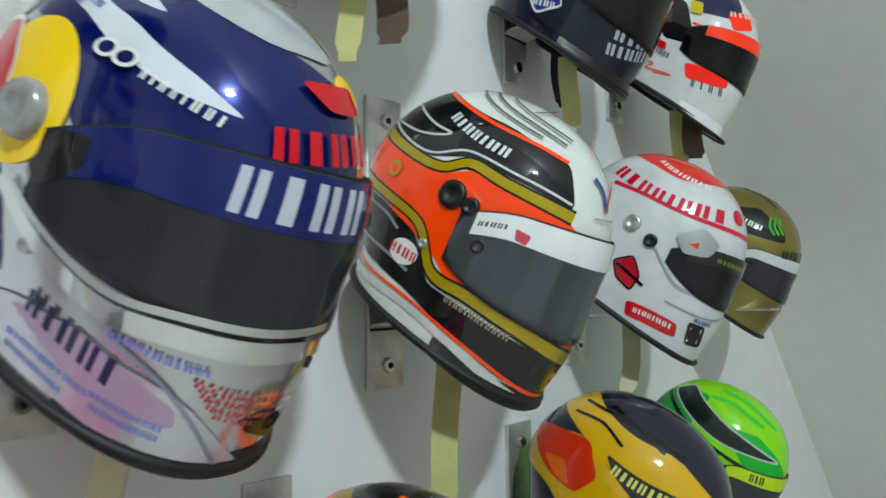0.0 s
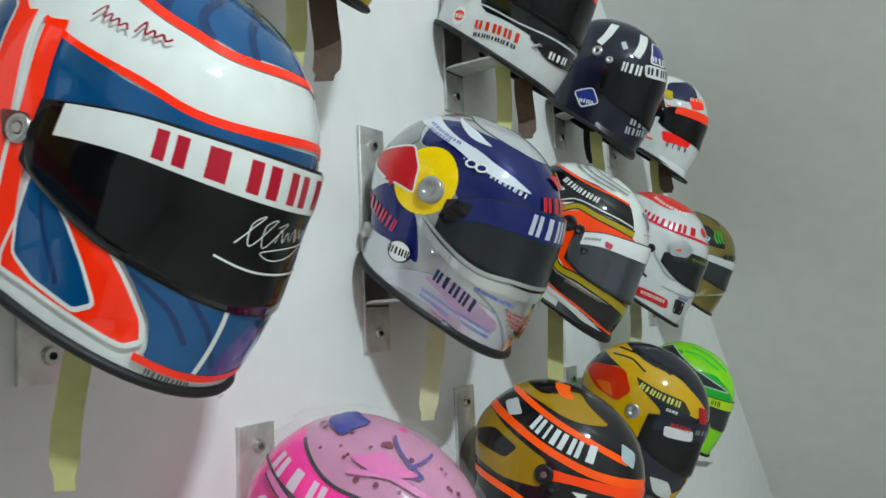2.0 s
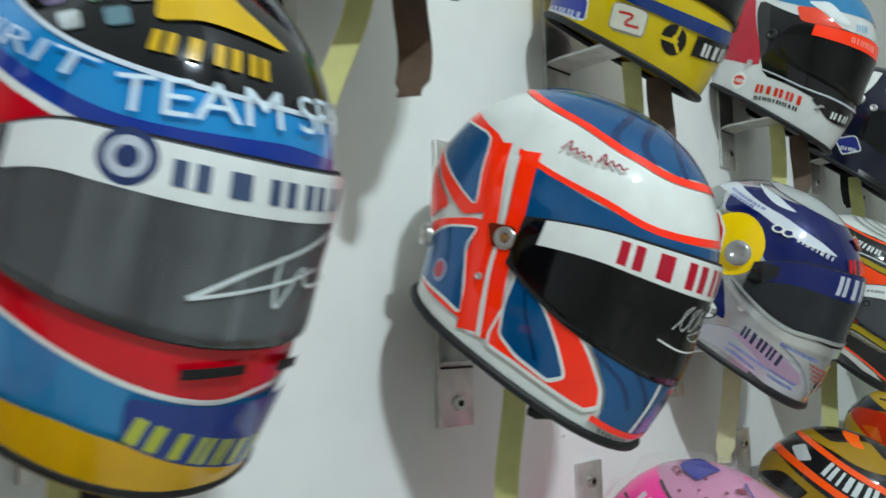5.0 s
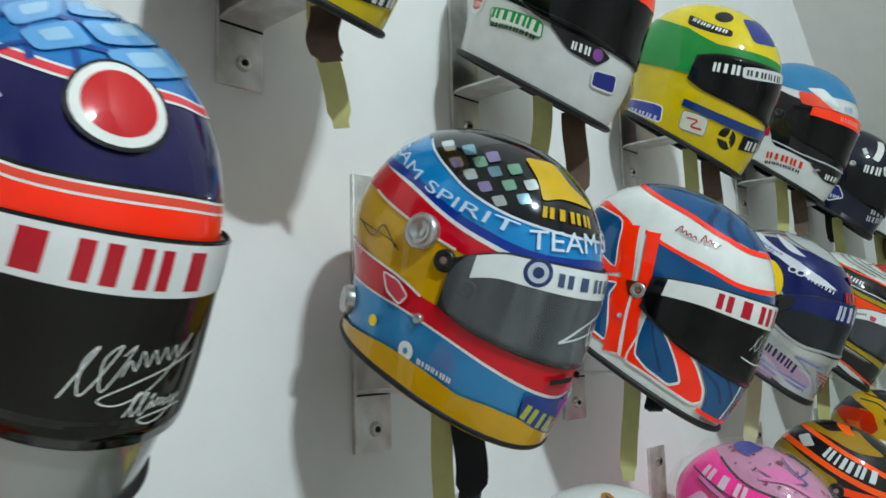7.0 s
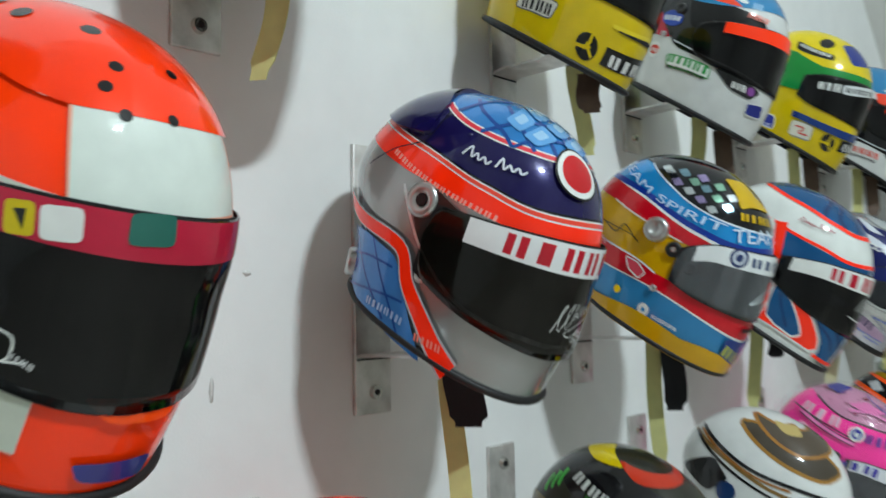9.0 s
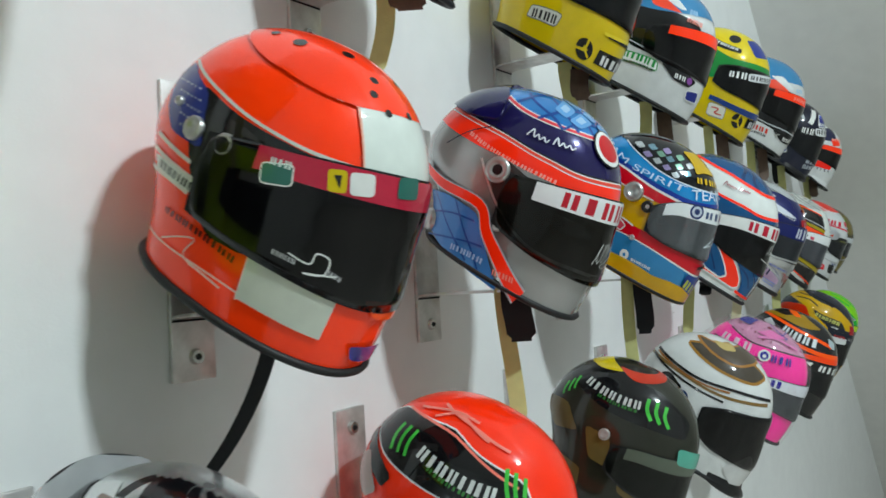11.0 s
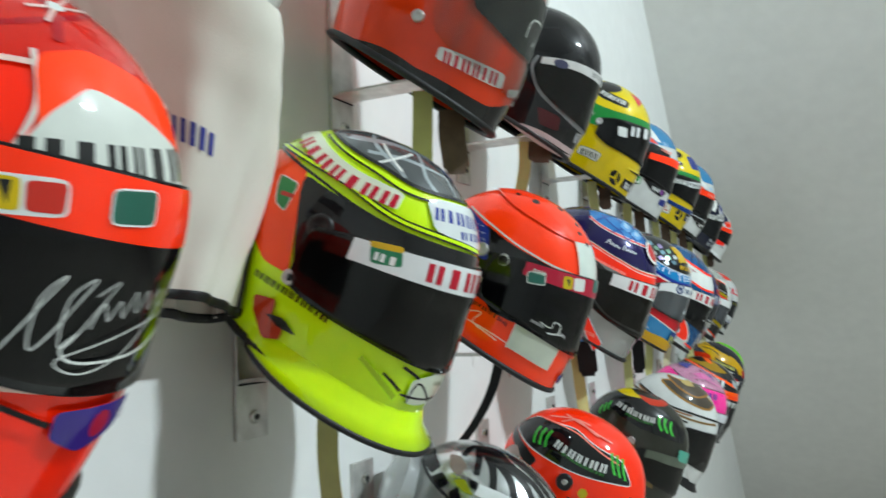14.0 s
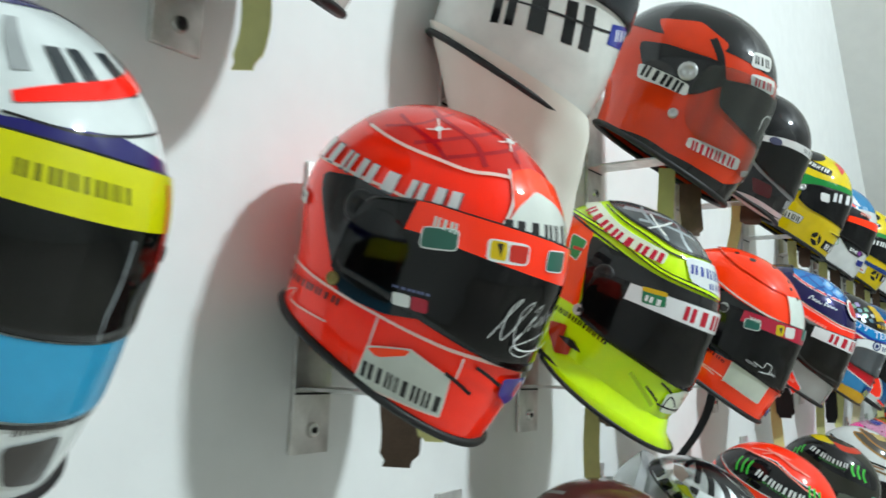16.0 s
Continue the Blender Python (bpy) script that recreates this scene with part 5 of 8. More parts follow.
h.patch([(19.6, 78.4), (-20.7, 79.2), (-10.2, 76.3), (23.9, 67.8)], paint("#a9d4f6", 0.2, 0.1))
h.patch([(45.4, 53.6), (28.2, 61.2), (20.6, 53.3), (36.2, 48.1)], paint("#6fb0ea", 0.2, 0.1))
h.patch([(39.2, 54.2), (30.9, 57.8), (26.8, 54), (34.8, 51.3)], paint("#a9d4f6", 0.2, 0.1))
h.patch([(26.4, 61.6), (-28.2, 73.2), (-23.7, 64.3), (17.7, 53.9)], paint("#6fb0ea", 0.2, 0.1))
h.patch([(17.4, 62.2), (-6.3, 68.4), (-4.7, 63.2), (13.6, 58.1)], paint("#a9d4f6", 0.2, 0.1))
h.patch([(-26.7, 72.2), (-29.7, 63.2), (-31.2, 60.2), (-28.2, 65.2)], paint("#6fb0ea", 0.2, 0.1))
h.patch([(-29.7, 69.2), (-29.7, 64.2), (-29.7, 63.2), (-28.2, 65.2)], paint("#a9d4f6", 0.2, 0.1))
h.patch([(17.9, 52.5), (-23.4, 62.7), (-24.3, 53.6), (11.2, 45.6)], paint("#6fb0ea", 0.2, 0.1))
h.patch([(10.5, 52.9), (-5.5, 57.2), (-7.6, 53), (7.4, 49.2)], paint("#a9d4f6", 0.2, 0.1))
h.patch([(-28.2, 64.2), (-31.2, 56.2), (-31.2, 49.2), (-29.7, 55.2)], paint("#6fb0ea", 0.2, 0.1))
h.patch([(-29.7, 60.2), (-31.2, 56.2), (-31.2, 53.2), (-31.2, 56.2)], paint("#a9d4f6", 0.2, 0.1))
h.flap([(104, 42), (135, 36), (180, 35), (225, 36), (256, 42), (245, 60), (205, 72), (155, 72), (115, 60)], paint("#1d1850", 0.2, 0.1))
h.stripe([(133.6, 14.9), (120.7, 28.1), (104.2, 39.9), (105.4, 55.9)], 0.79, paint("#0e0c28"))
h.bars((119.6, 27.2), (48.0, 14.0), 2.98, [1, 0.8, 1.1, 0.9, 0.7, 1.2, 1, 0.8, 1.1, 0.9, 0.7, 1.2, 1, 0.8, 1.1, 0.9, 0.7], paint("#ffb0a0"))
h.disc(13.8, 38.9, 10.71, paint("#0d0d10"))
h.disc(13.8, 38.9, 9.78, paint("#f0f2ee"))
h.disc(13.8, 38.9, 7.68, paint("#d0282e"))
h.stripe([(77.0, 38.6), (72.8, 43.2), (71.0, 38.4), (68.2, 40.4), (66.4, 37.4), (63.6, 39.2), (61.8, 36.4), (59.4, 38.0)], 0.95, paint("#dfe4ee"), "script_mark")
h.stripe([(56.6, 35.6), (53.8, 40.0), (52.2, 35.4), (49.6, 37.4), (47.8, 35.0), (45.2, 36.6), (43.4, 34.4), (40.8, 35.6)], 0.95, paint("#dfe4ee"), "script_mark")
h.patch([(143.7, -16.2), (117, -16), (92.6, -20.4), (73.6, -41.5), (59.4, -51), (82.9, -50.2), (112.1, -45.1), (137.7, -38.2)], paint("#4a8cd6", 0.2, 0.2))
h.stripe([(135.1, -16.2), (115.1, -32.1), (89.9, -46.4)], 1.0, paint("#1e4e9a"))
h.stripe([(111.8, -17), (97.7, -32.8), (77.4, -48.6)], 0.96, paint("#1e4e9a"))
h.stripe([(137.7, -30.2), (112.1, -26), (92.2, -26)], 1.1, paint("#1e4e9a"))
h.stripe([(137.7, -42.2), (101.7, -38.6), (80.1, -37.3)], 0.87, paint("#1e4e9a"))
h.stripe([(149.7, -3.2), (126.2, -9.9), (92.2, -14.7), (79.9, -29.9), (60.1, -42.2), (46, -47.2)], 7.86, paint("#c8ccd0"))
h.stripe([(149.7, -3.2), (126.2, -9.9), (92.2, -14.7), (79.9, -29.9), (60.1, -42.2), (46, -47.2)], 6.14, paint("#ff3a28"))
h.bars((104.6, -42.5), (76.5, -43.5), 2.81, [1, 0.8, 1.1, 0.9, 0.7, 1.2], paint("#a8c8ec"))
h.bars((67.6, -44.9), (52.7, -43.1), 2.55, [1, 0.8, 1.1, 0.9], paint("#ff9a88"))
h.patch([(98, 14.7), (84.8, 20.5), (60, 9.9), (62.9, -2.9), (55.5, -11.2), (65, -18.3), (80.9, -10)], paint("#2c2624"))
h.visor(visor_mat("#12100c", 0.9), top=12, bot=-29, end=80, low_end=-22, top_end=12, split=45)
h.strip(paint("#f0f2f2"), hi=60, height=11.5)
h.bars((43.4, -0.1), (-13.2, -1.2), 10.92, [1.1, 1.1, 1.1, 1, 1], paint("#c42a38"), visor=True, gap=0.25)
h.scribble((16.9, -16.9), (-13.2, -10.2), 8.09, 8, paint("#f0f2ee"))
h.scribble((2.5, -21.2), (-13.2, -21.2), 4.06, 9, paint("#f0f2ee"))
h.stripe([(101.7, 15.1), (80.9, -10), (59.5, -23.7), (41.3, -26.4), (22.2, -25.3), (-9.3, -24.9)], 1.46, chrome_paint("#d8dcdc"))
h.button(87.5, 11.8, 0.021, SILVER, proud=0.01, cap=BLACKP)
h.button(69.3, 3.1, 0.011, SILVER, name='visor_latch')
h.button(137.7, -36.2, 0.019, SILVER, name='anchor_post', proud=0.014)
h.button(74.7, -25.2, 0.007, SILVER, name='rivet')
h.slot((12.3, -26.0), (1.1, -25.7), 1.43)
h.strap((0.015, 0.0, -0.12), 0.28, 0.026, YELLOW_WEB, (0.02, 0.0), label='yellow woven strap')
h.strap((0.055, -0.01, -0.14), 0.1, 0.045, BLACK_WEB, (0, 0), label='', name='strap_pad')

h = helmet("M", 8, "fluorescent orange helmet with white panels and a black visor surround")
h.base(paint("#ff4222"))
h.patch([(113.4, 34.2), (67.2, 24.4), (37, 17.8), (0.1, 19.7), (29.9, -8.9), (59.9, -27), (80.2, -27.6), (91.8, -20.4), (105.2, 3.4), (116.7, 24.9)], paint("#0d0d10"))
h.stripe([(140.3, 39.4), (103.5, 34.3), (71.4, 26.9), (46.5, 21.1), (23.3, 18.5)], 1.36, paint("#e0e0d4"))
h.patch([(146.7, 30.6), (139.3, 38.5), (108.2, 31.7), (98.1, 7.4), (121.9, 9.1), (135.9, 18.7)], paint("#28388c"))
h.bars((138.7, 29.4), (115.3, 31.2), 1.04, [1, 0.8, 1.1, 0.9, 0.7, 1.2], paint("#c8d0e8"), gap=1.2)
h.bars((130.8, 25.9), (111.0, 26.9), 1.06, [1, 0.8, 1.1, 0.9, 0.7, 1.2], paint("#c8d0e8"), gap=1.2)
h.bars((125.2, 22.0), (107.5, 22.4), 1.09, [1, 0.8, 1.1, 0.9, 0.7, 1.2], paint("#c8d0e8"), gap=1.2)
h.bars((120.7, 17.9), (104.3, 17.8), 1.12, [1, 0.8, 1.1, 0.9, 0.7, 1.2], paint("#c8d0e8"), gap=1.2)
h.bars((116.9, 13.5), (101.6, 13.0), 1.15, [1, 0.8, 1.1, 0.9, 0.7, 1.2], paint("#c8d0e8"), gap=1.2)
h.stripe([(132.4, 5.3), (115.1, 2.3), (101.6, -0.2)], 2.09, paint("#f0e4dc"))
h.stripe([(135.2, -1.1), (112.8, -4.4), (96.6, -7.2)], 2.12, paint("#f0e4dc"))
h.stripe([(145.2, -9.2), (114.8, -11.2), (97.8, -13.9)], 2.1, paint("#f0e4dc"))
h.patch([(131, -3.2), (95.9, -7), (91.5, -13.7), (127.2, -10.8)], paint("#e8e6dc"))
h.bars((124.1, -6.7), (95.1, -10.9), 4.18, [1, 0.8, 1.1, 0.9, 0.7, 1.2, 1], paint("#2a2a2a"))
h.bars((110.3, -24.3), (63.4, -29.8), 2.98, [1, 0.8, 1.1, 0.9, 0.7, 1.2, 1, 0.8, 1.1, 0.9], paint("#5a1810"))
h.stripe([(107.8, -35.3), (86.6, -30.3), (89.9, -37.9), (66.3, -40.5), (86, -39.1)], 0.64, paint("#ffd8c8"))
h.stripe([(126.7, -34.5), (86.6, -38.2), (58, -38.5)], 0.64, paint("#ffd8c8"))
h.stripe([(57.9, -26), (57.9, -40.5)], 0.75, paint("#e8e4d8"))
h.patch([(57.4, -25.8), (23.3, -24.8), (23.7, -37.4), (58.1, -40)], paint("#d6dacc"), curve=False)
h.patch([(32.4, 43.4), (-4.2, 48.4), (-22, 50), (-22, 20), (27.1, 17.7)], paint("#e2eae2"), paint("#ffb49a"), 0.81, curve=False)
h.stripe([(147.3, 63.7), (75.3, 53), (46.2, 44.8), (31.8, 42.4), (-31.8, 42.4), (-46.2, 44.8), (-75.3, 53), (-147.3, 63.7)], 1.42, paint("#ffd0c0"))
h.band([(31.9, 40.8), (46, 43.4), (74.2, 51.5), (147.3, 63.7)], 88, paint("#f5432a"))
h.disc(31.8, 67.1, 2.36, paint("#0d0d10"))
h.disc(20.1, 54.0, 1.69, paint("#0d0d10"))
h.disc(23.5, 47.2, 1.62, paint("#0d0d10"))
h.disc(17.3, 40.5, 1.47, paint("#0d0d10"))
h.disc(2.5, 41.7, 1.41, paint("#0d0d10"))
h.disc(-5.1, 56.1, 1.46, paint("#0d0d10"))
h.disc(78.0, 67.6, 2.58, paint("#0d0d10"))
h.disc(111.8, 67.9, 1.71, paint("#0d0d10"))
h.visor(visor_mat("#08080a", 0.93), top=19, bot=-25, end=96, low_end=-20, top_end=16, split=60)
h.strip(paint("#c02c44"), hi=68, height=10)
h.patch([(64.8, 12), (52.2, 14.3), (50.6, 6.1), (63.1, 3.7)], paint("#2c6a5e"), paint("#f0f2ee"), 0.55, visor=True)
h.bars((61.5, 9.3), (52.8, 9.8), 3.28, [1, 0.8, 1.1], paint("#d8e8e0"), visor=True)
h.patch([(40.2, 16.3), (33.6, 17.1), (32.1, 9.4), (38.5, 8.5)], paint("#d8c020"), visor=True)
h.patch([(32.6, 16.9), (23.7, 17.9), (22.6, 10.4), (31, 9.2)], paint("#e8e8e4"), visor=True)
h.patch([(14.2, 18.8), (3.4, 19.8), (2.8, 12.6), (13.8, 11.7)], paint("#2c6a5e"), visor=True)
h.patch([(37.8, 14.6), (35.1, 15.1), (34.7, 10.3)], paint("#20201c"), visor=True)
h.stripe([(44.5, -16.8), (36.8, -17.4), (35.3, -13.3), (30.7, -13.8), (31.3, -18.9), (37.9, -20.8), (26.8, -17.9)], 0.54, paint("#f0f2ee"), visor=True)
h.bars((50.3, -18.7), (41.2, -18.7), 1.89, [1, 0.8, 1.1, 0.9, 0.7, 1.2], paint("#c8c8c8"), visor=True)
h.bars((30.8, -17.2), (25.3, -18.4), 1.66, [1, 0.8, 1.1, 0.9], paint("#c8c8c8"), visor=True)
h.patch([(14.6, -22.1), (-11.7, -22.2), (-11.7, -23.2), (-10.2, -28.2), (6.6, -27.5)], paint("#ff5424"))
h.slot((6.8, -25.0), (-11.7, -25.2), 1.07)
h.patch([(11.9, -35.9), (-10.2, -36.2), (-10.2, -41.2), (8.7, -39.9)], paint("#3a3a8a"))
h.button(106.9, 15.0, 0.013, SILVER)
h.button(85.6, 13.8, 0.012, SILVER, name='visor_latch')
h.button(124.7, 22.2, 0.005, SILVER, name='rivet')
h.strap((0.045, 0, -0.13), 0.25, 0.018, BLACK_WEB, (-0.15, -0.06), label='black strap with a loose tail')

h = helmet("M", 9, "fluorescent yellow helmet with black bands and a flared chin lip")
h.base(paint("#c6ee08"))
h.band([(-7.2, 45.2), (38.2, 46.3), (75.3, 56), (147.3, 63.6)], 88, paint("#5e6264", 0.25, 0.4))
h.stripe([(117.6, 65.7), (64.5, 73.9), (0.3, 68.2)], 4.37, paint("#b8c2c6", 0.2, 0.4))
h.stripe([(85.7, 61.4), (50.4, 62.6), (7.2, 55.6)], 2.19, paint("#b8c2c6", 0.2, 0.4))
h.stripe([(105.6, 77.1), (61.1, 58.3), (50.5, 51)], 1.98, paint("#b8c2c6", 0.2, 0.4))
h.stripe([(24.3, 82.2), (35.2, 57.2), (29.8, 46.5)], 1.75, paint("#b8c2c6", 0.2, 0.4))
h.stripe([(6.3, 73.2), (13.2, 55.4), (13.7, 46.1)], 1.4, paint("#b8c2c6", 0.2, 0.4))
h.disc(-4.2, 61.2, 5.85, paint("#0d0d10"))
h.disc(-4.2, 61.2, 4.79, paint("#6a8ac8"))
h.disc(-2.7, 64.2, 2.16, paint("#f0f2ee"))
h.stripe([(76.4, 70.3), (53.1, 54.1)], 1.09, paint("#f0f2ee"))
h.stripe([(72.7, 55.8), (40.9, 67.8)], 1.34, paint("#f0f2ee"))
h.stripe([(147.3, 63.6), (75.3, 56), (38.2, 46.3), (-7.2, 45.2), (-38.2, 46.3), (-75.3, 56), (-147.3, 63.6)], 1.84, paint("#0d0d10"))
h.stripe([(134.2, 59.1), (77.3, 51.6), (42, 42), (-7.2, 40.7), (-42, 42), (-77.3, 51.6), (-134.2, 59.1)], 1.19, paint("#0d0d10"))
h.patch([(153.1, 34.7), (144.3, 42.6), (111.9, 37.9), (101.8, 13.6), (94.7, -14.4), (113, -13.2), (129.9, -0.8), (138.4, 19.4)], paint("#f24a1c"))
h.patch([(127.6, 29.9), (111.8, 30.4), (111.4, 14.9), (119.7, 16.8)], paint("#2e8a48"), paint("#f0f2ee"), 0.59)
h.stripe([(119.4, 22.3), (110.7, 23.6)], 2.17, paint("#c83a30"))
h.patch([(112.8, 36.4), (78, 32.5), (41.7, 23.8), (-7.2, 21.9), (-7.2, 8.8), (54, -13.6), (75.4, -19.6), (93.1, -11.9), (101.8, 13.6)], paint("#0d0d10"))
h.stripe([(160.2, 40.8), (93, 41.7), (46.1, 29), (-3.7, 24)], 3.07, paint("#0d0d10"))
h.stripe([(160.2, 40.8), (93, 41.7), (46.1, 29), (-3.7, 24)], 1.4, paint("#c6ee08"))
h.stripe([(147.2, 39.3), (97.8, 36.3), (44.9, 24.7), (-6.8, 20.3)], 1.38, paint("#0d0d10"))
h.patch([(158.7, 50.4), (141.5, 57.5), (49.4, 43.1), (52.2, 34), (65.1, 36.6), (128.8, 46.3)], paint("#e8f0d8"))
h.bars((138.3, 49.5), (52.3, 37.6), 7.26, [1, 1, 1.2, 1, 1, 1, 1], paint("#c8283c"), gap=0.2)
h.patch([(37.6, 42.8), (-7.2, 42.2), (-7.2, 24.4), (32.1, 28.1)], paint("#e6ecec"))
h.bars((32.9, 36.0), (-7.2, 35.2), 6.04, [1, 0.8, 1.1, 0.9, 0.7, 1.2], paint("#3a48a0"))
h.bars((17.5, 29.0), (-7.2, 29.8), 3.53, [1, 0.8, 1.1, 0.9], paint("#3a48a0"))
h.bars((115.4, -20.1), (65.0, -25.3), 3.74, [1, 0.8, 1.1, 0.9, 0.7, 1.2, 1, 0.8, 1.1, 0.9, 0.7, 1.2], paint("#1c2408"))
h.patch([(110.7, -29.5), (95.3, -27.6), (96.4, -36.3), (86.2, -37), (86.2, -41.9), (97, -43.7), (108.4, -35.8)], paint("#b83a20"))
h.patch([(99.7, -34.7), (87.6, -33.6), (77.5, -37.7), (89, -37.9)], paint("#1c1c14"))
h.patch([(20.7, -28.8), (4.2, -23), (-5.7, -27.2), (-5.7, -34.2), (19, -37.1)], paint("#dfe6d2"))
h.stripe([(18.5, -36.5), (16.5, -29.4), (4.2, -34.6)], 0.79, paint("#0d0d10"))
h.stripe([(23.1, -34.8), (-5.7, -33.1)], 0.78, paint("#0d0d10"))
h.bars((7.3, -27.9), (-5.7, -29.2), 1.6, [1, 0.8, 1.1, 0.9, 0.7], paint("#9aa088"))
h.slot((33.9, -31.4), (23.8, -34.0), 1.04)
h.slot((27.2, -26.3), (17.9, -27.9), 1.04)
h.stripe([(45.2, -30.7), (33.6, -34), (24.9, -36.6)], 1.98, paint("#aed400"))
h.visor(visor_mat("#0c0c0c", 0.85), top=17, bot=-24, end=94, low_end=-18, top_end=14, split=60)
h.strip(paint("#eceeee"), hi=68, height=11)
h.patch([(59.7, 15.3), (45.2, 16.3), (43.4, 9.6), (57.2, 7.3)], paint("#2a7a52"), visor=True)
h.patch([(60.5, 17.2), (45.3, 18.3), (44.4, 15.7), (59.4, 14.4)], paint("#d8b020"), visor=True)
h.bars((56.6, 11.3), (45.8, 11.7), 4.14, [1, 0.8], paint("#f0f2ee"), visor=True)
h.bars((33.0, 9.9), (-7.2, 11.6), 8.29, [1, 1, 1.2, 1], paint("#c4283a"), visor=True)
h.button(87.4, 15.2, 0.017, BLACKP)
h.button(93.2, -15.8, 0.01, SILVER, name='rivet')
h.lip(paint("#c6ee08"), 106, 0.018, 0.026)
h.strap((0.025, 0.0, -0.12), 0.22, 0.026, YELLOW_WEB, (0, 0), label='yellow woven strap')
h.strap((0.075, 0.0, -0.14), 0.06, 0.05, LEATHER, (0, 0), label='', name='strap_pad')

h = helmet("M", 10, "fluorescent red helmet with white lettering panels and a smoked visor")
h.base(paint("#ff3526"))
h.band([(33.9, 43.8), (53, 42), (79.5, 43.8), (129.1, 43.8)], 88, paint("#e8342c"))
h.stripe([(119.6, 47.6), (98.6, 58.4), (90.1, 73.8)], 1.53, paint("#c0202a"))
h.stripe([(91.5, 47.4), (60.8, 59.2), (10.8, 77.2)], 2.01, paint("#c0202a"))
h.stripe([(67.1, 45.9), (43.9, 53.1), (-4.2, 69.2)], 1.78, paint("#c0202a"))
h.stripe([(122.5, 56.2), (83.4, 51.6), (65.8, 43.9)], 1.53, paint("#c0202a"))
h.stripe([(111.6, 68.4), (60.8, 59.2), (45.7, 45.7)], 2.01, paint("#c0202a"))
h.stripe([(79.2, 84.2), (32.2, 66.5), (26.5, 51.3)], 2.23, paint("#c0202a"))
h.stripe([(13.8, 78.2), (-1.2, 68.2), (-7.2, 61.2)], 1.4, paint("#c0202a"))
h.stripe([(91.6, 55.7), (83.6, 57.8), (76.1, 60.4)], 0.83, paint("#ffd8d0"))
h.stripe([(93.2, 63.7), (83.7, 58.2), (78.1, 53.1)], 0.83, paint("#ffd8d0"))
h.disc(84.0, 58.1, 1.65, paint("#f0f2ee"))
h.stripe([(38.2, 60.6), (25.5, 63.4), (-2.7, 69.2)], 0.93, paint("#ffd8d0"))
h.stripe([(6.3, 74.2), (24.2, 64.1), (30.1, 56.6)], 0.92, paint("#ffd8d0"))
h.disc(25.0, 63.9, 1.89, paint("#f0f2ee"))
h.stripe([(129.1, 43.8), (79.5, 43.8), (53, 42), (32.4, 43.6), (-32.4, 43.6), (-53, 42), (-79.5, 43.8), (-129.1, 43.8)], 1.46, paint("#ffd8cc"))
h.stripe([(151.2, 18.8), (91.9, 23.2), (61.9, 20.8), (46.4, 19.8)], 1.39, paint("#ffd8cc"))
h.bars((151.2, 24.8), (50.8, 26.9), 11.6, [0.8, 0.7, 0.6, 0.9, 0.9, 0.7, 0.9], paint("#6a6468"), gap=0.22)
h.bars((151.2, 24.8), (51.7, 27.5), 10.21, [0.8, 0.7, 0.6, 0.9, 0.9, 0.7, 0.9], paint("#e4dede"), gap=0.22)
h.stripe([(34, 47), (30.9, 34.9), (34, 22.3)], 1.09, paint("#f4e8e0"))
h.patch([(33.4, 45.9), (18.8, 50.5), (-11.7, 46.2), (-14, 44), (-14, 30), (28.4, 22.9)], paint("#ff4a2a"))
h.patch([(34, 22.3), (28.1, 33), (19.4, 40.9), (4.3, 38.3), (-14, 32), (-14, 24), (29.5, 20.5)], paint("#e2e6de"))
h.bars((33.0, 23.2), (-13.2, 29.4), 8.13, [1.2, 0.8, 0.7, 0.5, 0.9, 0.9], paint("#262626"), gap=0.15)
h.patch([(131, 15.5), (106.8, 21.7), (76.2, 20.4), (67.2, 3.4), (41.9, -17.8), (63.3, -26.6), (88.5, -30), (105.6, -12.9)], paint("#0d0d10"))
h.stripe([(137.7, -26.2), (89.2, -29.1), (62.5, -27.7), (38.5, -24.3), (17.8, -20.8), (-11.7, -19.2), (-17.8, -20.8), (-38.5, -24.3), (-62.5, -27.7), (-89.2, -29.1), (-137.7, -26.2)], 1.05, paint("#ffd8cc"))
h.bars((137.7, -33.2), (85.2, -32.2), 3.17, [1, 0.8, 1.1, 0.9, 0.7, 1.2, 1, 0.8, 1.1], paint("#5a1410"))
h.stripe([(137.7, -42.2), (116.6, -36.1), (118.2, -40.5), (88.5, -40.5), (110.9, -40.8)], 0.55, paint("#ffd8cc"))
h.patch([(149.7, 4.8), (134.5, 3.6), (133.5, -2), (148.2, -1.2)], paint("#d8d8d0"))
h.bars((149.7, 1.8), (136.9, 1.5), 2.18, [1, 0.8, 1.1, 0.9], paint("#444444"))
h.patch([(63.8, -38.6), (46.9, -30.5), (29.8, -30.4), (26.1, -41), (63.2, -49.5)], paint("#d2d6cc"), paint("#ffe4d8"), 0.34, curve=False)
h.bars((62.1, -44.6), (27.5, -38.3), 4.56, [1.3, 0.8, 0.7, 0.4, 0.8, 0.8, 0.7, 0.8], paint("#262826"), gap=0.15)
h.patch([(63.6, -38.9), (46.7, -30.8), (47.7, -33.3), (57.6, -39.2)], paint("#ff4a2a"))
h.stripe([(64.6, -28.4), (63.3, -38)], 0.86, paint("#e8d8d0"))
h.stripe([(28.9, -23.5), (28.1, -30.9)], 0.79, paint("#e8c8c0"))
h.slot((32.4, -30.0), (20.6, -31.5), 1.15)
h.slot((23.6, -23.8), (10.9, -25.9), 1.11)
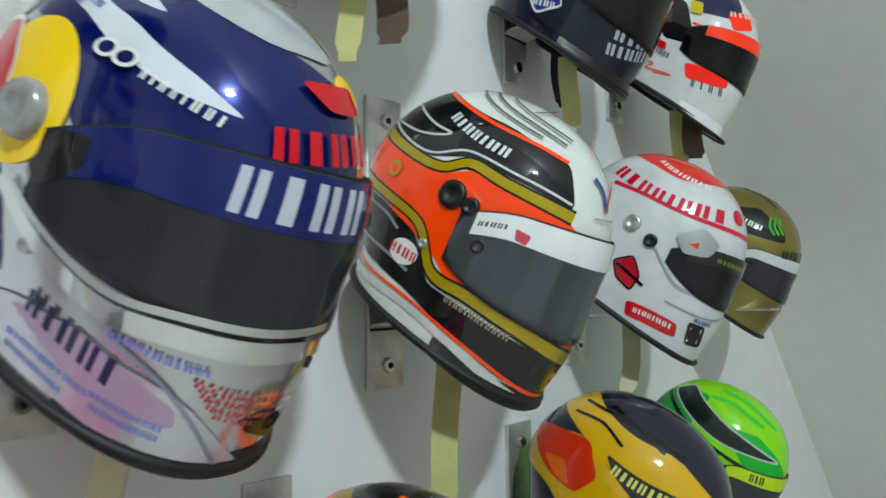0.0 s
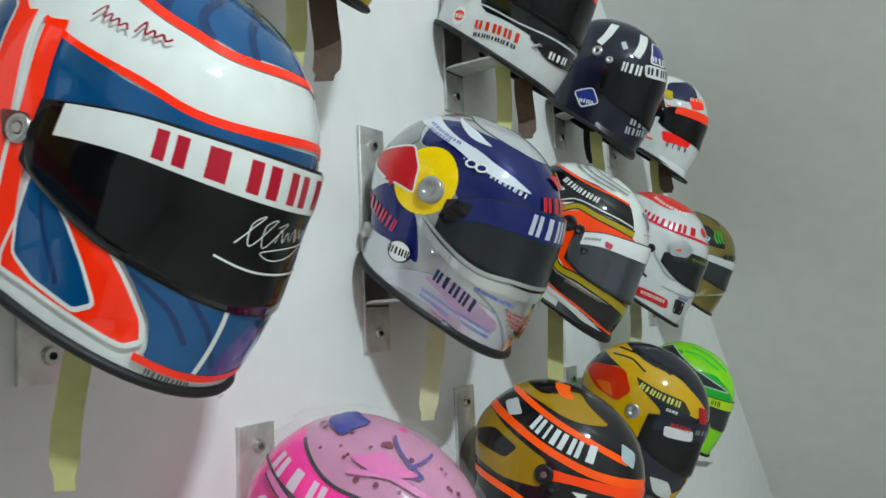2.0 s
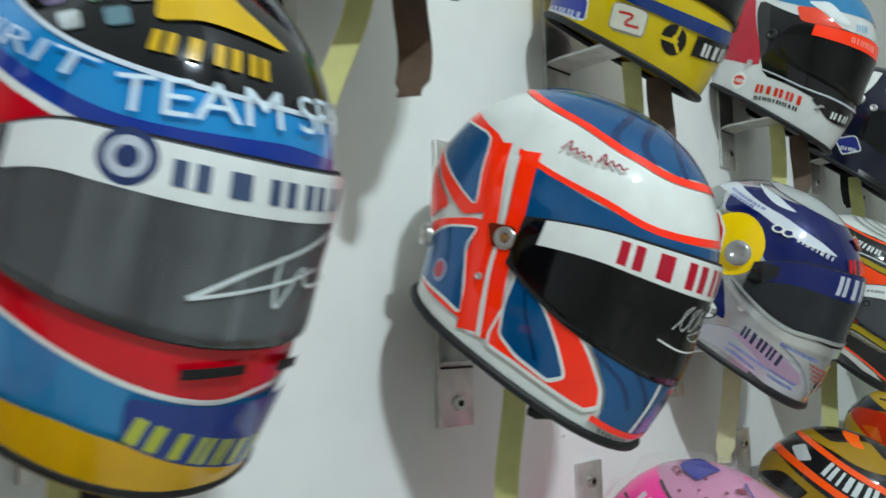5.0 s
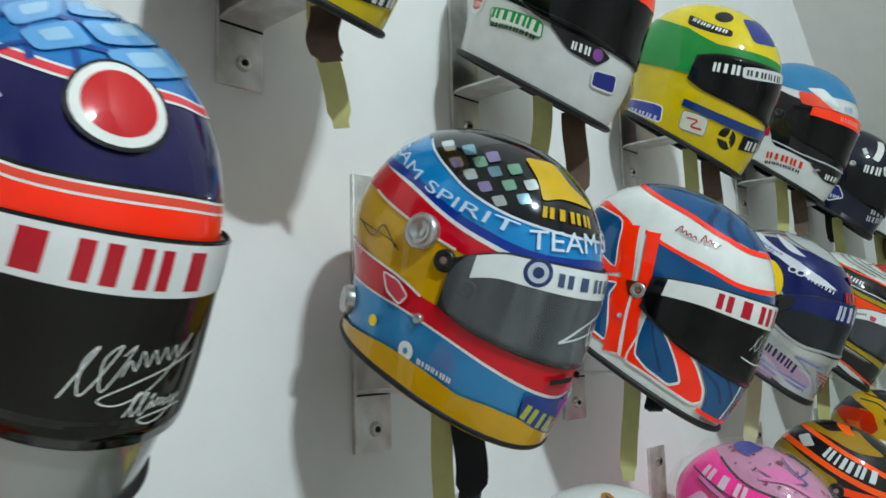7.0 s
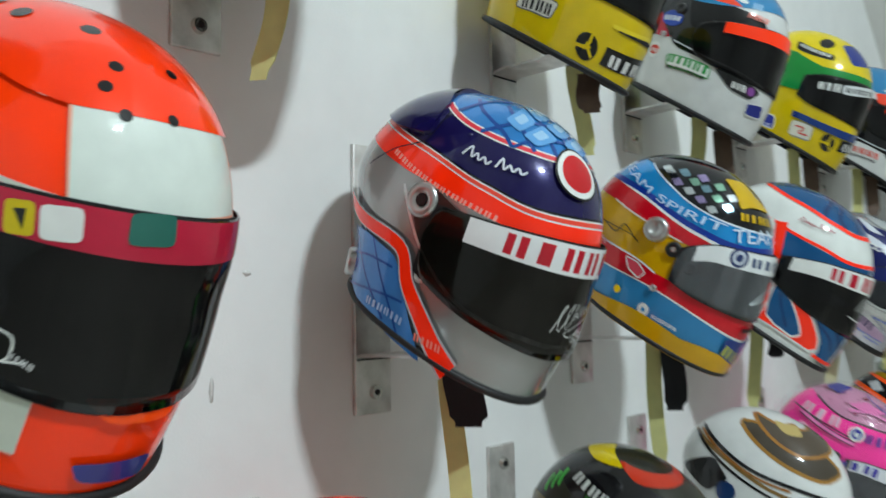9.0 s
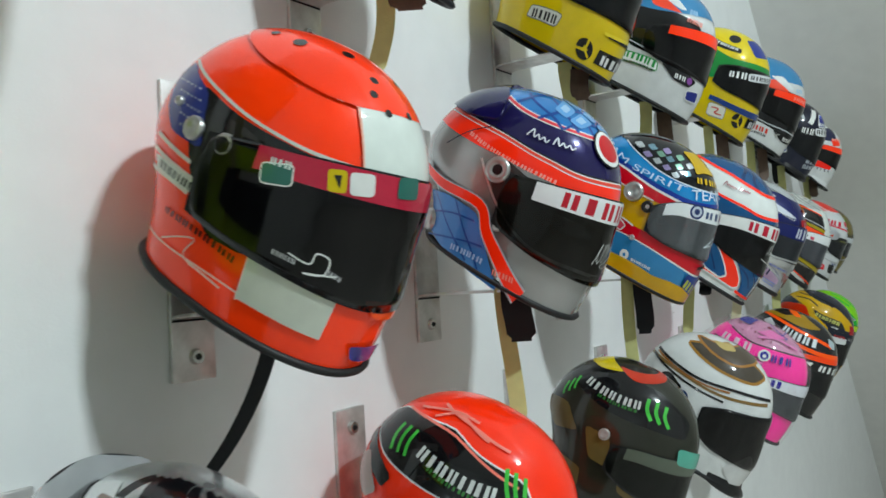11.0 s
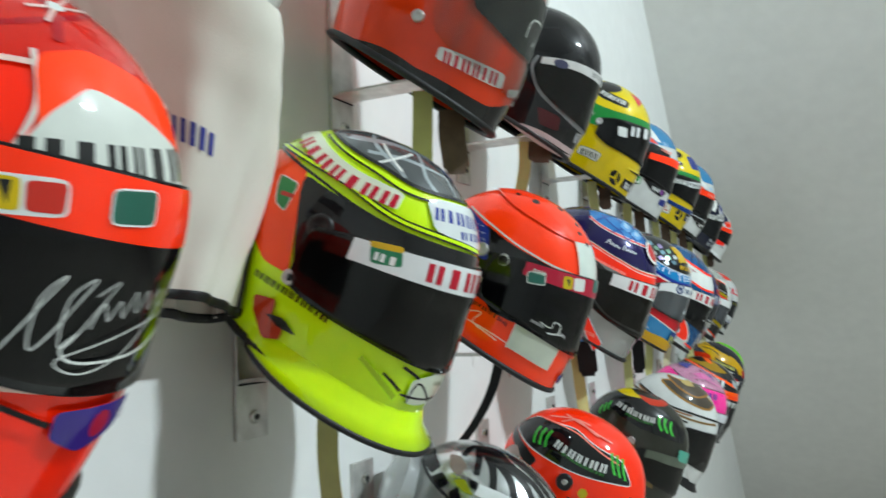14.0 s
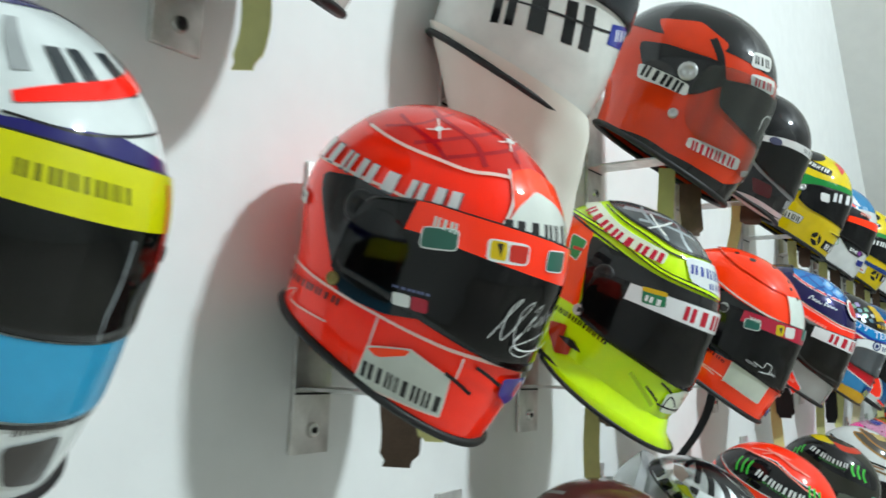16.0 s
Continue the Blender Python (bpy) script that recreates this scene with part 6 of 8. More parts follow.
h.patch([(10.5, -23.3), (-11.7, -22.2), (-11.7, -22.2), (-10.2, -28.2), (0.4, -31.4), (9.7, -28.4)], paint("#3a2a8a"))
h.disc(-2.8, -26.3, 2.56, paint("#c02a4a"))
h.bars((-11.7, -27.2), (-11.7, -25.2), 3.97, [1, 0.8], paint("#e8e0f0"))
h.visor(visor_mat("#08080a", 0.93), top=24, bot=-20, end=98, low_end=-20, top_end=15, split=60)
h.strip(paint("#ff3c24"), hi=70, height=13)
h.patch([(63.2, 13.6), (49.2, 17.2), (47.1, 9.2), (61, 4.9)], paint("#2a6454"), paint("#f0f2ee"), 0.47, visor=True)
h.bars((60.0, 11.3), (49.8, 12.9), 4.69, [1, 0.8, 1.1], paint("#d8e8e0"), visor=True)
h.patch([(38.5, 18), (22.4, 20.2), (21.2, 12.9), (36.5, 10)], paint("#f0f2ee"), visor=True)
h.patch([(37.2, 17.6), (31, 18.4), (29.7, 12.1), (35.7, 11.2)], paint("#e0c020"), visor=True)
h.patch([(30.1, 18.2), (22.7, 19.3), (22.1, 13.4), (28.9, 12.4)], paint("#d83a30"), visor=True)
h.patch([(34.9, 17.1), (32.5, 17.5), (32.1, 12.9)], paint("#1c1c18"), visor=True)
h.patch([(13.8, 20.4), (2, 21.9), (1.8, 14.8), (13.1, 13.5)], paint("#2a6454"), paint("#f0f2ee"), 0.38, visor=True)
h.patch([(63.4, -15.9), (56.1, -13.9), (54.4, -18.2), (61.6, -20.3)], paint("#f0f2ee"), visor=True)
h.patch([(55.7, -13.7), (49.4, -12.1), (47.7, -16.7), (53.8, -18.4)], paint("#b8283c"), visor=True)
h.bars((64.4, -13.9), (49.1, -10.1), 1.16, [1, 0.8, 1.1, 0.9, 0.7], paint("#7a84b0"), visor=True)
h.scribble((27.6, -8.4), (-13.2, 0.8), 13.23, 13, paint("#f0f2ee"))
h.stripe([(12.8, -8.3), (15.1, -11.8), (10.6, -13.6), (-4.6, -11.4), (-13.2, -7.2)], 0.52, paint("#f0f2ee"), visor=True)
h.button(98.0, 10.5, 0.018, BLACKP)
h.button(72.5, -10.1, 0.01, BLACKP, name='visor_latch')
h.button(94.5, -25.7, 0.008, plain("brass", "#8a7a4a", 0.35, 0.9), name='rivet')
h.strap((0.045, 0.0, -0.13), 0.12, 0.045, LEATHER, (0, 0), label='brown leather strap')
h.strap((0.095, 0.02, -0.15), 0.05, 0.03, YELLOW_WEB, (0, 0), label='', name='strap_end')

h = helmet("M", 11, "white and navy helmet with a yellow visor strip and sky-blue chin")
h.base(paint("#e6ecea"))
h.band([(-32.7, 68.2), (-31.2, 71.2), (-16.2, 85.2), (55.3, 71.1)], 88, paint("#22206a"))
h.stripe([(65.1, 75.4), (-11.7, 84.2), (-31.2, 75.2), (-32.7, 68.2)], 0.72, paint("#2a2a2a"))
h.band([(-17.7, 32.5), (12.5, 29.1), (28.2, 27.1)], [(-23.2, 40.3), (13.5, 35.4), (30.5, 34)], paint("#22206a"))
h.stripe([(30.9, 35), (13.4, 34.7), (2, 36.7), (-31.2, 44.2)], 0.68, paint("#222222"))
h.bars((38.5, 54.7), (33.1, 55.9), 21.2, [1], paint("#a8acac"))
h.bars((21.7, 49.8), (-32.7, 61.2), 14.4, [1, 0.9, 0.6], paint("#3a4044"), gap=0.4)
h.stripe([(29.6, 39), (14.1, 44.6), (-32.7, 60.2)], 2.82, paint("#ff3a34"), w_end=6)
h.band(-27, -11, paint("#3aa0cc"))
h.stripe([(80, -28), (0, -28), (-60, -28)], 1.0, paint("#222222"))
h.bars((5.6, -29.1), (-7.9, -27.6), 1.65, [1, 0.8, 1.1, 0.9, 0.7, 1.2, 1, 0.8], paint("#55504e"))
h.patch([(6.4, -32), (-8.2, -30.2), (-11.1, -41.1), (1.2, -40)], paint("#3a3634"))
h.visor(visor_mat("#0b0d0c", 0.9), top=31, bot=-10, end=92, low_end=-8, top_end=20, split=55)
h.strip(paint("#d8d800"), hi=70, height=14)
h.bars((24.9, 20.4), (-3.2, 24.3), 4.08, [1, 0.8, 1.1, 0.9, 0.7, 1.2, 1, 0.8], paint("#6e6e10"), visor=True)
h.stripe([(-19.4, 28.4), (-20.5, 6.6)], 1.74, paint("#e03a34"), visor=True)
h.scribble((-6.5, 15.0), (-5.8, -7.2), 6.47, 21, paint("#b8c0c4"))
h.button(-22.8, 11.3, 0.007, BLACKP, name='visor_latch')
h.strap((0.025, 0.0, -0.13), 0.2, 0.026, YELLOW_WEB, (0, 0), label='yellow woven strap')

h = helmet("T", 1, "white helmet with a red visor strip and a chin lip")
h.base(paint("#e4e6e4"))
h.patch([(135.4, 42.3), (94.3, 38.9), (70.4, 5.9), (-8.7, 1.2), (76.3, -2.5), (103, -3.9)], paint("#0d0d10"))
h.band([(4.8, 52.2), (142.7, 51)], 88, paint("#f0f2ee"))
h.patch([(95, 56.6), (25.8, 73.2), (32.5, 32.2), (84.7, 32.7)], paint("#20244a"))
h.patch([(47.1, 37.1), (22.7, 42.2), (17.9, 28.3), (39, 22.7)], paint("#ff4a3a"))
h.stripe([(78.5, 19.9), (42.5, 17.7), (10, 19.9)], 2.31, paint("#ff4a3a"))
h.patch([(69.5, -19.8), (27.4, -12), (25.3, -22.1), (61.8, -31.3)], paint("#ff3a34"))
h.bars((55.0, -32.0), (27.5, -25.2), 5.79, [1, 0.8, 1.1, 0.9], paint("#555555"), gap=1.5)
h.bars((121.5, -16.8), (87.0, -20.0), 5.7, [1, 0.8, 1.1, 0.9, 0.7, 1.2, 1, 0.8], paint("#333333"))
h.stripe([(119.9, -29.7), (100.6, -30.5), (107.7, -35.2), (76.4, -34.9), (96.6, -37.1)], 1.11, paint("#ff6a5a"))
h.patch([(109.5, -5.5), (95.3, -8.5), (93.9, -15.8), (106.7, -14.5)], paint("#d82a2a"))
h.visor(visor_mat("#08080a", 0.93), top=22, bot=-16, end=80, low_end=-10, top_end=14)
h.strip(paint("#ff4a34"), hi=62, height=10)
h.patch([(91.8, 41), (77, 41.7), (72.5, 29.5), (85.8, 29)], paint("#d8c020"), visor=True)
h.bars((46.1, 36.2), (9.6, 38.9), 5.17, [1, 0.8, 1.1, 0.9, 0.7], paint("#ffc8b8"), visor=True)
h.button(116.9, 33.6, 0.011, BLACKP)
h.lip(paint("#e4e6e4"), 56, 0.008, 0.014)
h.strap((0.045, 0.01, -0.14), 0.11, 0.028, YELLOW_WEB, (0, 0), label='yellow woven strap')
h.strap((0.085, 0.01, -0.14), 0.08, 0.035, LEATHER, (0, 0), label='', name='strap_pad')

h = helmet("T", 2, "navy blue helmet with white oar-like bars and a smoked visor")
h.base(paint("#12162c"))
h.stripe([(92.3, 61.4), (92, 45.6), (96.8, 30.9)], 8.44, paint("#f0f2ee"))
h.stripe([(37.5, 54.9), (42.4, 40.5), (47.9, 27.2)], 8.03, paint("#f0f2ee"))
h.stripe([(67.5, 40.6), (61.4, 32.6)], 5.08, paint("#c8ccd0"))
h.patch([(27.4, 47.3), (1.8, 46.2), (7.4, 27.7), (31.4, 25)], paint("#2a3488"), paint("#f0f2ee"), 1.41)
h.bars((29.6, 29.9), (5.7, 31.5), 5.74, [1, 0.8, 1.1], paint("#f0f2ee"))
h.patch([(101.1, -31.1), (79.9, -21.3), (66.6, -32.8), (85.1, -42)], paint("#2a3488"), paint("#f0f2ee"), 1.2)
h.bars((90.6, -36.7), (72.3, -34.6), 3.77, [1, 0.8, 1.1, 0.9], paint("#f0f2ee"))
h.bars((29.9, -29.4), (-5.7, -22.8), 4.71, [1, 0.8, 1.1, 0.9, 0.7], paint("#b8bcc4"))
h.bars((30.4, -36.2), (-5.7, -26.8), 5.12, [1, 0.8, 1.1, 0.9, 0.7, 1.2], paint("#b8bcc4"))
h.visor(visor_mat("#16171a", 0.85), top=17, bot=-26, end=78, low_end=-18, top_end=12, split=45)
h.bars((59.4, 12.7), (38.3, 13.7), 11.34, [1, 0.8, 1.1], paint("#f0f2ee"), visor=True)
h.patch([(38, 21.8), (-4.2, 26.2), (-5.7, 17.2), (34.2, 10)], paint("#e4e6e6"), visor=True)
h.bars((33.7, 16.6), (-4.2, 22.2), 7.4, [1, 0.8, 1.1, 0.9, 0.7], paint("#222222"), visor=True)
h.button(94.2, 21.6, 0.014, SILVER, cap=BLACKP)
h.button(75.0, 15.4, 0.01, SILVER, name='visor_latch')
h.lip(BLACKP, 60, 0.008, 0.002, name="neck_seal", label="black lower seal")
h.strap((0.045, 0.0, -0.14), 0.12, 0.028, YELLOW_WEB, (0, 0), label='yellow woven strap')
h.strap((0.015, 0.03, -0.13), 0.09, 0.03, BLACK_WEB, (0, 0), label='', name='strap_end')

h = helmet("T", 3, "red, white and black helmet with a sky-blue crown")
h.base(paint("#dcdedc"))
h.patch([(158.7, 24.2), (127.2, 36.1), (86, -27.8), (154.2, -24.8), (154.8, -5.4)], paint("#c02438"))
h.patch([(121.3, 31), (77.4, 25), (13.1, 19.5), (-8.7, -6.8), (-0.2, -28.1), (51.7, -30.3), (84.8, -32.2)], paint("#0d0d10"))
h.band(34, 88, paint("#3a86b8"))
h.patch([(81.6, 33.1), (63.2, 34.4), (42.4, 23.4), (37.7, 20.9), (72.2, 20.4)], paint("#ff5a44"))
h.patch([(74.7, 39.1), (53.4, 41.2), (32.5, 25.5), (39.6, 24.3)], paint("#e8ecec"))
h.bars((29.1, 25.2), (18.5, 26.4), 5.55, [1, 0.8, 1.1], paint("#a8d0ec"))
h.disc(103.8, -38.8, 5.71, paint("#f0f2ee"))
h.disc(103.8, -38.8, 4.56, paint("#e04a3a"), squash=0.7)
h.bars((111.3, -39.4), (97.2, -38.9), 2.67, [1, 0.8, 1.1, 0.9], paint("#f0f2ee"))
h.bars((84.7, -40.8), (44.3, -34.6), 5.42, [1, 0.8, 1.1, 0.9, 0.7], paint("#e0402c"))
h.bars((82.9, -45.9), (45.2, -39.5), 2.25, [1, 0.8, 1.1, 0.9, 0.7, 1.2, 1, 0.8, 1.1], paint("#222222"))
h.patch([(41.9, -30.1), (12.5, -24.2), (-8.7, -24.8), (-8.7, -30.8), (23.2, -34.5)], paint("#0d0d10"))
h.bars((23.0, -31.4), (6.6, -28.6), 3.9, [1, 0.8, 1.1], paint("#f0f2ee"))
h.disc(-8.7, -26.6, 2.73, paint("#8a4a9a"))
h.patch([(-8.7, -31.8), (-8.7, -29.8), (-8.7, -36.8), (-8.7, -37.8)], paint("#2a3488"), paint("#f0f2ee"), 0.63)
h.visor(visor_mat("#08080a", 0.93), top=20, bot=-18, end=84, low_end=-10, top_end=14, split=55)
h.strip(paint("#ff4a34"), hi=60, height=9)
h.bars((32.2, 16.1), (10.5, 17.8), 4.5, [1, 0.8, 1.1, 0.9, 0.7, 1.2], paint("#ff9a8a"), visor=True)
h.stripe([(86, -27.8), (53.3, -27.7), (23.4, -23.4), (-8.7, -21.8)], 1.05, paint("#c8ccd0"))
h.button(91.2, 2.4, 0.012, BLACKP)
h.button(99.5, -25.6, 0.006, SILVER, name='rivet')
h.strap((0.045, 0.0, -0.14), 0.17, 0.028, YELLOW_WEB, (0, 0), label='yellow woven strap')
h.strap((0.095, 0.01, -0.15), 0.12, 0.034, LEATHER, (0, 0), label='brown leather strap with a buckle', name='leather_strap')

h = helmet("T", 4, "yellow, green and blue helmet with black sponsor boxes")
h.base(paint("#dcc012"))
h.patch([(143.7, -34.8), (92.2, -35.5), (88.8, -46.3), (143.7, -41.8)], paint("#3a44a0"), paint("#f0f2ee"), 0.89)
h.bars((134.8, -42.0), (93.2, -44.4), 3.61, [1, 0.8, 1.1, 0.9, 0.7], paint("#c8cce8"))
h.patch([(72.2, -33.1), (49.3, -30.1), (46.9, -40.9), (70.2, -44.4)], paint("#e0dccc"), paint("#8a8478"), 0.55)
h.stripe([(66.5, -36.5), (57.1, -35.2), (60.1, -39.7), (51.2, -38.2)], 1.15, paint("#d04038"))
h.bars((65.6, -44.3), (50.0, -41.1), 1.09, [1, 0.8, 1.1, 0.9, 0.7, 1.2], paint("#888888"))
h.disc(31.8, -33.9, 5.59, paint("#0d0d10"))
h.stripe([(38.6, -36), (31.8, -33.9), (31.3, -27.8)], 1.4, paint("#dcc012"))
h.stripe([(31.8, -33.9), (26.7, -36.9)], 1.31, paint("#dcc012"))
h.patch([(33, -36), (32.9, -32.3), (28.8, -33.7)], paint("#dcc012"), curve=False)
h.patch([(21.6, -27.2), (-11.7, -20.8), (-11.7, -28.8), (20.4, -34.8)], paint("#0d0d10"), curve=False)
h.bars((16.0, -30.6), (-11.7, -25.8), 5.48, [1, 1, 1, 1], paint("#e4e4e0"), gap=0.25)
h.band([(8.2, 22), (64.5, 26.7), (96.6, 30.8)], 88, paint("#e8d010"))
h.band([(7, 17.4), (61.1, 15.8), (81.7, -4.2)], [(7.9, 26), (64.9, 27.9), (100.4, 37)], paint("#1f8a3c"))
h.patch([(111.3, 49.9), (55.8, 42.1), (55.9, 35.6), (104.6, 39.7)], paint("#0d0d10"))
h.bars((103.0, 46.2), (60.7, 40.2), 3.78, [1, 0.8, 1.1, 0.9, 0.7, 1.2, 1], paint("#f0f2ee"))
h.disc(69.3, 55.4, 6.6, paint("#0d0d10"))
h.patch([(47.2, 56.5), (13.8, 59.2), (9.3, 37), (36.3, 34.1)], paint("#2a3a8a"))
h.stripe([(75.1, -27.8), (44.9, -26.5), (-5.7, -19.8)], 5.33, paint("#1c3a7a"))
h.visor(visor_mat("#08080a", 0.93), top=20, bot=-14, end=80, low_end=-8, top_end=14, split=55)
h.bars((62.9, 7.6), (41.9, 10.4), 8.48, [1, 0.8, 1.1], paint("#f0f2ee"), visor=True)
h.patch([(41.5, 14.4), (-4.2, 21.2), (-4.2, 15.2), (39.3, 5.5)], paint("#dfe2e2"), visor=True)
h.bars((37.7, 10.5), (5.8, 15.3), 4.72, [1, 0.8, 1.1, 0.9, 0.7, 1.2], paint("#444444"), visor=True)
h.strap((0.045, 0.0, -0.14), 0.16, 0.026, YELLOW_WEB, (0, 0), label='yellow woven strap')
h.strap((0.095, 0.01, -0.15), 0.13, 0.034, LEATHER, (0, 0), label='brown leather strap with a buckle', name='leather_strap')

h = helmet("T", 5, "red and white helmet with a green-lettered side label")
h.base(paint("#dcdedc"))
h.patch([(157.2, 37.2), (152.7, 51.2), (101.2, -6.2), (163.2, 2.2), (160.2, 17.2)], paint("#c02438"))
h.patch([(154.2, 50.2), (94.3, 43.7), (30.1, 27.2), (19.8, -2.8), (27, -22.7), (67.2, -16.4), (100.2, -11.5)], paint("#0d0d10"))
h.band(34, 88, paint("#3a86b8"))
h.patch([(101.9, 52), (79, 52.4), (54.7, 37.5), (50, 34), (87.8, 38.9)], paint("#ff5a44"))
h.patch([(96.2, 58.7), (67.2, 59.9), (44.6, 37.8), (51.7, 37.9)], paint("#e8ecec"))
h.bars((41.5, 36.7), (32.8, 35.7), 6.1, [1, 0.8, 1.1], paint("#a8d0ec"))
h.disc(119.9, -17.0, 7.44, paint("#f0f2ee"))
h.disc(119.9, -17.0, 5.95, paint("#e04a3a"), squash=0.7)
h.bars((128.3, -16.8), (113.0, -18.0), 3.57, [1, 0.8, 1.1, 0.9], paint("#f0f2ee"))
h.patch([(103.4, -18.9), (59.7, -19.6), (57.6, -28.7), (100, -29)], paint("#f0f2ee"), paint("#2f9a4a"), 0.99)
h.bars((100.8, -22.0), (60.1, -23.3), 7.02, [1, 0.8, 1.1, 0.9, 0.7], paint("#2f9a4a"))
h.bars((99.5, -28.9), (61.6, -29.0), 2.98, [1, 0.8, 1.1, 0.9, 0.7, 1.2, 1, 0.8, 1.1], paint("#222222"))
h.patch([(57.2, -18.6), (31.7, -17.4), (17.7, -20.8), (24.6, -26.9), (40.6, -27.1)], paint("#0d0d10"))
h.bars((40.0, -23.8), (29.3, -22.7), 4.26, [1, 0.8, 1.1], paint("#f0f2ee"))
h.disc(25.3, -22.3, 2.63, paint("#8a4a9a"))
h.patch([(24.5, -28.5), (10.8, -25.7), (7.6, -32.5), (22.9, -34.5)], paint("#2a3488"), paint("#f0f2ee"), 0.63)
h.visor(visor_mat("#08080a", 0.93), top=20, bot=-18, end=84, low_end=-10, top_end=14, split=55)
h.strip(paint("#ff4a34"), hi=60, height=9)
h.bars((45.1, 27.9), (28.9, 24.9), 4.65, [1, 0.8, 1.1, 0.9, 0.7, 1.2], paint("#ff9a8a"), visor=True)
h.stripe([(101.2, -6.2), (68.6, -12.9), (39.4, -14.8), (17, -17)], 1.19, paint("#c8ccd0"))
h.button(106.3, 23.7, 0.012, BLACKP)
h.button(114.0, -2.1, 0.006, SILVER, name='rivet')
h.disc(110.4, 13.3, 10.37, paint("#2a48a8"), squash=0.7)
h.bars((118.7, 12.8), (102.4, 13.8), 5.07, [1, 0.8, 1.1, 0.9], paint("#f0f2ee"))
h.strap((0.045, 0.0, -0.14), 0.2, 0.028, YELLOW_WEB, (0.0, -0.06), label='yellow woven strap')
h.strap((0.095, 0.03, -0.15), 0.13, 0.034, LEATHER, (0, 0), label='brown leather strap', name='leather_strap')

h = helmet("T", 6, "yellow and green helmet with a black sponsor box on the chin")
h.base(paint("#dcc012"))
h.patch([(93.2, -28.7), (61.2, -28.1), (64.2, -38.1), (95.7, -37.8)], paint("#d8d8cc"), paint("#66665c"), 0.67)
h.bars((90.5, -34.1), (65.3, -33.5), 6.73, [1, 0.8, 1.1, 0.9], paint("#2a2a28"))
h.disc(36.1, -38.6, 5.3, paint("#0d0d10"))
h.stripe([(43.2, -40.6), (36.1, -38.6), (35.3, -32.7)], 1.33, paint("#dcc012"))
h.stripe([(36.1, -38.6), (31.2, -41.4)], 1.26, paint("#dcc012"))
h.patch([(37.5, -40.6), (37.2, -37), (33.1, -38.3)], paint("#dcc012"), curve=False)
h.patch([(25.2, -34.1), (-13.2, -29.8), (-13.2, -37.5), (25.5, -41.3)], paint("#0d0d10"), curve=False)
h.bars((21.1, -37.9), (-13.2, -35.1), 5.04, [1, 1, 1, 0.8], paint("#e4e4e0"), gap=0.25)
h.slot((23.2, -25.4), (-6.1, -24.0), 1.94)
h.stripe([(26.9, -25.2), (-4.7, -21.7)], 1.74, paint("#e8d23a"))
h.band([(13.9, 20.5), (66.2, 28.2), (96.6, 31)], 88, paint("#e8d010"))
h.band([(12.4, 16.9), (59.3, 9), (83.1, 2.2)], [(14.6, 26.1), (66.2, 28.2), (96.6, 31)], paint("#1f8a3c"))
h.patch([(111.7, 58.5), (46.9, 44.2), (48.8, 34.2), (101.1, 42.6)], paint("#0d0d10"))
h.bars((95.7, 49.3), (52.0, 40.8), 6.56, [1, 0.8, 1.1, 0.9, 0.7, 1.2], paint("#f0f2ee"))
h.disc(85.2, 64.5, 12.5, paint("#0d0d10"))
h.patch([(38.9, 58.7), (10.8, 53.2), (31.6, 40.4)], paint("#e04a4a"))
h.visor(visor_mat("#08080a", 0.93), top=19, bot=-16, end=80, low_end=-8, top_end=14, split=55)
h.patch([(56.2, 10.2), (44.8, 11), (42, 0.5), (52.5, -0.9)], paint("#f0f2ee"), visor=True)
h.bars((40.1, 9.5), (-1.2, 16.2), 11.4, [1, 1, 0.9], paint("#e8eaea"), visor=True, gap=0.25)
h.button(80.4, 9.1, 0.011, SILVER)
h.button(97.6, 16.3, 0.012, SILVER)
h.strap((0.045, 0.045, -0.14), 0.14, 0.026, YELLOW_WEB, (0, 0.04), label='yellow woven strap')
h.strap((0.095, 0.01, -0.15), 0.06, 0.034, LEATHER, (0, 0), label='brown leather strap with a buckle', name='leather_strap')

h = helmet("T", 7, "glossy black helmet with a white visor band and pale lower line")
h.base(paint("#0e0e12"))
h.stripe([(64.6, -49.3), (34.8, -43.6), (-3.3, -39.5)], 2.76, paint("#c8b4b4"))
h.patch([(57.2, -32.9), (34.6, -29.6), (30.8, -37.7), (49.2, -41.7)], paint("#4a1018"))
h.stripe([(136.2, -43.5), (65.1, -50.5), (15.4, -44.8), (-11.7, -40.8)], 2.53, paint("#c8b4b4"))
h.bars((12.9, -33.2), (-10.2, -28.8), 6.57, [1, 0.8, 1.1, 0.9, 0.7], paint("#c0c0c4"))
h.visor(visor_mat("#1c1c1a", 0.7), top=14, bot=-26, end=72, low_end=-14, top_end=8, split=35)
h.strip(paint("#d4d4d2"), hi=70, height=7, drop=-1)
h.disc(51.6, 8.6, 6.64, paint("#4a4c66"), squash=0.6, visor=True)
h.bars((21.5, 12.3), (-4.2, 18.2), 3.81, [1, 0.8, 1.1, 0.9], paint("#888888"), visor=True)
h.stripe([(74, 10), (76, -4), (60, -22), (30, -27), (0, -27), (-40, -25)], 3.0, paint("#8a8c8e", 0.3, 0.3))
h.bars((9.3, -32.1), (-5.7, -28.8), 2.75, [1, 0.8, 1.1], paint("#999999"))
h.strap((0.045, 0.0, -0.14), 0.16, 0.026, YELLOW_WEB, (-0.02, 0), label='yellow woven strap')
h.strap((0.085, 0.01, -0.14), 0.05, 0.05, LEATHER, (0, 0), label='', name='strap_pad')

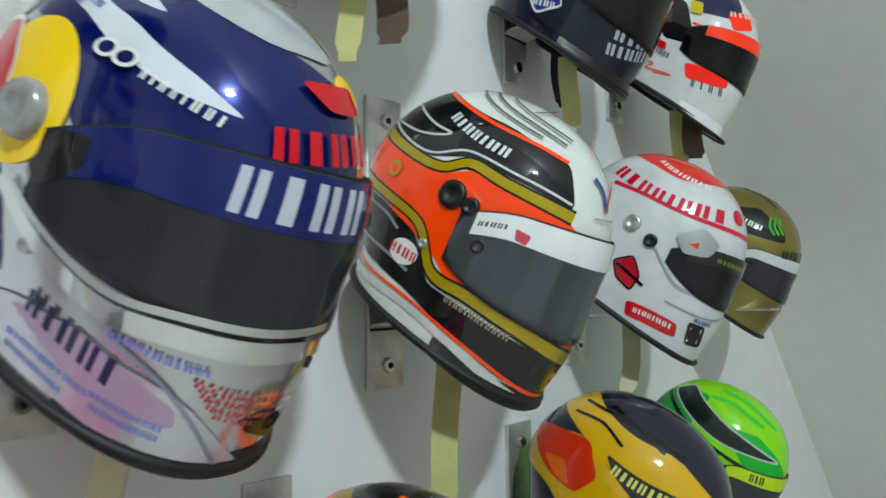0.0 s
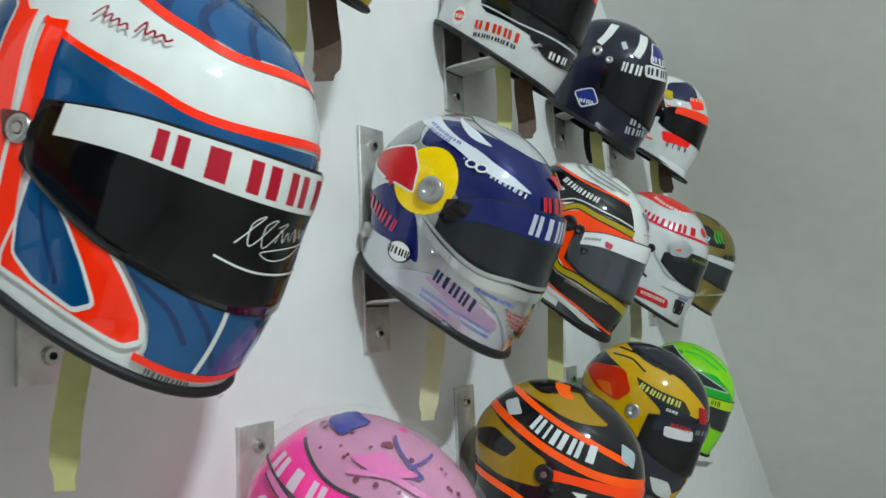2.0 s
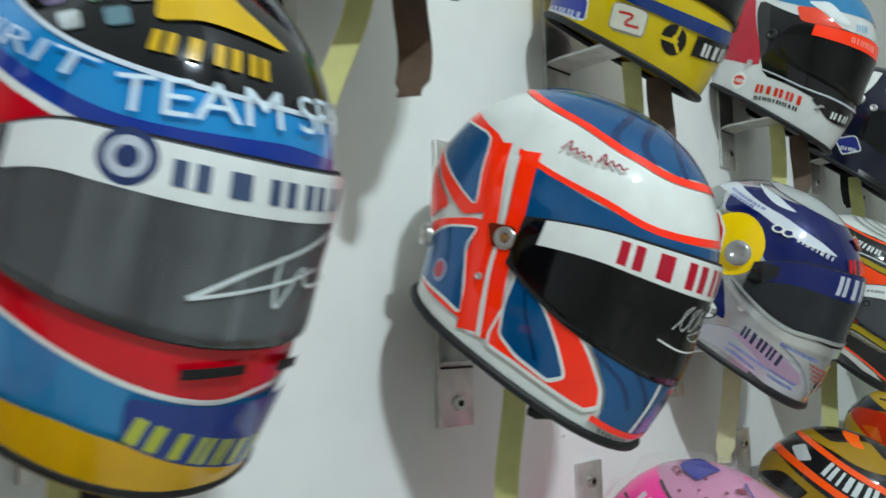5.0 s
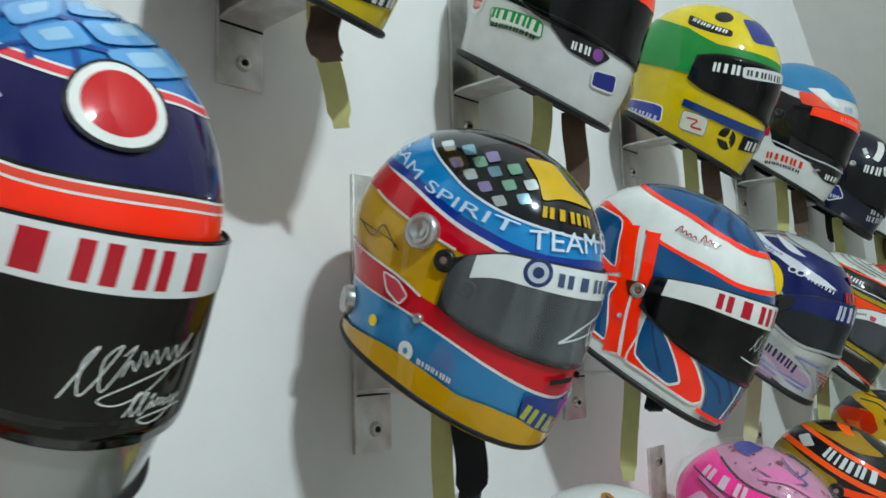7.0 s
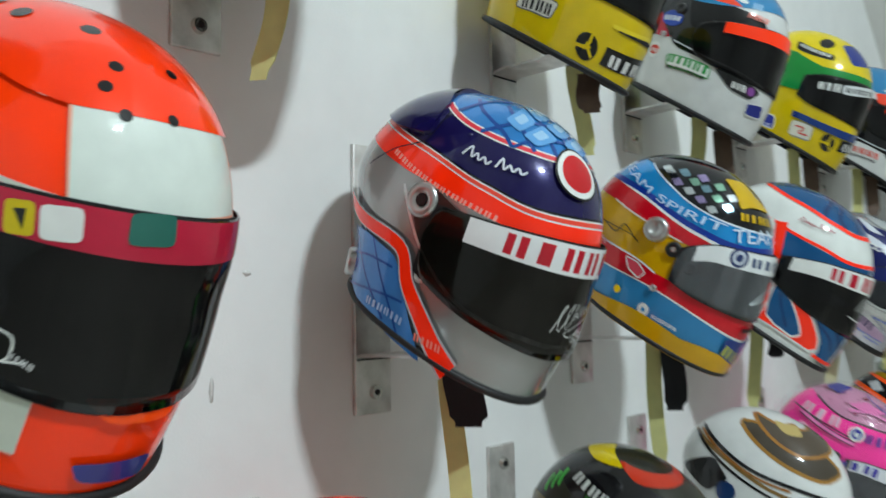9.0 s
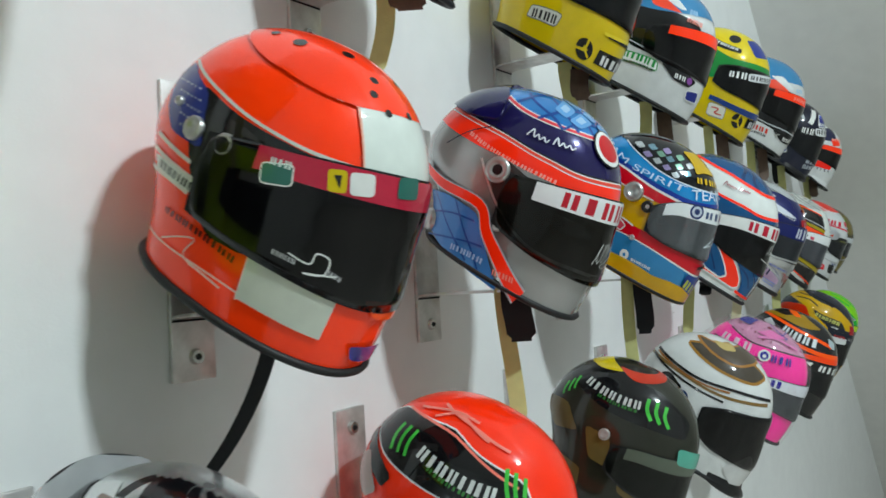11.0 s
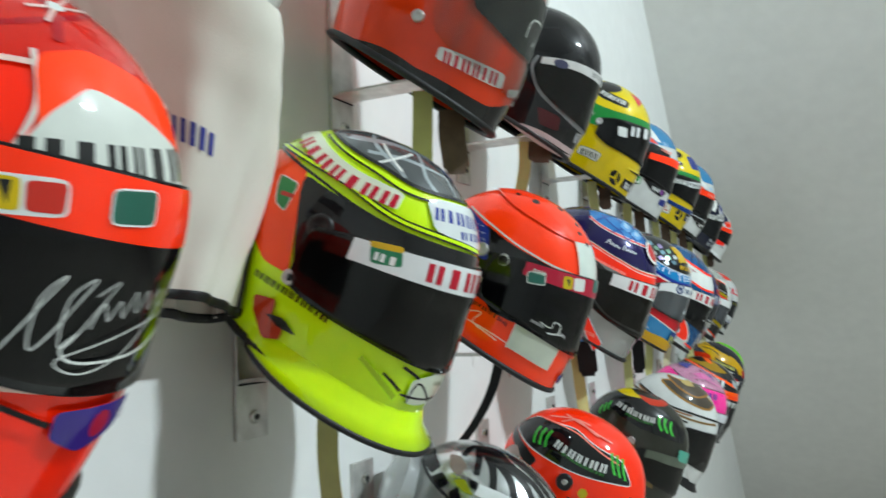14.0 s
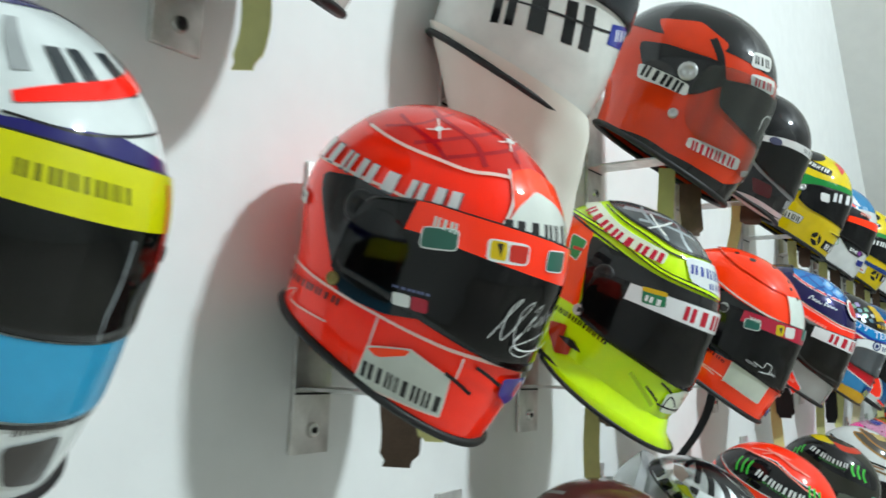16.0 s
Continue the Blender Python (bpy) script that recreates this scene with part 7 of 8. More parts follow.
h = helmet("T", 8, "red helmet with a black base band and a clear visor")
h.base(paint("#e0401e"))
h.band(-90, [(-7.2, -30.8), (17.2, -39.4), (61.1, -45.9), (118.1, -45.5)], paint("#0d0d0f"))
h.band([(23.3, 22.5), (45.8, 26.6), (78.9, 32.2), (114, 27.3)], 88, paint("#141416"))
h.patch([(122.1, 39.1), (82, 47.7), (51.8, 33.8), (58.3, 20.7), (100.3, 23.6)], paint("#e0401e"))
h.stripe([(65.8, 35.3), (56.4, 23.6), (49.6, 8.3)], 5.1, paint("#141416"))
h.patch([(123.7, 17), (99, 21.4), (53.9, 19.8), (44.8, 6.1), (64.1, -11.3), (103.9, -10.4)], paint("#0d0d10"))
h.patch([(114.6, 0.9), (68.4, -3.8), (66.8, -13.4), (111.2, -11.9)], paint("#dcdcd6"))
h.bars((109.4, -4.3), (72.1, -9.0), 9.91, [1, 0.8, 1.1, 0.9], paint("#1c1c1c"))
h.patch([(53, -33.3), (16.4, -26.1), (14.2, -31.7), (52.5, -38.8)], paint("#dcdcd6"))
h.bars((49.1, -36.1), (19.2, -29.8), 4.97, [1, 0.8, 1.1, 0.9, 0.7, 1.2], paint("#c83040"))
h.patch([(9.9, -29.5), (-7.2, -25.8), (-7.2, -28.8), (7.7, -32.3)], paint("#dcdcd6"))
h.patch([(34.1, 33.5), (15.1, 34.7), (19, 24), (34.7, 22.8)], paint("#dcdcd6"))
h.bars((32.7, 28.3), (19.3, 29.1), 6.31, [1, 0.8, 1.1], paint("#1c1c1c"))
h.patch([(33.6, 18.6), (10.8, 21.7), (9.6, 13.5), (30.3, 9.2)], paint("#dcdcd6"))
h.bars((29.4, 14.5), (14.2, 16.6), 5.03, [1, 0.8, 1.1], paint("#c83040"))
h.visor(visor_mat("#55564f", 0.35), port=False, top=17, bot=-32, end=66, low_end=-25, top_end=14, split=45)
h._lay("eye_port", [smooth_loop([(50, 8), (30, 12), (-30, 12), (-30, -14), (20, -16), (45, -10)])], DARK, 0.0036, "dark eye opening")
h.button(73.8, 5.3, 0.017, SILVER)
h.button(70.5, -27.2, 0.009, SILVER, name='rivet')
h.stripe([(12.8, -8.3), (9.8, 1), (-7.2, 1.2), (3.6, -9.1)], 0.68, paint("#f0f2ee"), visor=True)
h.strap((0.045, 0.0, -0.14), 0.25, 0.03, YELLOW_WEB, (0.0, -0.03), label='yellow woven strap')
h.strap((0.095, 0.01, -0.15), 0.1, 0.04, LEATHER, (0, 0), label='', name='strap_pad')

h = helmet("T", 9, "white helmet wearing a cream cloth neck skirt")
h.base(paint("#e2e2dc"))
h.bars((80.8, -24.9), (20.9, -10.8), 22.14, [1, 1, 1], paint("#0d0d10"))
h.stripe([(78.5, -20.7), (17.7, -9.1), (-13.2, 2.2)], 1.33, paint("#222222"))
h.patch([(11.8, -3.2), (-13.2, 5.2), (-11.7, -7.8), (10.8, -12.6)], paint("#2a3a9c"), curve=False)
h.bars((6.1, -6.4), (-13.2, 0.2), 5.96, [1, 0.8, 1.1, 0.9], paint("#e4e8f4"))
h.visor(visor_mat("#3e4146", 0.78), top=34, bot=2, end=80, low_end=-10, top_end=14)

skirt(h)

h = helmet("T", 10, "pale helmet with a dark visor above the row")
h.base(paint("#d8d8d4"))
h.visor(visor_mat("#08080a", 0.93))
h.strip(paint("#d8d8d4"))
h.strap((0.045, 0.01, -0.13), 0.14, 0.03, YELLOW_WEB, (0, 0), label='yellow woven strap')

h = helmet("B", 1, "lime and emerald green helmet with black flashes")
h.base(paint("#8ee81c"))
h.patch([(170.7, 6.8), (175.2, 22.8), (160.7, 48.3), (118.3, 58.3), (116.4, 31.8), (109.5, 11), (129.8, 4.3)], paint("#2aa83c"))
h.patch([(81.3, 43.3), (46.2, 41.6), (24.7, 26.8), (0.3, 3.8), (47.3, 7.4)], paint("#22b838"))
h.patch([(162.9, 41.1), (151.3, 56.2), (99.4, 47.5), (63.2, 38.3), (20.8, 22.9), (43.1, 24), (82.1, 26.3), (116.4, 31.8)], paint("#15201c"), paint("#b8c4c0"), 1.37)
h.stripe([(164, 35.9), (123.6, 27), (84.7, 19), (49, 12.1)], 3.33, paint("#15201c"))
h.stripe([(118.3, 58.3), (81.1, 62.9), (39.1, 49.1)], 3.46, paint("#4ad84a"))
h.stripe([(120.4, 71.4), (59.9, 70), (21.6, 47.6)], 3.73, paint("#4ad84a"))
h.visor(visor_mat("#3e4146", 0.78), top=13, bot=-20, end=72, low_end=-10, top_end=6)
h.strip(paint("#c0e818"), hi=66, height=10)
h.bars((45.8, 1.5), (33.4, 3.4), 7.07, [1, 0.8, 1.1], paint("#222222"), visor=True)
h.button(86.8, 6.3, 0.015, BLACKP)

h = helmet("B", 2, "navy and yellow helmet with a red emblem")
h.base(paint("#1c2030"))
h.patch([(178.2, 38.8), (179.7, 58.8), (52.8, 54.3), (15.3, 27.2), (27.4, 18.6), (59.8, 28.9), (95.8, 33), (127.7, 38.1)], paint("#dcae14"))
h.patch([(170.7, 1.8), (166.2, 17.8), (127.7, 38.1), (95.8, 33), (62.7, 18.2), (58.5, -15.4), (90.6, -25.3), (126.8, 1.2)], paint("#d8aa18"))
h.stripe([(156.4, 50.9), (99.3, 61.5), (62.2, 53)], 2.11, paint("#0d0d10"))
h.stripe([(179.7, 59.9), (86.6, 61.5), (43.5, 52.2)], 2.17, paint("#0d0d10"))
h.stripe([(148.8, 42.8), (121.8, 50.4), (96.6, 46.9)], 1.82, paint("#0d0d10"))
h.patch([(172.9, 20), (119, 39.4), (100.1, 23.6), (109.5, 7), (134.3, 7.9)], paint("#d83a24"))
h.patch([(141.6, 14.4), (125.3, 20.4), (114.7, 9.4), (126.3, 8.7)], paint("#e86a20"))
h.patch([(173.7, 11.8), (175.2, 25.8), (178.2, 39.8), (158.2, 24.5)], paint("#1c2030"))
h.patch([(104.8, 39.6), (43.8, 32.4), (33.4, 20.4), (89.3, 28.8)], paint("#2a2c20"))
h.bars((94.5, 33.6), (46.3, 28.0), 6.32, [1, 0.8, 1.1, 0.9, 0.7, 1.2, 1], paint("#d8d870"))
h.bars((59.0, 20.8), (47.3, 20.0), 3.07, [1, 0.8, 1.1, 0.9], paint("#f0f2ee"))
h.patch([(47.7, -38.7), (29.7, -34.4), (10.2, -44.5), (37.4, -45.1)], paint("#dcdcd8"))
h.patch([(21.8, -41), (1.8, -31.2), (3.3, -41.2), (3.3, -46.2)], paint("#d8aa18"))
h.stripe([(13.4, -24.9), (1.8, -36.2)], 3.09, paint("#e0b418"))
h.visor(visor_mat("#1a1b1e", 0.8), top=16, bot=-26, end=74, low_end=-20, top_end=10, split=45)
h.strip(paint("#1c2030"), hi=66, height=14)
h.patch([(55.9, 5.8), (29.4, 8.8), (26.4, 0), (53, -4.1)], paint("#e4e6e6"), visor=True)
h.bars((50.7, 2.6), (31.7, 3.4), 4.38, [1, 0.8, 1.1, 0.9, 0.7], paint("#c83030"), visor=True)
h.bars((26.9, 3.5), (1.8, 1.8), 4.35, [1, 0.8, 1.1, 0.9], paint("#888888"), visor=True)
h.patch([(27.8, 29.1), (13.9, 27.2), (11, 11.8), (24.2, 13.7)], paint("#b8242c"))
h.button(89.7, 5.9, 0.018, SILVER)
h.button(111.4, -42.2, 0.008, SILVER, name='visor_latch')

h = helmet("B", 3, "black, gold and orange helmet with white lettering")
h.base(paint("#18181a"))
h.patch([(167.7, 5.8), (173.7, 19.8), (155.5, 26.7), (113.1, 24.9), (86.4, 22.6), (82.4, 1.7), (112, -6.2), (163.2, -7.2)], paint("#a8841e"))
h.patch([(166.2, 2.8), (138.9, 20.5), (112.8, 19.5), (118.5, 7.4), (142.4, 4.1)], paint("#0d0d10"))
h.stripe([(175.2, 27.8), (125.7, 31), (83.8, 29.1), (45.3, 24.5), (1.2, 22.4)], 5.21, paint("#ff5a20"))
h.stripe([(179.7, 44.8), (114.9, 49.5), (67.7, 46.2), (25.9, 34.8)], 3.95, paint("#ff5a20"))
h.patch([(178.2, 44.8), (158.4, 64.9), (86.6, 79.9), (36.6, 56.5), (71.1, 54.7), (117.8, 54.4)], paint("#b08a22"))
h.patch([(179.7, 52.8), (179.7, 70.2), (113.1, 70), (131.6, 57.8)], paint("#0d0d10"))
h.patch([(162.1, 72), (134.7, 80.2), (90.9, 69.6), (110.9, 65.9)], paint("#ff6a28"))
h.patch([(150, 36.5), (143.4, 44.7), (126.1, 39.6), (134.5, 32.7)], paint("#d8dcdc"))
h.bars((113.4, 41.5), (49.1, 36.5), 12.53, [1, 0.4, 1.3, 1, 1], paint("#e4ecec"))
h.patch([(29.9, 46.3), (16.3, 40.4), (20.8, 31.2), (31.8, 36.5)], paint("#b8c8cc"))
h.patch([(84.1, 18.2), (49.1, 21.4), (0.5, 20.2), (-2.7, 10.8), (45.5, 11), (73.3, 6.6)], paint("#ff4a1e"))
h.stripe([(160.2, -16.2), (108.8, -13.1), (73.9, -16.8)], 5.33, paint("#ff5a20"))
h.visor(visor_mat("#1a1b1e", 0.8), top=14, bot=-24, end=80, low_end=-14, top_end=9)
h.strip(paint("#141416"), hi=72, height=13)
h.bars((41.4, 12.3), (-1.2, 7.8), 8.61, [1, 0.8, 1.1, 0.9], paint("#f0f2ee"), visor=True)
h.patch([(61.5, 9.5), (51.1, 11.3), (52.7, 5.6)], paint("#f0f2ee"), visor=True)
h.button(84.3, 12.4, 0.017, BLACKP, cap=BOLT)
h.button(73.3, 6.6, 0.01, BLACKP, name='visor_latch')

h = helmet("B", 4, "bright pink helmet with a dotted crown, in thin plastic film")
h.base(paint("#ff2f9c"))
h.band([(-13.2, 36.8), (64.8, 45.3), (107.4, 44.6), (146.8, 46.7)], 88, paint("#d890b4"))
h.stripe([(146.8, 46.7), (107.4, 44.6), (65, 45.9), (-13.2, 37.8)], 1.82, paint("#3a2030"))
h.disc(128.4, 66.0, 1.03, paint("#8a2848"))
h.disc(143.7, 62.4, 0.99, paint("#8a2848"))
h.disc(15.8, 48.3, 1.17, paint("#8a2848"))
h.disc(108.7, 58.6, 0.91, paint("#8a2848"))
h.disc(137.9, 63.0, 0.82, paint("#8a2848"))
h.disc(15.0, 47.4, 1.2, paint("#8a2848"))
h.disc(15.1, 64.7, 0.87, paint("#8a2848"))
h.disc(49.4, 56.2, 1.44, paint("#8a2848"))
h.disc(-16.8, 62.6, 1.14, paint("#8a2848"))
h.disc(43.1, 60.6, 0.83, paint("#8a2848"))
h.disc(81.9, 73.3, 2.14, paint("#8a2848"))
h.disc(17.8, 54.9, 0.82, paint("#8a2848"))
h.disc(12.1, 53.0, 1.28, paint("#8a2848"))
h.disc(19.4, 56.2, 0.92, paint("#8a2848"))
h.disc(53.3, 63.6, 0.88, paint("#8a2848"))
h.disc(89.8, 55.3, 0.67, paint("#8a2848"))
h.disc(128.0, 51.2, 0.88, paint("#8a2848"))
h.disc(63.0, 63.3, 1.06, paint("#8a2848"))
h.disc(-19.2, 52.8, 0.97, paint("#8a2848"))
h.disc(108.1, 56.5, 0.89, paint("#8a2848"))
h.disc(84.4, 57.1, 0.95, paint("#8a2848"))
h.disc(56.9, 53.3, 0.71, paint("#8a2848"))
h.disc(145.4, 56.1, 1.32, paint("#8a2848"))
h.disc(49.8, 68.3, 1.12, paint("#8a2848"))
h.disc(117.7, 58.5, 0.67, paint("#8a2848"))
h.disc(41.6, 51.5, 1.44, paint("#8a2848"))
h.disc(37.7, 49.5, 0.6, paint("#8a2848"))
h.disc(88.6, 52.2, 1.35, paint("#8a2848"))
h.disc(74.1, 53.3, 1.21, paint("#8a2848"))
h.disc(17.0, 61.8, 0.75, paint("#8a2848"))
h.disc(86.8, 71.7, 1.33, paint("#8a2848"))
h.disc(-13.2, 53.9, 0.59, paint("#8a2848"))
h.disc(152.3, 55.4, 1.34, paint("#8a2848"))
h.disc(96.4, 66.7, 0.83, paint("#8a2848"))
h.patch([(155.7, 57.1), (177.7, 68.1), (135.4, 76.3), (125.2, 61.2)], paint("#2a2a9a"))
h.stripe([(82.6, 79.1), (41.7, 60.5), (54.5, 63), (17.6, 71.8)], 1.39, paint("#5a4a9a"))
h.stripe([(98.3, 52.9), (65.6, 58.1), (28.8, 48.7)], 2.61, paint("#f088c4"))
h.patch([(106.2, 57.9), (80.4, 68.6), (41.7, 60.5), (71, 57.2)], paint("#f27abc"))
h.bars((142.9, 32.0), (98.5, 37.5), 10.94, [1, 1, 1], paint("#f8d8ea"), gap=0.35)
h.disc(78.3, 34.9, 7.07, paint("#f0f2ee"))
h.disc(78.3, 34.9, 4.82, paint("#2a2aa0"))
h.disc(77.9, 34.3, 2.26, paint("#f0f2ee"))
h.bars((68.4, 34.6), (41.4, 33.9), 9.42, [1, 1, 1], paint("#3428a0"))
h.stripe([(141.2, 26.6), (105.9, 25.5), (76.2, 24.8)], 4.9, paint("#0d0d10"))
h.stripe([(141.2, 26.6), (105.9, 25.5), (76.2, 24.8)], 3.15, paint("#ff7cc4"))
h.stripe([(153.1, 27.5), (109.3, 29.5), (83.3, 29.3)], 1.35, paint("#2a1a24"))
h.patch([(142.7, 1.8), (131.8, 20.6), (109.3, 15.2), (117.3, 1.5)], paint("#f8b8dc"))
h.visor(visor_mat("#3e4146", 0.78), top=13, bot=-22, end=78, low_end=-14, top_end=8)
h.strip(paint("#e8eaf0"), hi=72, height=11)
h.bars((86.7, 5.1), (47.1, 7.4), 11.35, [1, 0.8, 1.1], paint("#3428a0"), visor=True)
h.button(88, 4, 0.016, BLACKP)
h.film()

h = helmet("B", 5, "white helmet with a bronze-lined dark crown patch and black visor")
h.base(paint("#e6e8e6"))
h.patch([(144.5, 55.3), (61.4, 83), (13.1, 44.3), (36.9, 37.4), (91.7, 47.5)], paint("#4a4238"), paint("#a87a3a"), 2.55)
h.stripe([(178.2, 26.8), (116.9, 26.4), (65.6, 22), (19.1, 21.8)], 2.76, paint("#8a6a3a"))
h.stripe([(162.1, 27.2), (114.3, 21.4), (64.1, 16.6)], 2.13, paint("#0d0d10"))
h.patch([(157.7, 67.9), (-61.2, 81.8), (12.6, 57.3), (55.8, 51.8), (101.3, 59.5)], paint("#55493c"), paint("#b07a3a"), 2.22)
h.patch([(115.8, 73.4), (53.1, 79), (52.3, 67.5), (80.6, 65.9)], paint("#c8b070"))
h.patch([(155.5, 0.1), (128.5, 22.6), (108.4, 14), (120.5, -4.3)], paint("#0d0d10"))
h.stripe([(162.4, 33.1), (103.2, 30.2), (61.5, 30.2), (14.2, 25.2)], 2.49, paint("#0d0d10"))
h.stripe([(158, 30.8), (102.4, 27), (60.5, 27)], 1.83, paint("#a8703a"))
h.disc(106.7, 4.0, 8.24, paint("#1c3a6a"))
h.visor(visor_mat("#08080a", 0.93), top=11, bot=-30, end=82, low_end=-20, top_end=4)
h.patch([(42.8, -36.7), (21.9, -18.9), (3.3, -32.2), (16.4, -47.1)], paint("#dcdcda"))
h.lip(BLACKP, 50, 0.012, 0.012, name="chin_piece", label="dark chin piece")

h = helmet("B", 6, "dark olive camouflage helmet with black and green panel")
h.base(paint("#26281e"))
h.patch([(173.7, 35.6), (147.7, 57.3), (103.1, 67.2), (46.9, 57.8), (18.2, 36.1), (25.5, 24), (59, 28.7), (111.8, 31.3)], paint("#0d0d10"))
h.patch([(175.8, 52.1), (179.7, 69.2), (108.2, 65.5), (140.6, 55.1)], paint("#d8c01c"))
h.patch([(131.1, 67.9), (-79.2, 84.8), (39, 65.8), (85, 61.4)], paint("#c83a24"))
h.stripe([(62.6, 50.9), (63.2, 42.9), (57.5, 34.6)], 2.81, paint("#4ac04a"))
h.stripe([(52.4, 49.5), (54.1, 41.6), (49.3, 33.3)], 2.74, paint("#4ac04a"))
h.stripe([(42.8, 46.6), (45.4, 39), (41.2, 30.9)], 2.65, paint("#4ac04a"))
h.stripe([(151.1, 30.4), (149.7, 24.2), (147.2, 20)], 2.2, paint("#4ac04a"))
h.stripe([(147.9, 35), (145.9, 28.7), (143.3, 24.6)], 2.2, paint("#4ac04a"))
h.stripe([(145.1, 39.5), (142.7, 33.2), (139.9, 29.1)], 2.19, paint("#4ac04a"))
h.bars((135.2, 41.7), (69.7, 44.2), 7.2, [1, 0.8, 1.1, 0.9, 0.7, 1.2, 1], paint("#c8ccc8"))
h.bars((116.1, 37.3), (72.1, 39.2), 2.89, [1, 0.8, 1.1, 0.9, 0.7, 1.2, 1, 0.8], paint("#3a7a3a"))
h.patch([(173.7, 9.8), (136.5, 18.8), (116.8, 1.7), (144.5, -6.8)], paint("#6a5a30"))
h.patch([(112.8, 10.5), (87.4, 10.8), (77.5, -17.1), (99.6, -15.7)], paint("#6a5a30"))
h.patch([(129.4, -24.1), (102.7, -26.6), (99.4, -41.7), (122.1, -38.6)], paint("#6a5a30"))
h.patch([(68.5, -13.2), (52.6, -12.8), (44.6, -31.2), (65, -30)], paint("#6a5a30"))
h.visor(visor_mat("#0c0f0c", 0.92), top=10, bot=-26, end=84, low_end=-18, top_end=4)
h.strip(paint("#5a6456"), hi=70, height=10)
h.patch([(32, 18.6), (0.3, 13.8), (1.8, 3.8), (30.1, 6.7)], paint("#5ab09a"), visor=True)
h.button(93.1, 10.7, 0.012, SILVER)
h.bars((49.7, -43.6), (22.3, -37.7), 5.32, [1, 0.8, 1.1, 0.9], paint("#c04a20"))

h = helmet("B", 7, "fluorescent red helmet with a black panel of green claw marks")
h.base(paint("#f4351c"))
h.patch([(175.2, 29.8), (159.4, 46.5), (104.3, 60.1), (40.1, 44.3), (30.5, 25.3), (52.1, 25.8), (93.4, 24.8), (136.5, 23.9)], paint("#0d0d10"), paint("#f0f2ee"), 0.84)
h.stripe([(157.9, 47.2), (99.9, 56.1), (43.5, 40.4)], 1.33, paint("#ff8a7a"))
h.stripe([(141.8, 42.3), (139.9, 35.4), (135.1, 28.7)], 2.05, paint("#4ac04a"))
h.stripe([(135.1, 44.3), (133.7, 37.3), (129.3, 30.4)], 2.06, paint("#4ac04a"))
h.stripe([(128.2, 45.7), (127.3, 38.6), (123.3, 31.6)], 2.07, paint("#4ac04a"))
h.stripe([(51.7, 48.9), (51.2, 40.9), (47.9, 32.3)], 1.99, paint("#4ac04a"))
h.stripe([(45.6, 47.4), (45.7, 39.5), (42.9, 31.1)], 1.95, paint("#4ac04a"))
h.stripe([(39.3, 45.1), (39.9, 37.3), (37.3, 29)], 1.92, paint("#4ac04a"))
h.bars((116.4, 39.5), (55.9, 35.7), 7.57, [1, 0.8, 1.1, 0.9, 0.7, 1.2, 1], paint("#d8dcd8"))
h.bars((104.8, 34.9), (57.9, 30.5), 2.6, [1, 0.8, 1.1, 0.9, 0.7, 1.2, 1, 0.8, 1.1], paint("#3a7a3a"))
h.patch([(175.2, 24.8), (175.2, 29.8), (122.9, 18.9), (127, 9.2)], paint("#0d0d10"))
h.patch([(167.7, 2.8), (149.2, 19.7), (128.7, 5.9), (139.7, -4.1)], paint("#b8a098"))
h.bars((161.7, -8.2), (115.1, 1.3), 1.84, [1, 0.8, 1.1, 0.9, 0.7, 1.2, 1, 0.8], paint("#ff9a8a"))
h.bars((161.7, -13.2), (113.5, -3.3), 1.92, [1, 0.8, 1.1, 0.9, 0.7, 1.2, 1, 0.8], paint("#ff9a8a"))
h.bars((160.2, -17.2), (111.9, -7.9), 1.99, [1, 0.8, 1.1, 0.9, 0.7, 1.2, 1, 0.8], paint("#ff9a8a"))
h.stripe([(147.3, 53.2), (114.2, 66.4), (69.4, 59.7)], 1.48, paint("#ff9080"))
h.stripe([(137.7, 64.3), (89, 64.2), (50.2, 56.5)], 1.5, paint("#ff9080"))
h.stripe([(128.5, 56.1), (114.2, 66.4), (86.4, 67.5)], 1.48, paint("#ff9080"))
h.visor(visor_mat("#201c1a", 0.85), top=3, bot=-34, end=84, low_end=-24, top_end=2)
h.strip(paint("#8f9496"), hi=74, height=10)
h.bars((33.7, 14.5), (4.0, 11.0), 8.55, [1, 0.8, 1.1], paint("#22262a"), visor=True)
h.bars((64.9, 4.4), (40.9, 7.7), 4.31, [1, 0.8, 1.1, 0.9, 0.7], paint("#c8ccd0"), visor=True)
h.disc(71.9, 10.6, 4.32, paint("#c8b020"))
h.button(91.2, 13.9, 0.018, BLACKP, cap=BOLT)

h = helmet("B", 8, "chrome helmet with a black and silver striped crown")
h.base(chrome_paint("#9fa2a2", 0.3))
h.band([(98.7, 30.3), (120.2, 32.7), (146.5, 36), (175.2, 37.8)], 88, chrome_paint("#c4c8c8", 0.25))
h.stripe([(151.9, 72.4), (141.5, 66.3), (132.6, 60.7)], 4.08, paint("#0d0d10"))
h.stripe([(149.4, 75.4), (116.9, 67.4), (102.4, 56.2)], 4.43, paint("#0d0d10"))
h.stripe([(145.2, 78.5), (92.9, 67.8), (78.9, 52)], 4.85, paint("#0d0d10"))
h.stripe([(145.8, 81.7), (70.8, 67.1), (55, 47.1)], 4.96, paint("#0d0d10"))
h.stripe([(135.3, 84.6), (49.9, 65.7), (38.4, 39.9)], 4.74, paint("#0d0d10"))
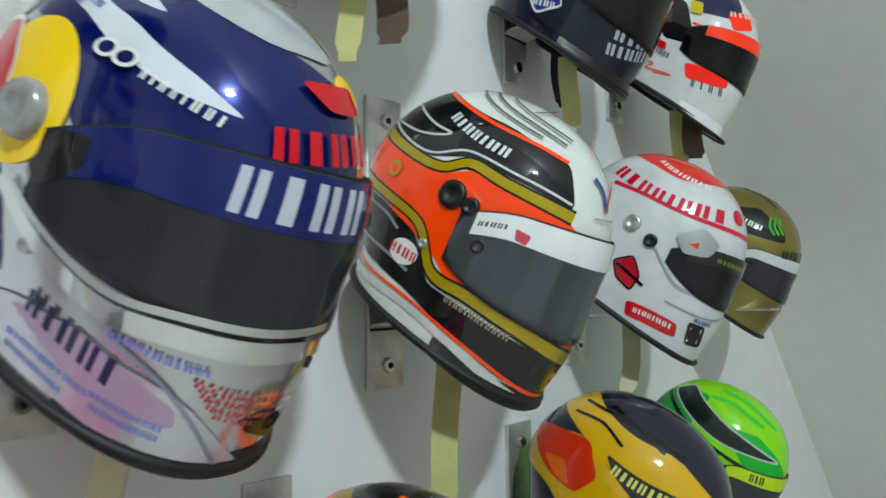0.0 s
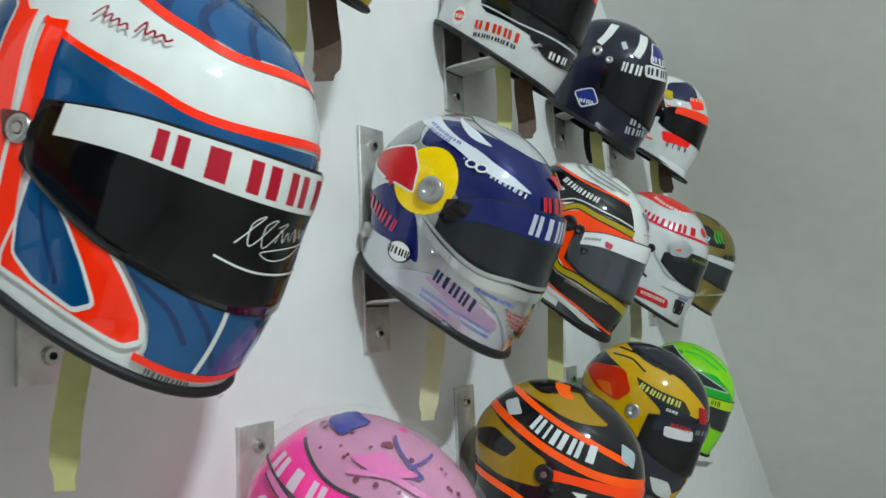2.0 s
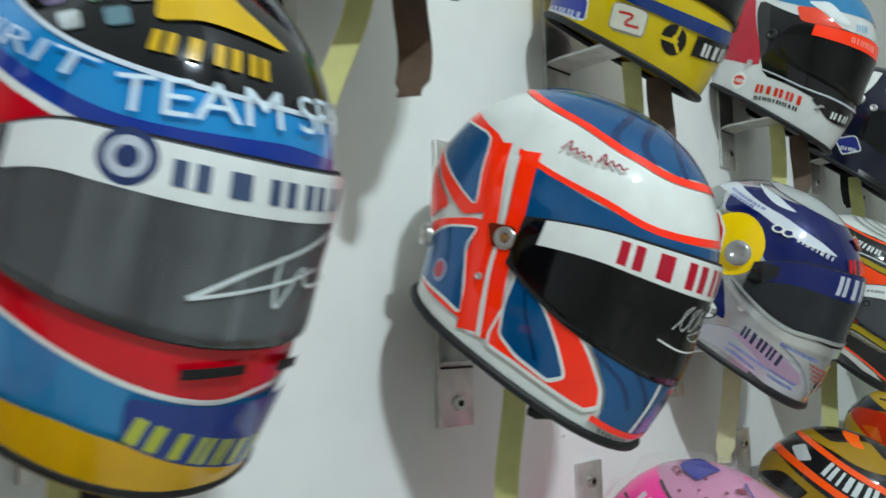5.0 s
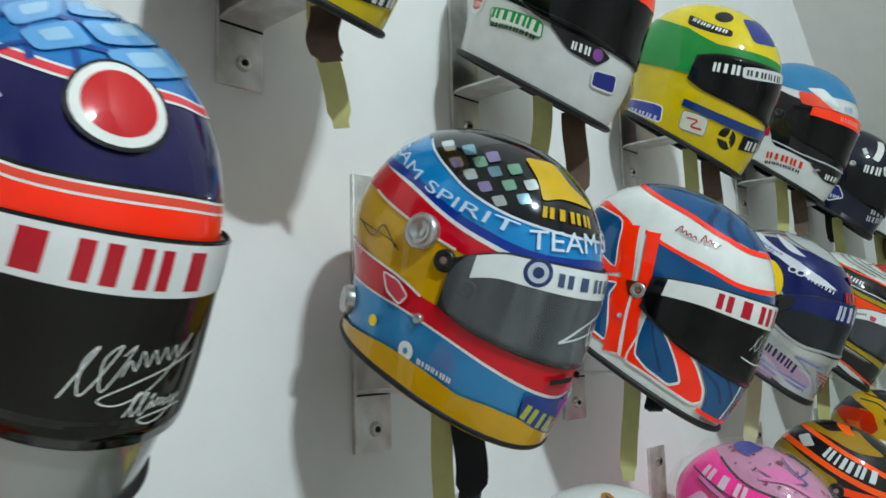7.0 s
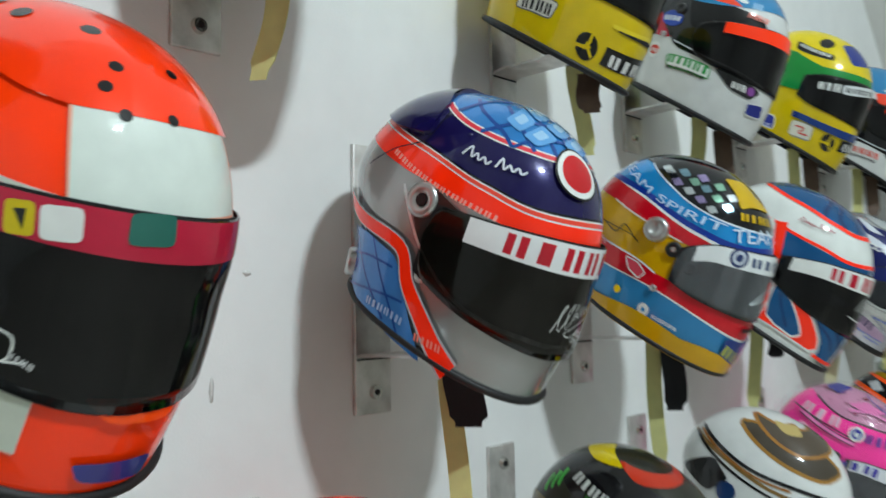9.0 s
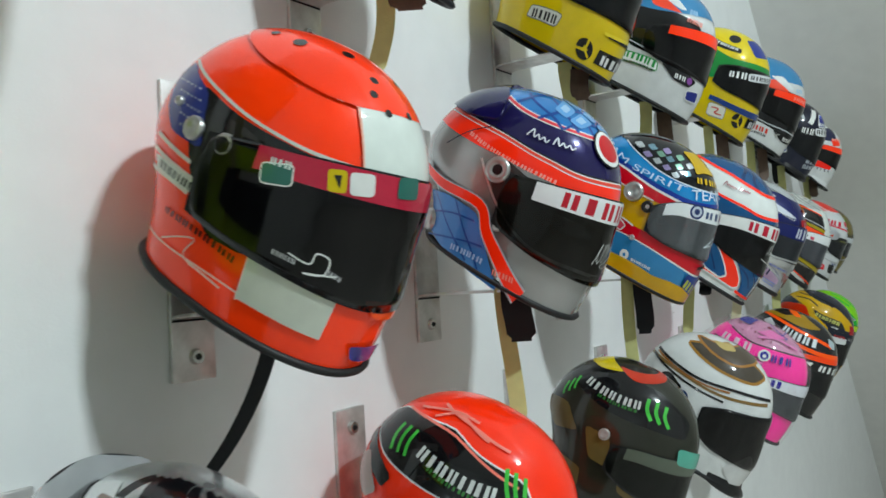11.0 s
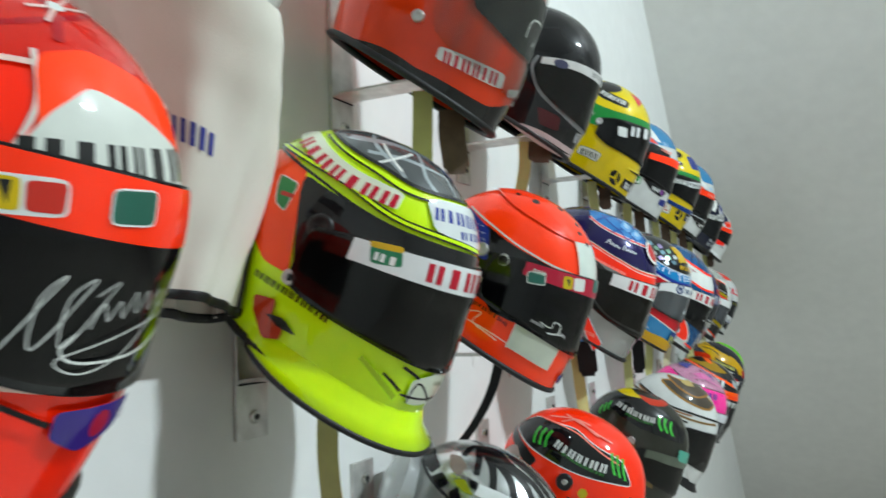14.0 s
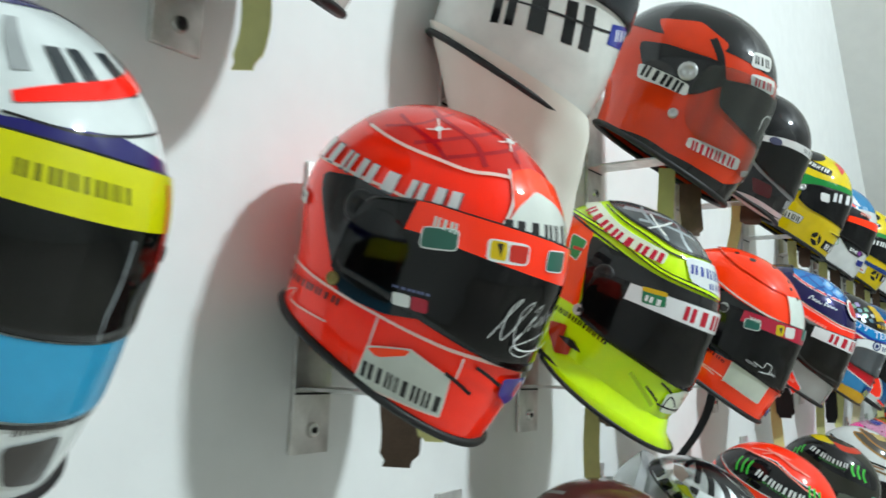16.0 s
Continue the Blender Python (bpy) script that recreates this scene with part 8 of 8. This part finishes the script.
h.stripe([(97.8, 86.5), (33.4, 63.1), (24.5, 38.9)], 4.25, paint("#0d0d10"))
h.stripe([(43.1, 86.1), (19.3, 62.2), (11.4, 37.2)], 3.98, paint("#0d0d10"))
h.stripe([(24.4, 82.9), (5.3, 60.7), (-13.2, 36.8)], 3.85, paint("#0d0d10"))
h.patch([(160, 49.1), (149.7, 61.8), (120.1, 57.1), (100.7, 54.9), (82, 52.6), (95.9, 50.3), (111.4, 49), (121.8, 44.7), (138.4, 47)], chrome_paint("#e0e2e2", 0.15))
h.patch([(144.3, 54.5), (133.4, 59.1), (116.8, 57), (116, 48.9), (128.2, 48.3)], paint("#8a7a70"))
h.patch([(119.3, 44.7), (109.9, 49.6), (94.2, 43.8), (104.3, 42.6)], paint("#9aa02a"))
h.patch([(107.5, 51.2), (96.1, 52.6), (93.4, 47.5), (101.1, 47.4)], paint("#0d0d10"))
# Broad white stripe: a bright reflection on the chrome, painted on as colour.
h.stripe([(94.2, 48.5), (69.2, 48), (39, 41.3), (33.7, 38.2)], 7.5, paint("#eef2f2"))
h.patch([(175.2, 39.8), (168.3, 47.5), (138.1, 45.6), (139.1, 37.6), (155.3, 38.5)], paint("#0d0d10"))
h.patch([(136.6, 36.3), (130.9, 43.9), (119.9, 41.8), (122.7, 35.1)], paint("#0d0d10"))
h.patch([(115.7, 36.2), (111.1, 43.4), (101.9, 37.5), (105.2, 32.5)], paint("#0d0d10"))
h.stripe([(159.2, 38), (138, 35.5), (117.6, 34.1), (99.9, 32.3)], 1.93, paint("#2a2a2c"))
h.flap([(150, 34), (138, 20), (140, 2), (165, -4), (195, -4), (220, 2), (222, 20), (210, 34), (180, 38)], paint("#b9bcbc", 0.3, 0.3), 0.03)
h.stripe([(158.7, -0.2), (151.8, 9.5), (154.8, 12.8)], 1.36, paint("#d8222c"))
h.visor(visor_mat("#08080a", 0.93), top=4, end=70, top_end=0)

h = helmet("B", 9, "dark red and grey helmet")
h.base(paint("#5a2e2c"))
h.visor(visor_mat("#08080a", 0.93), top=10, end=82, top_end=4)
h.stripe([(172.2, 20.8), (175.2, 30.8), (152.2, 46.1)], 2.56, paint("#8a8a88"))
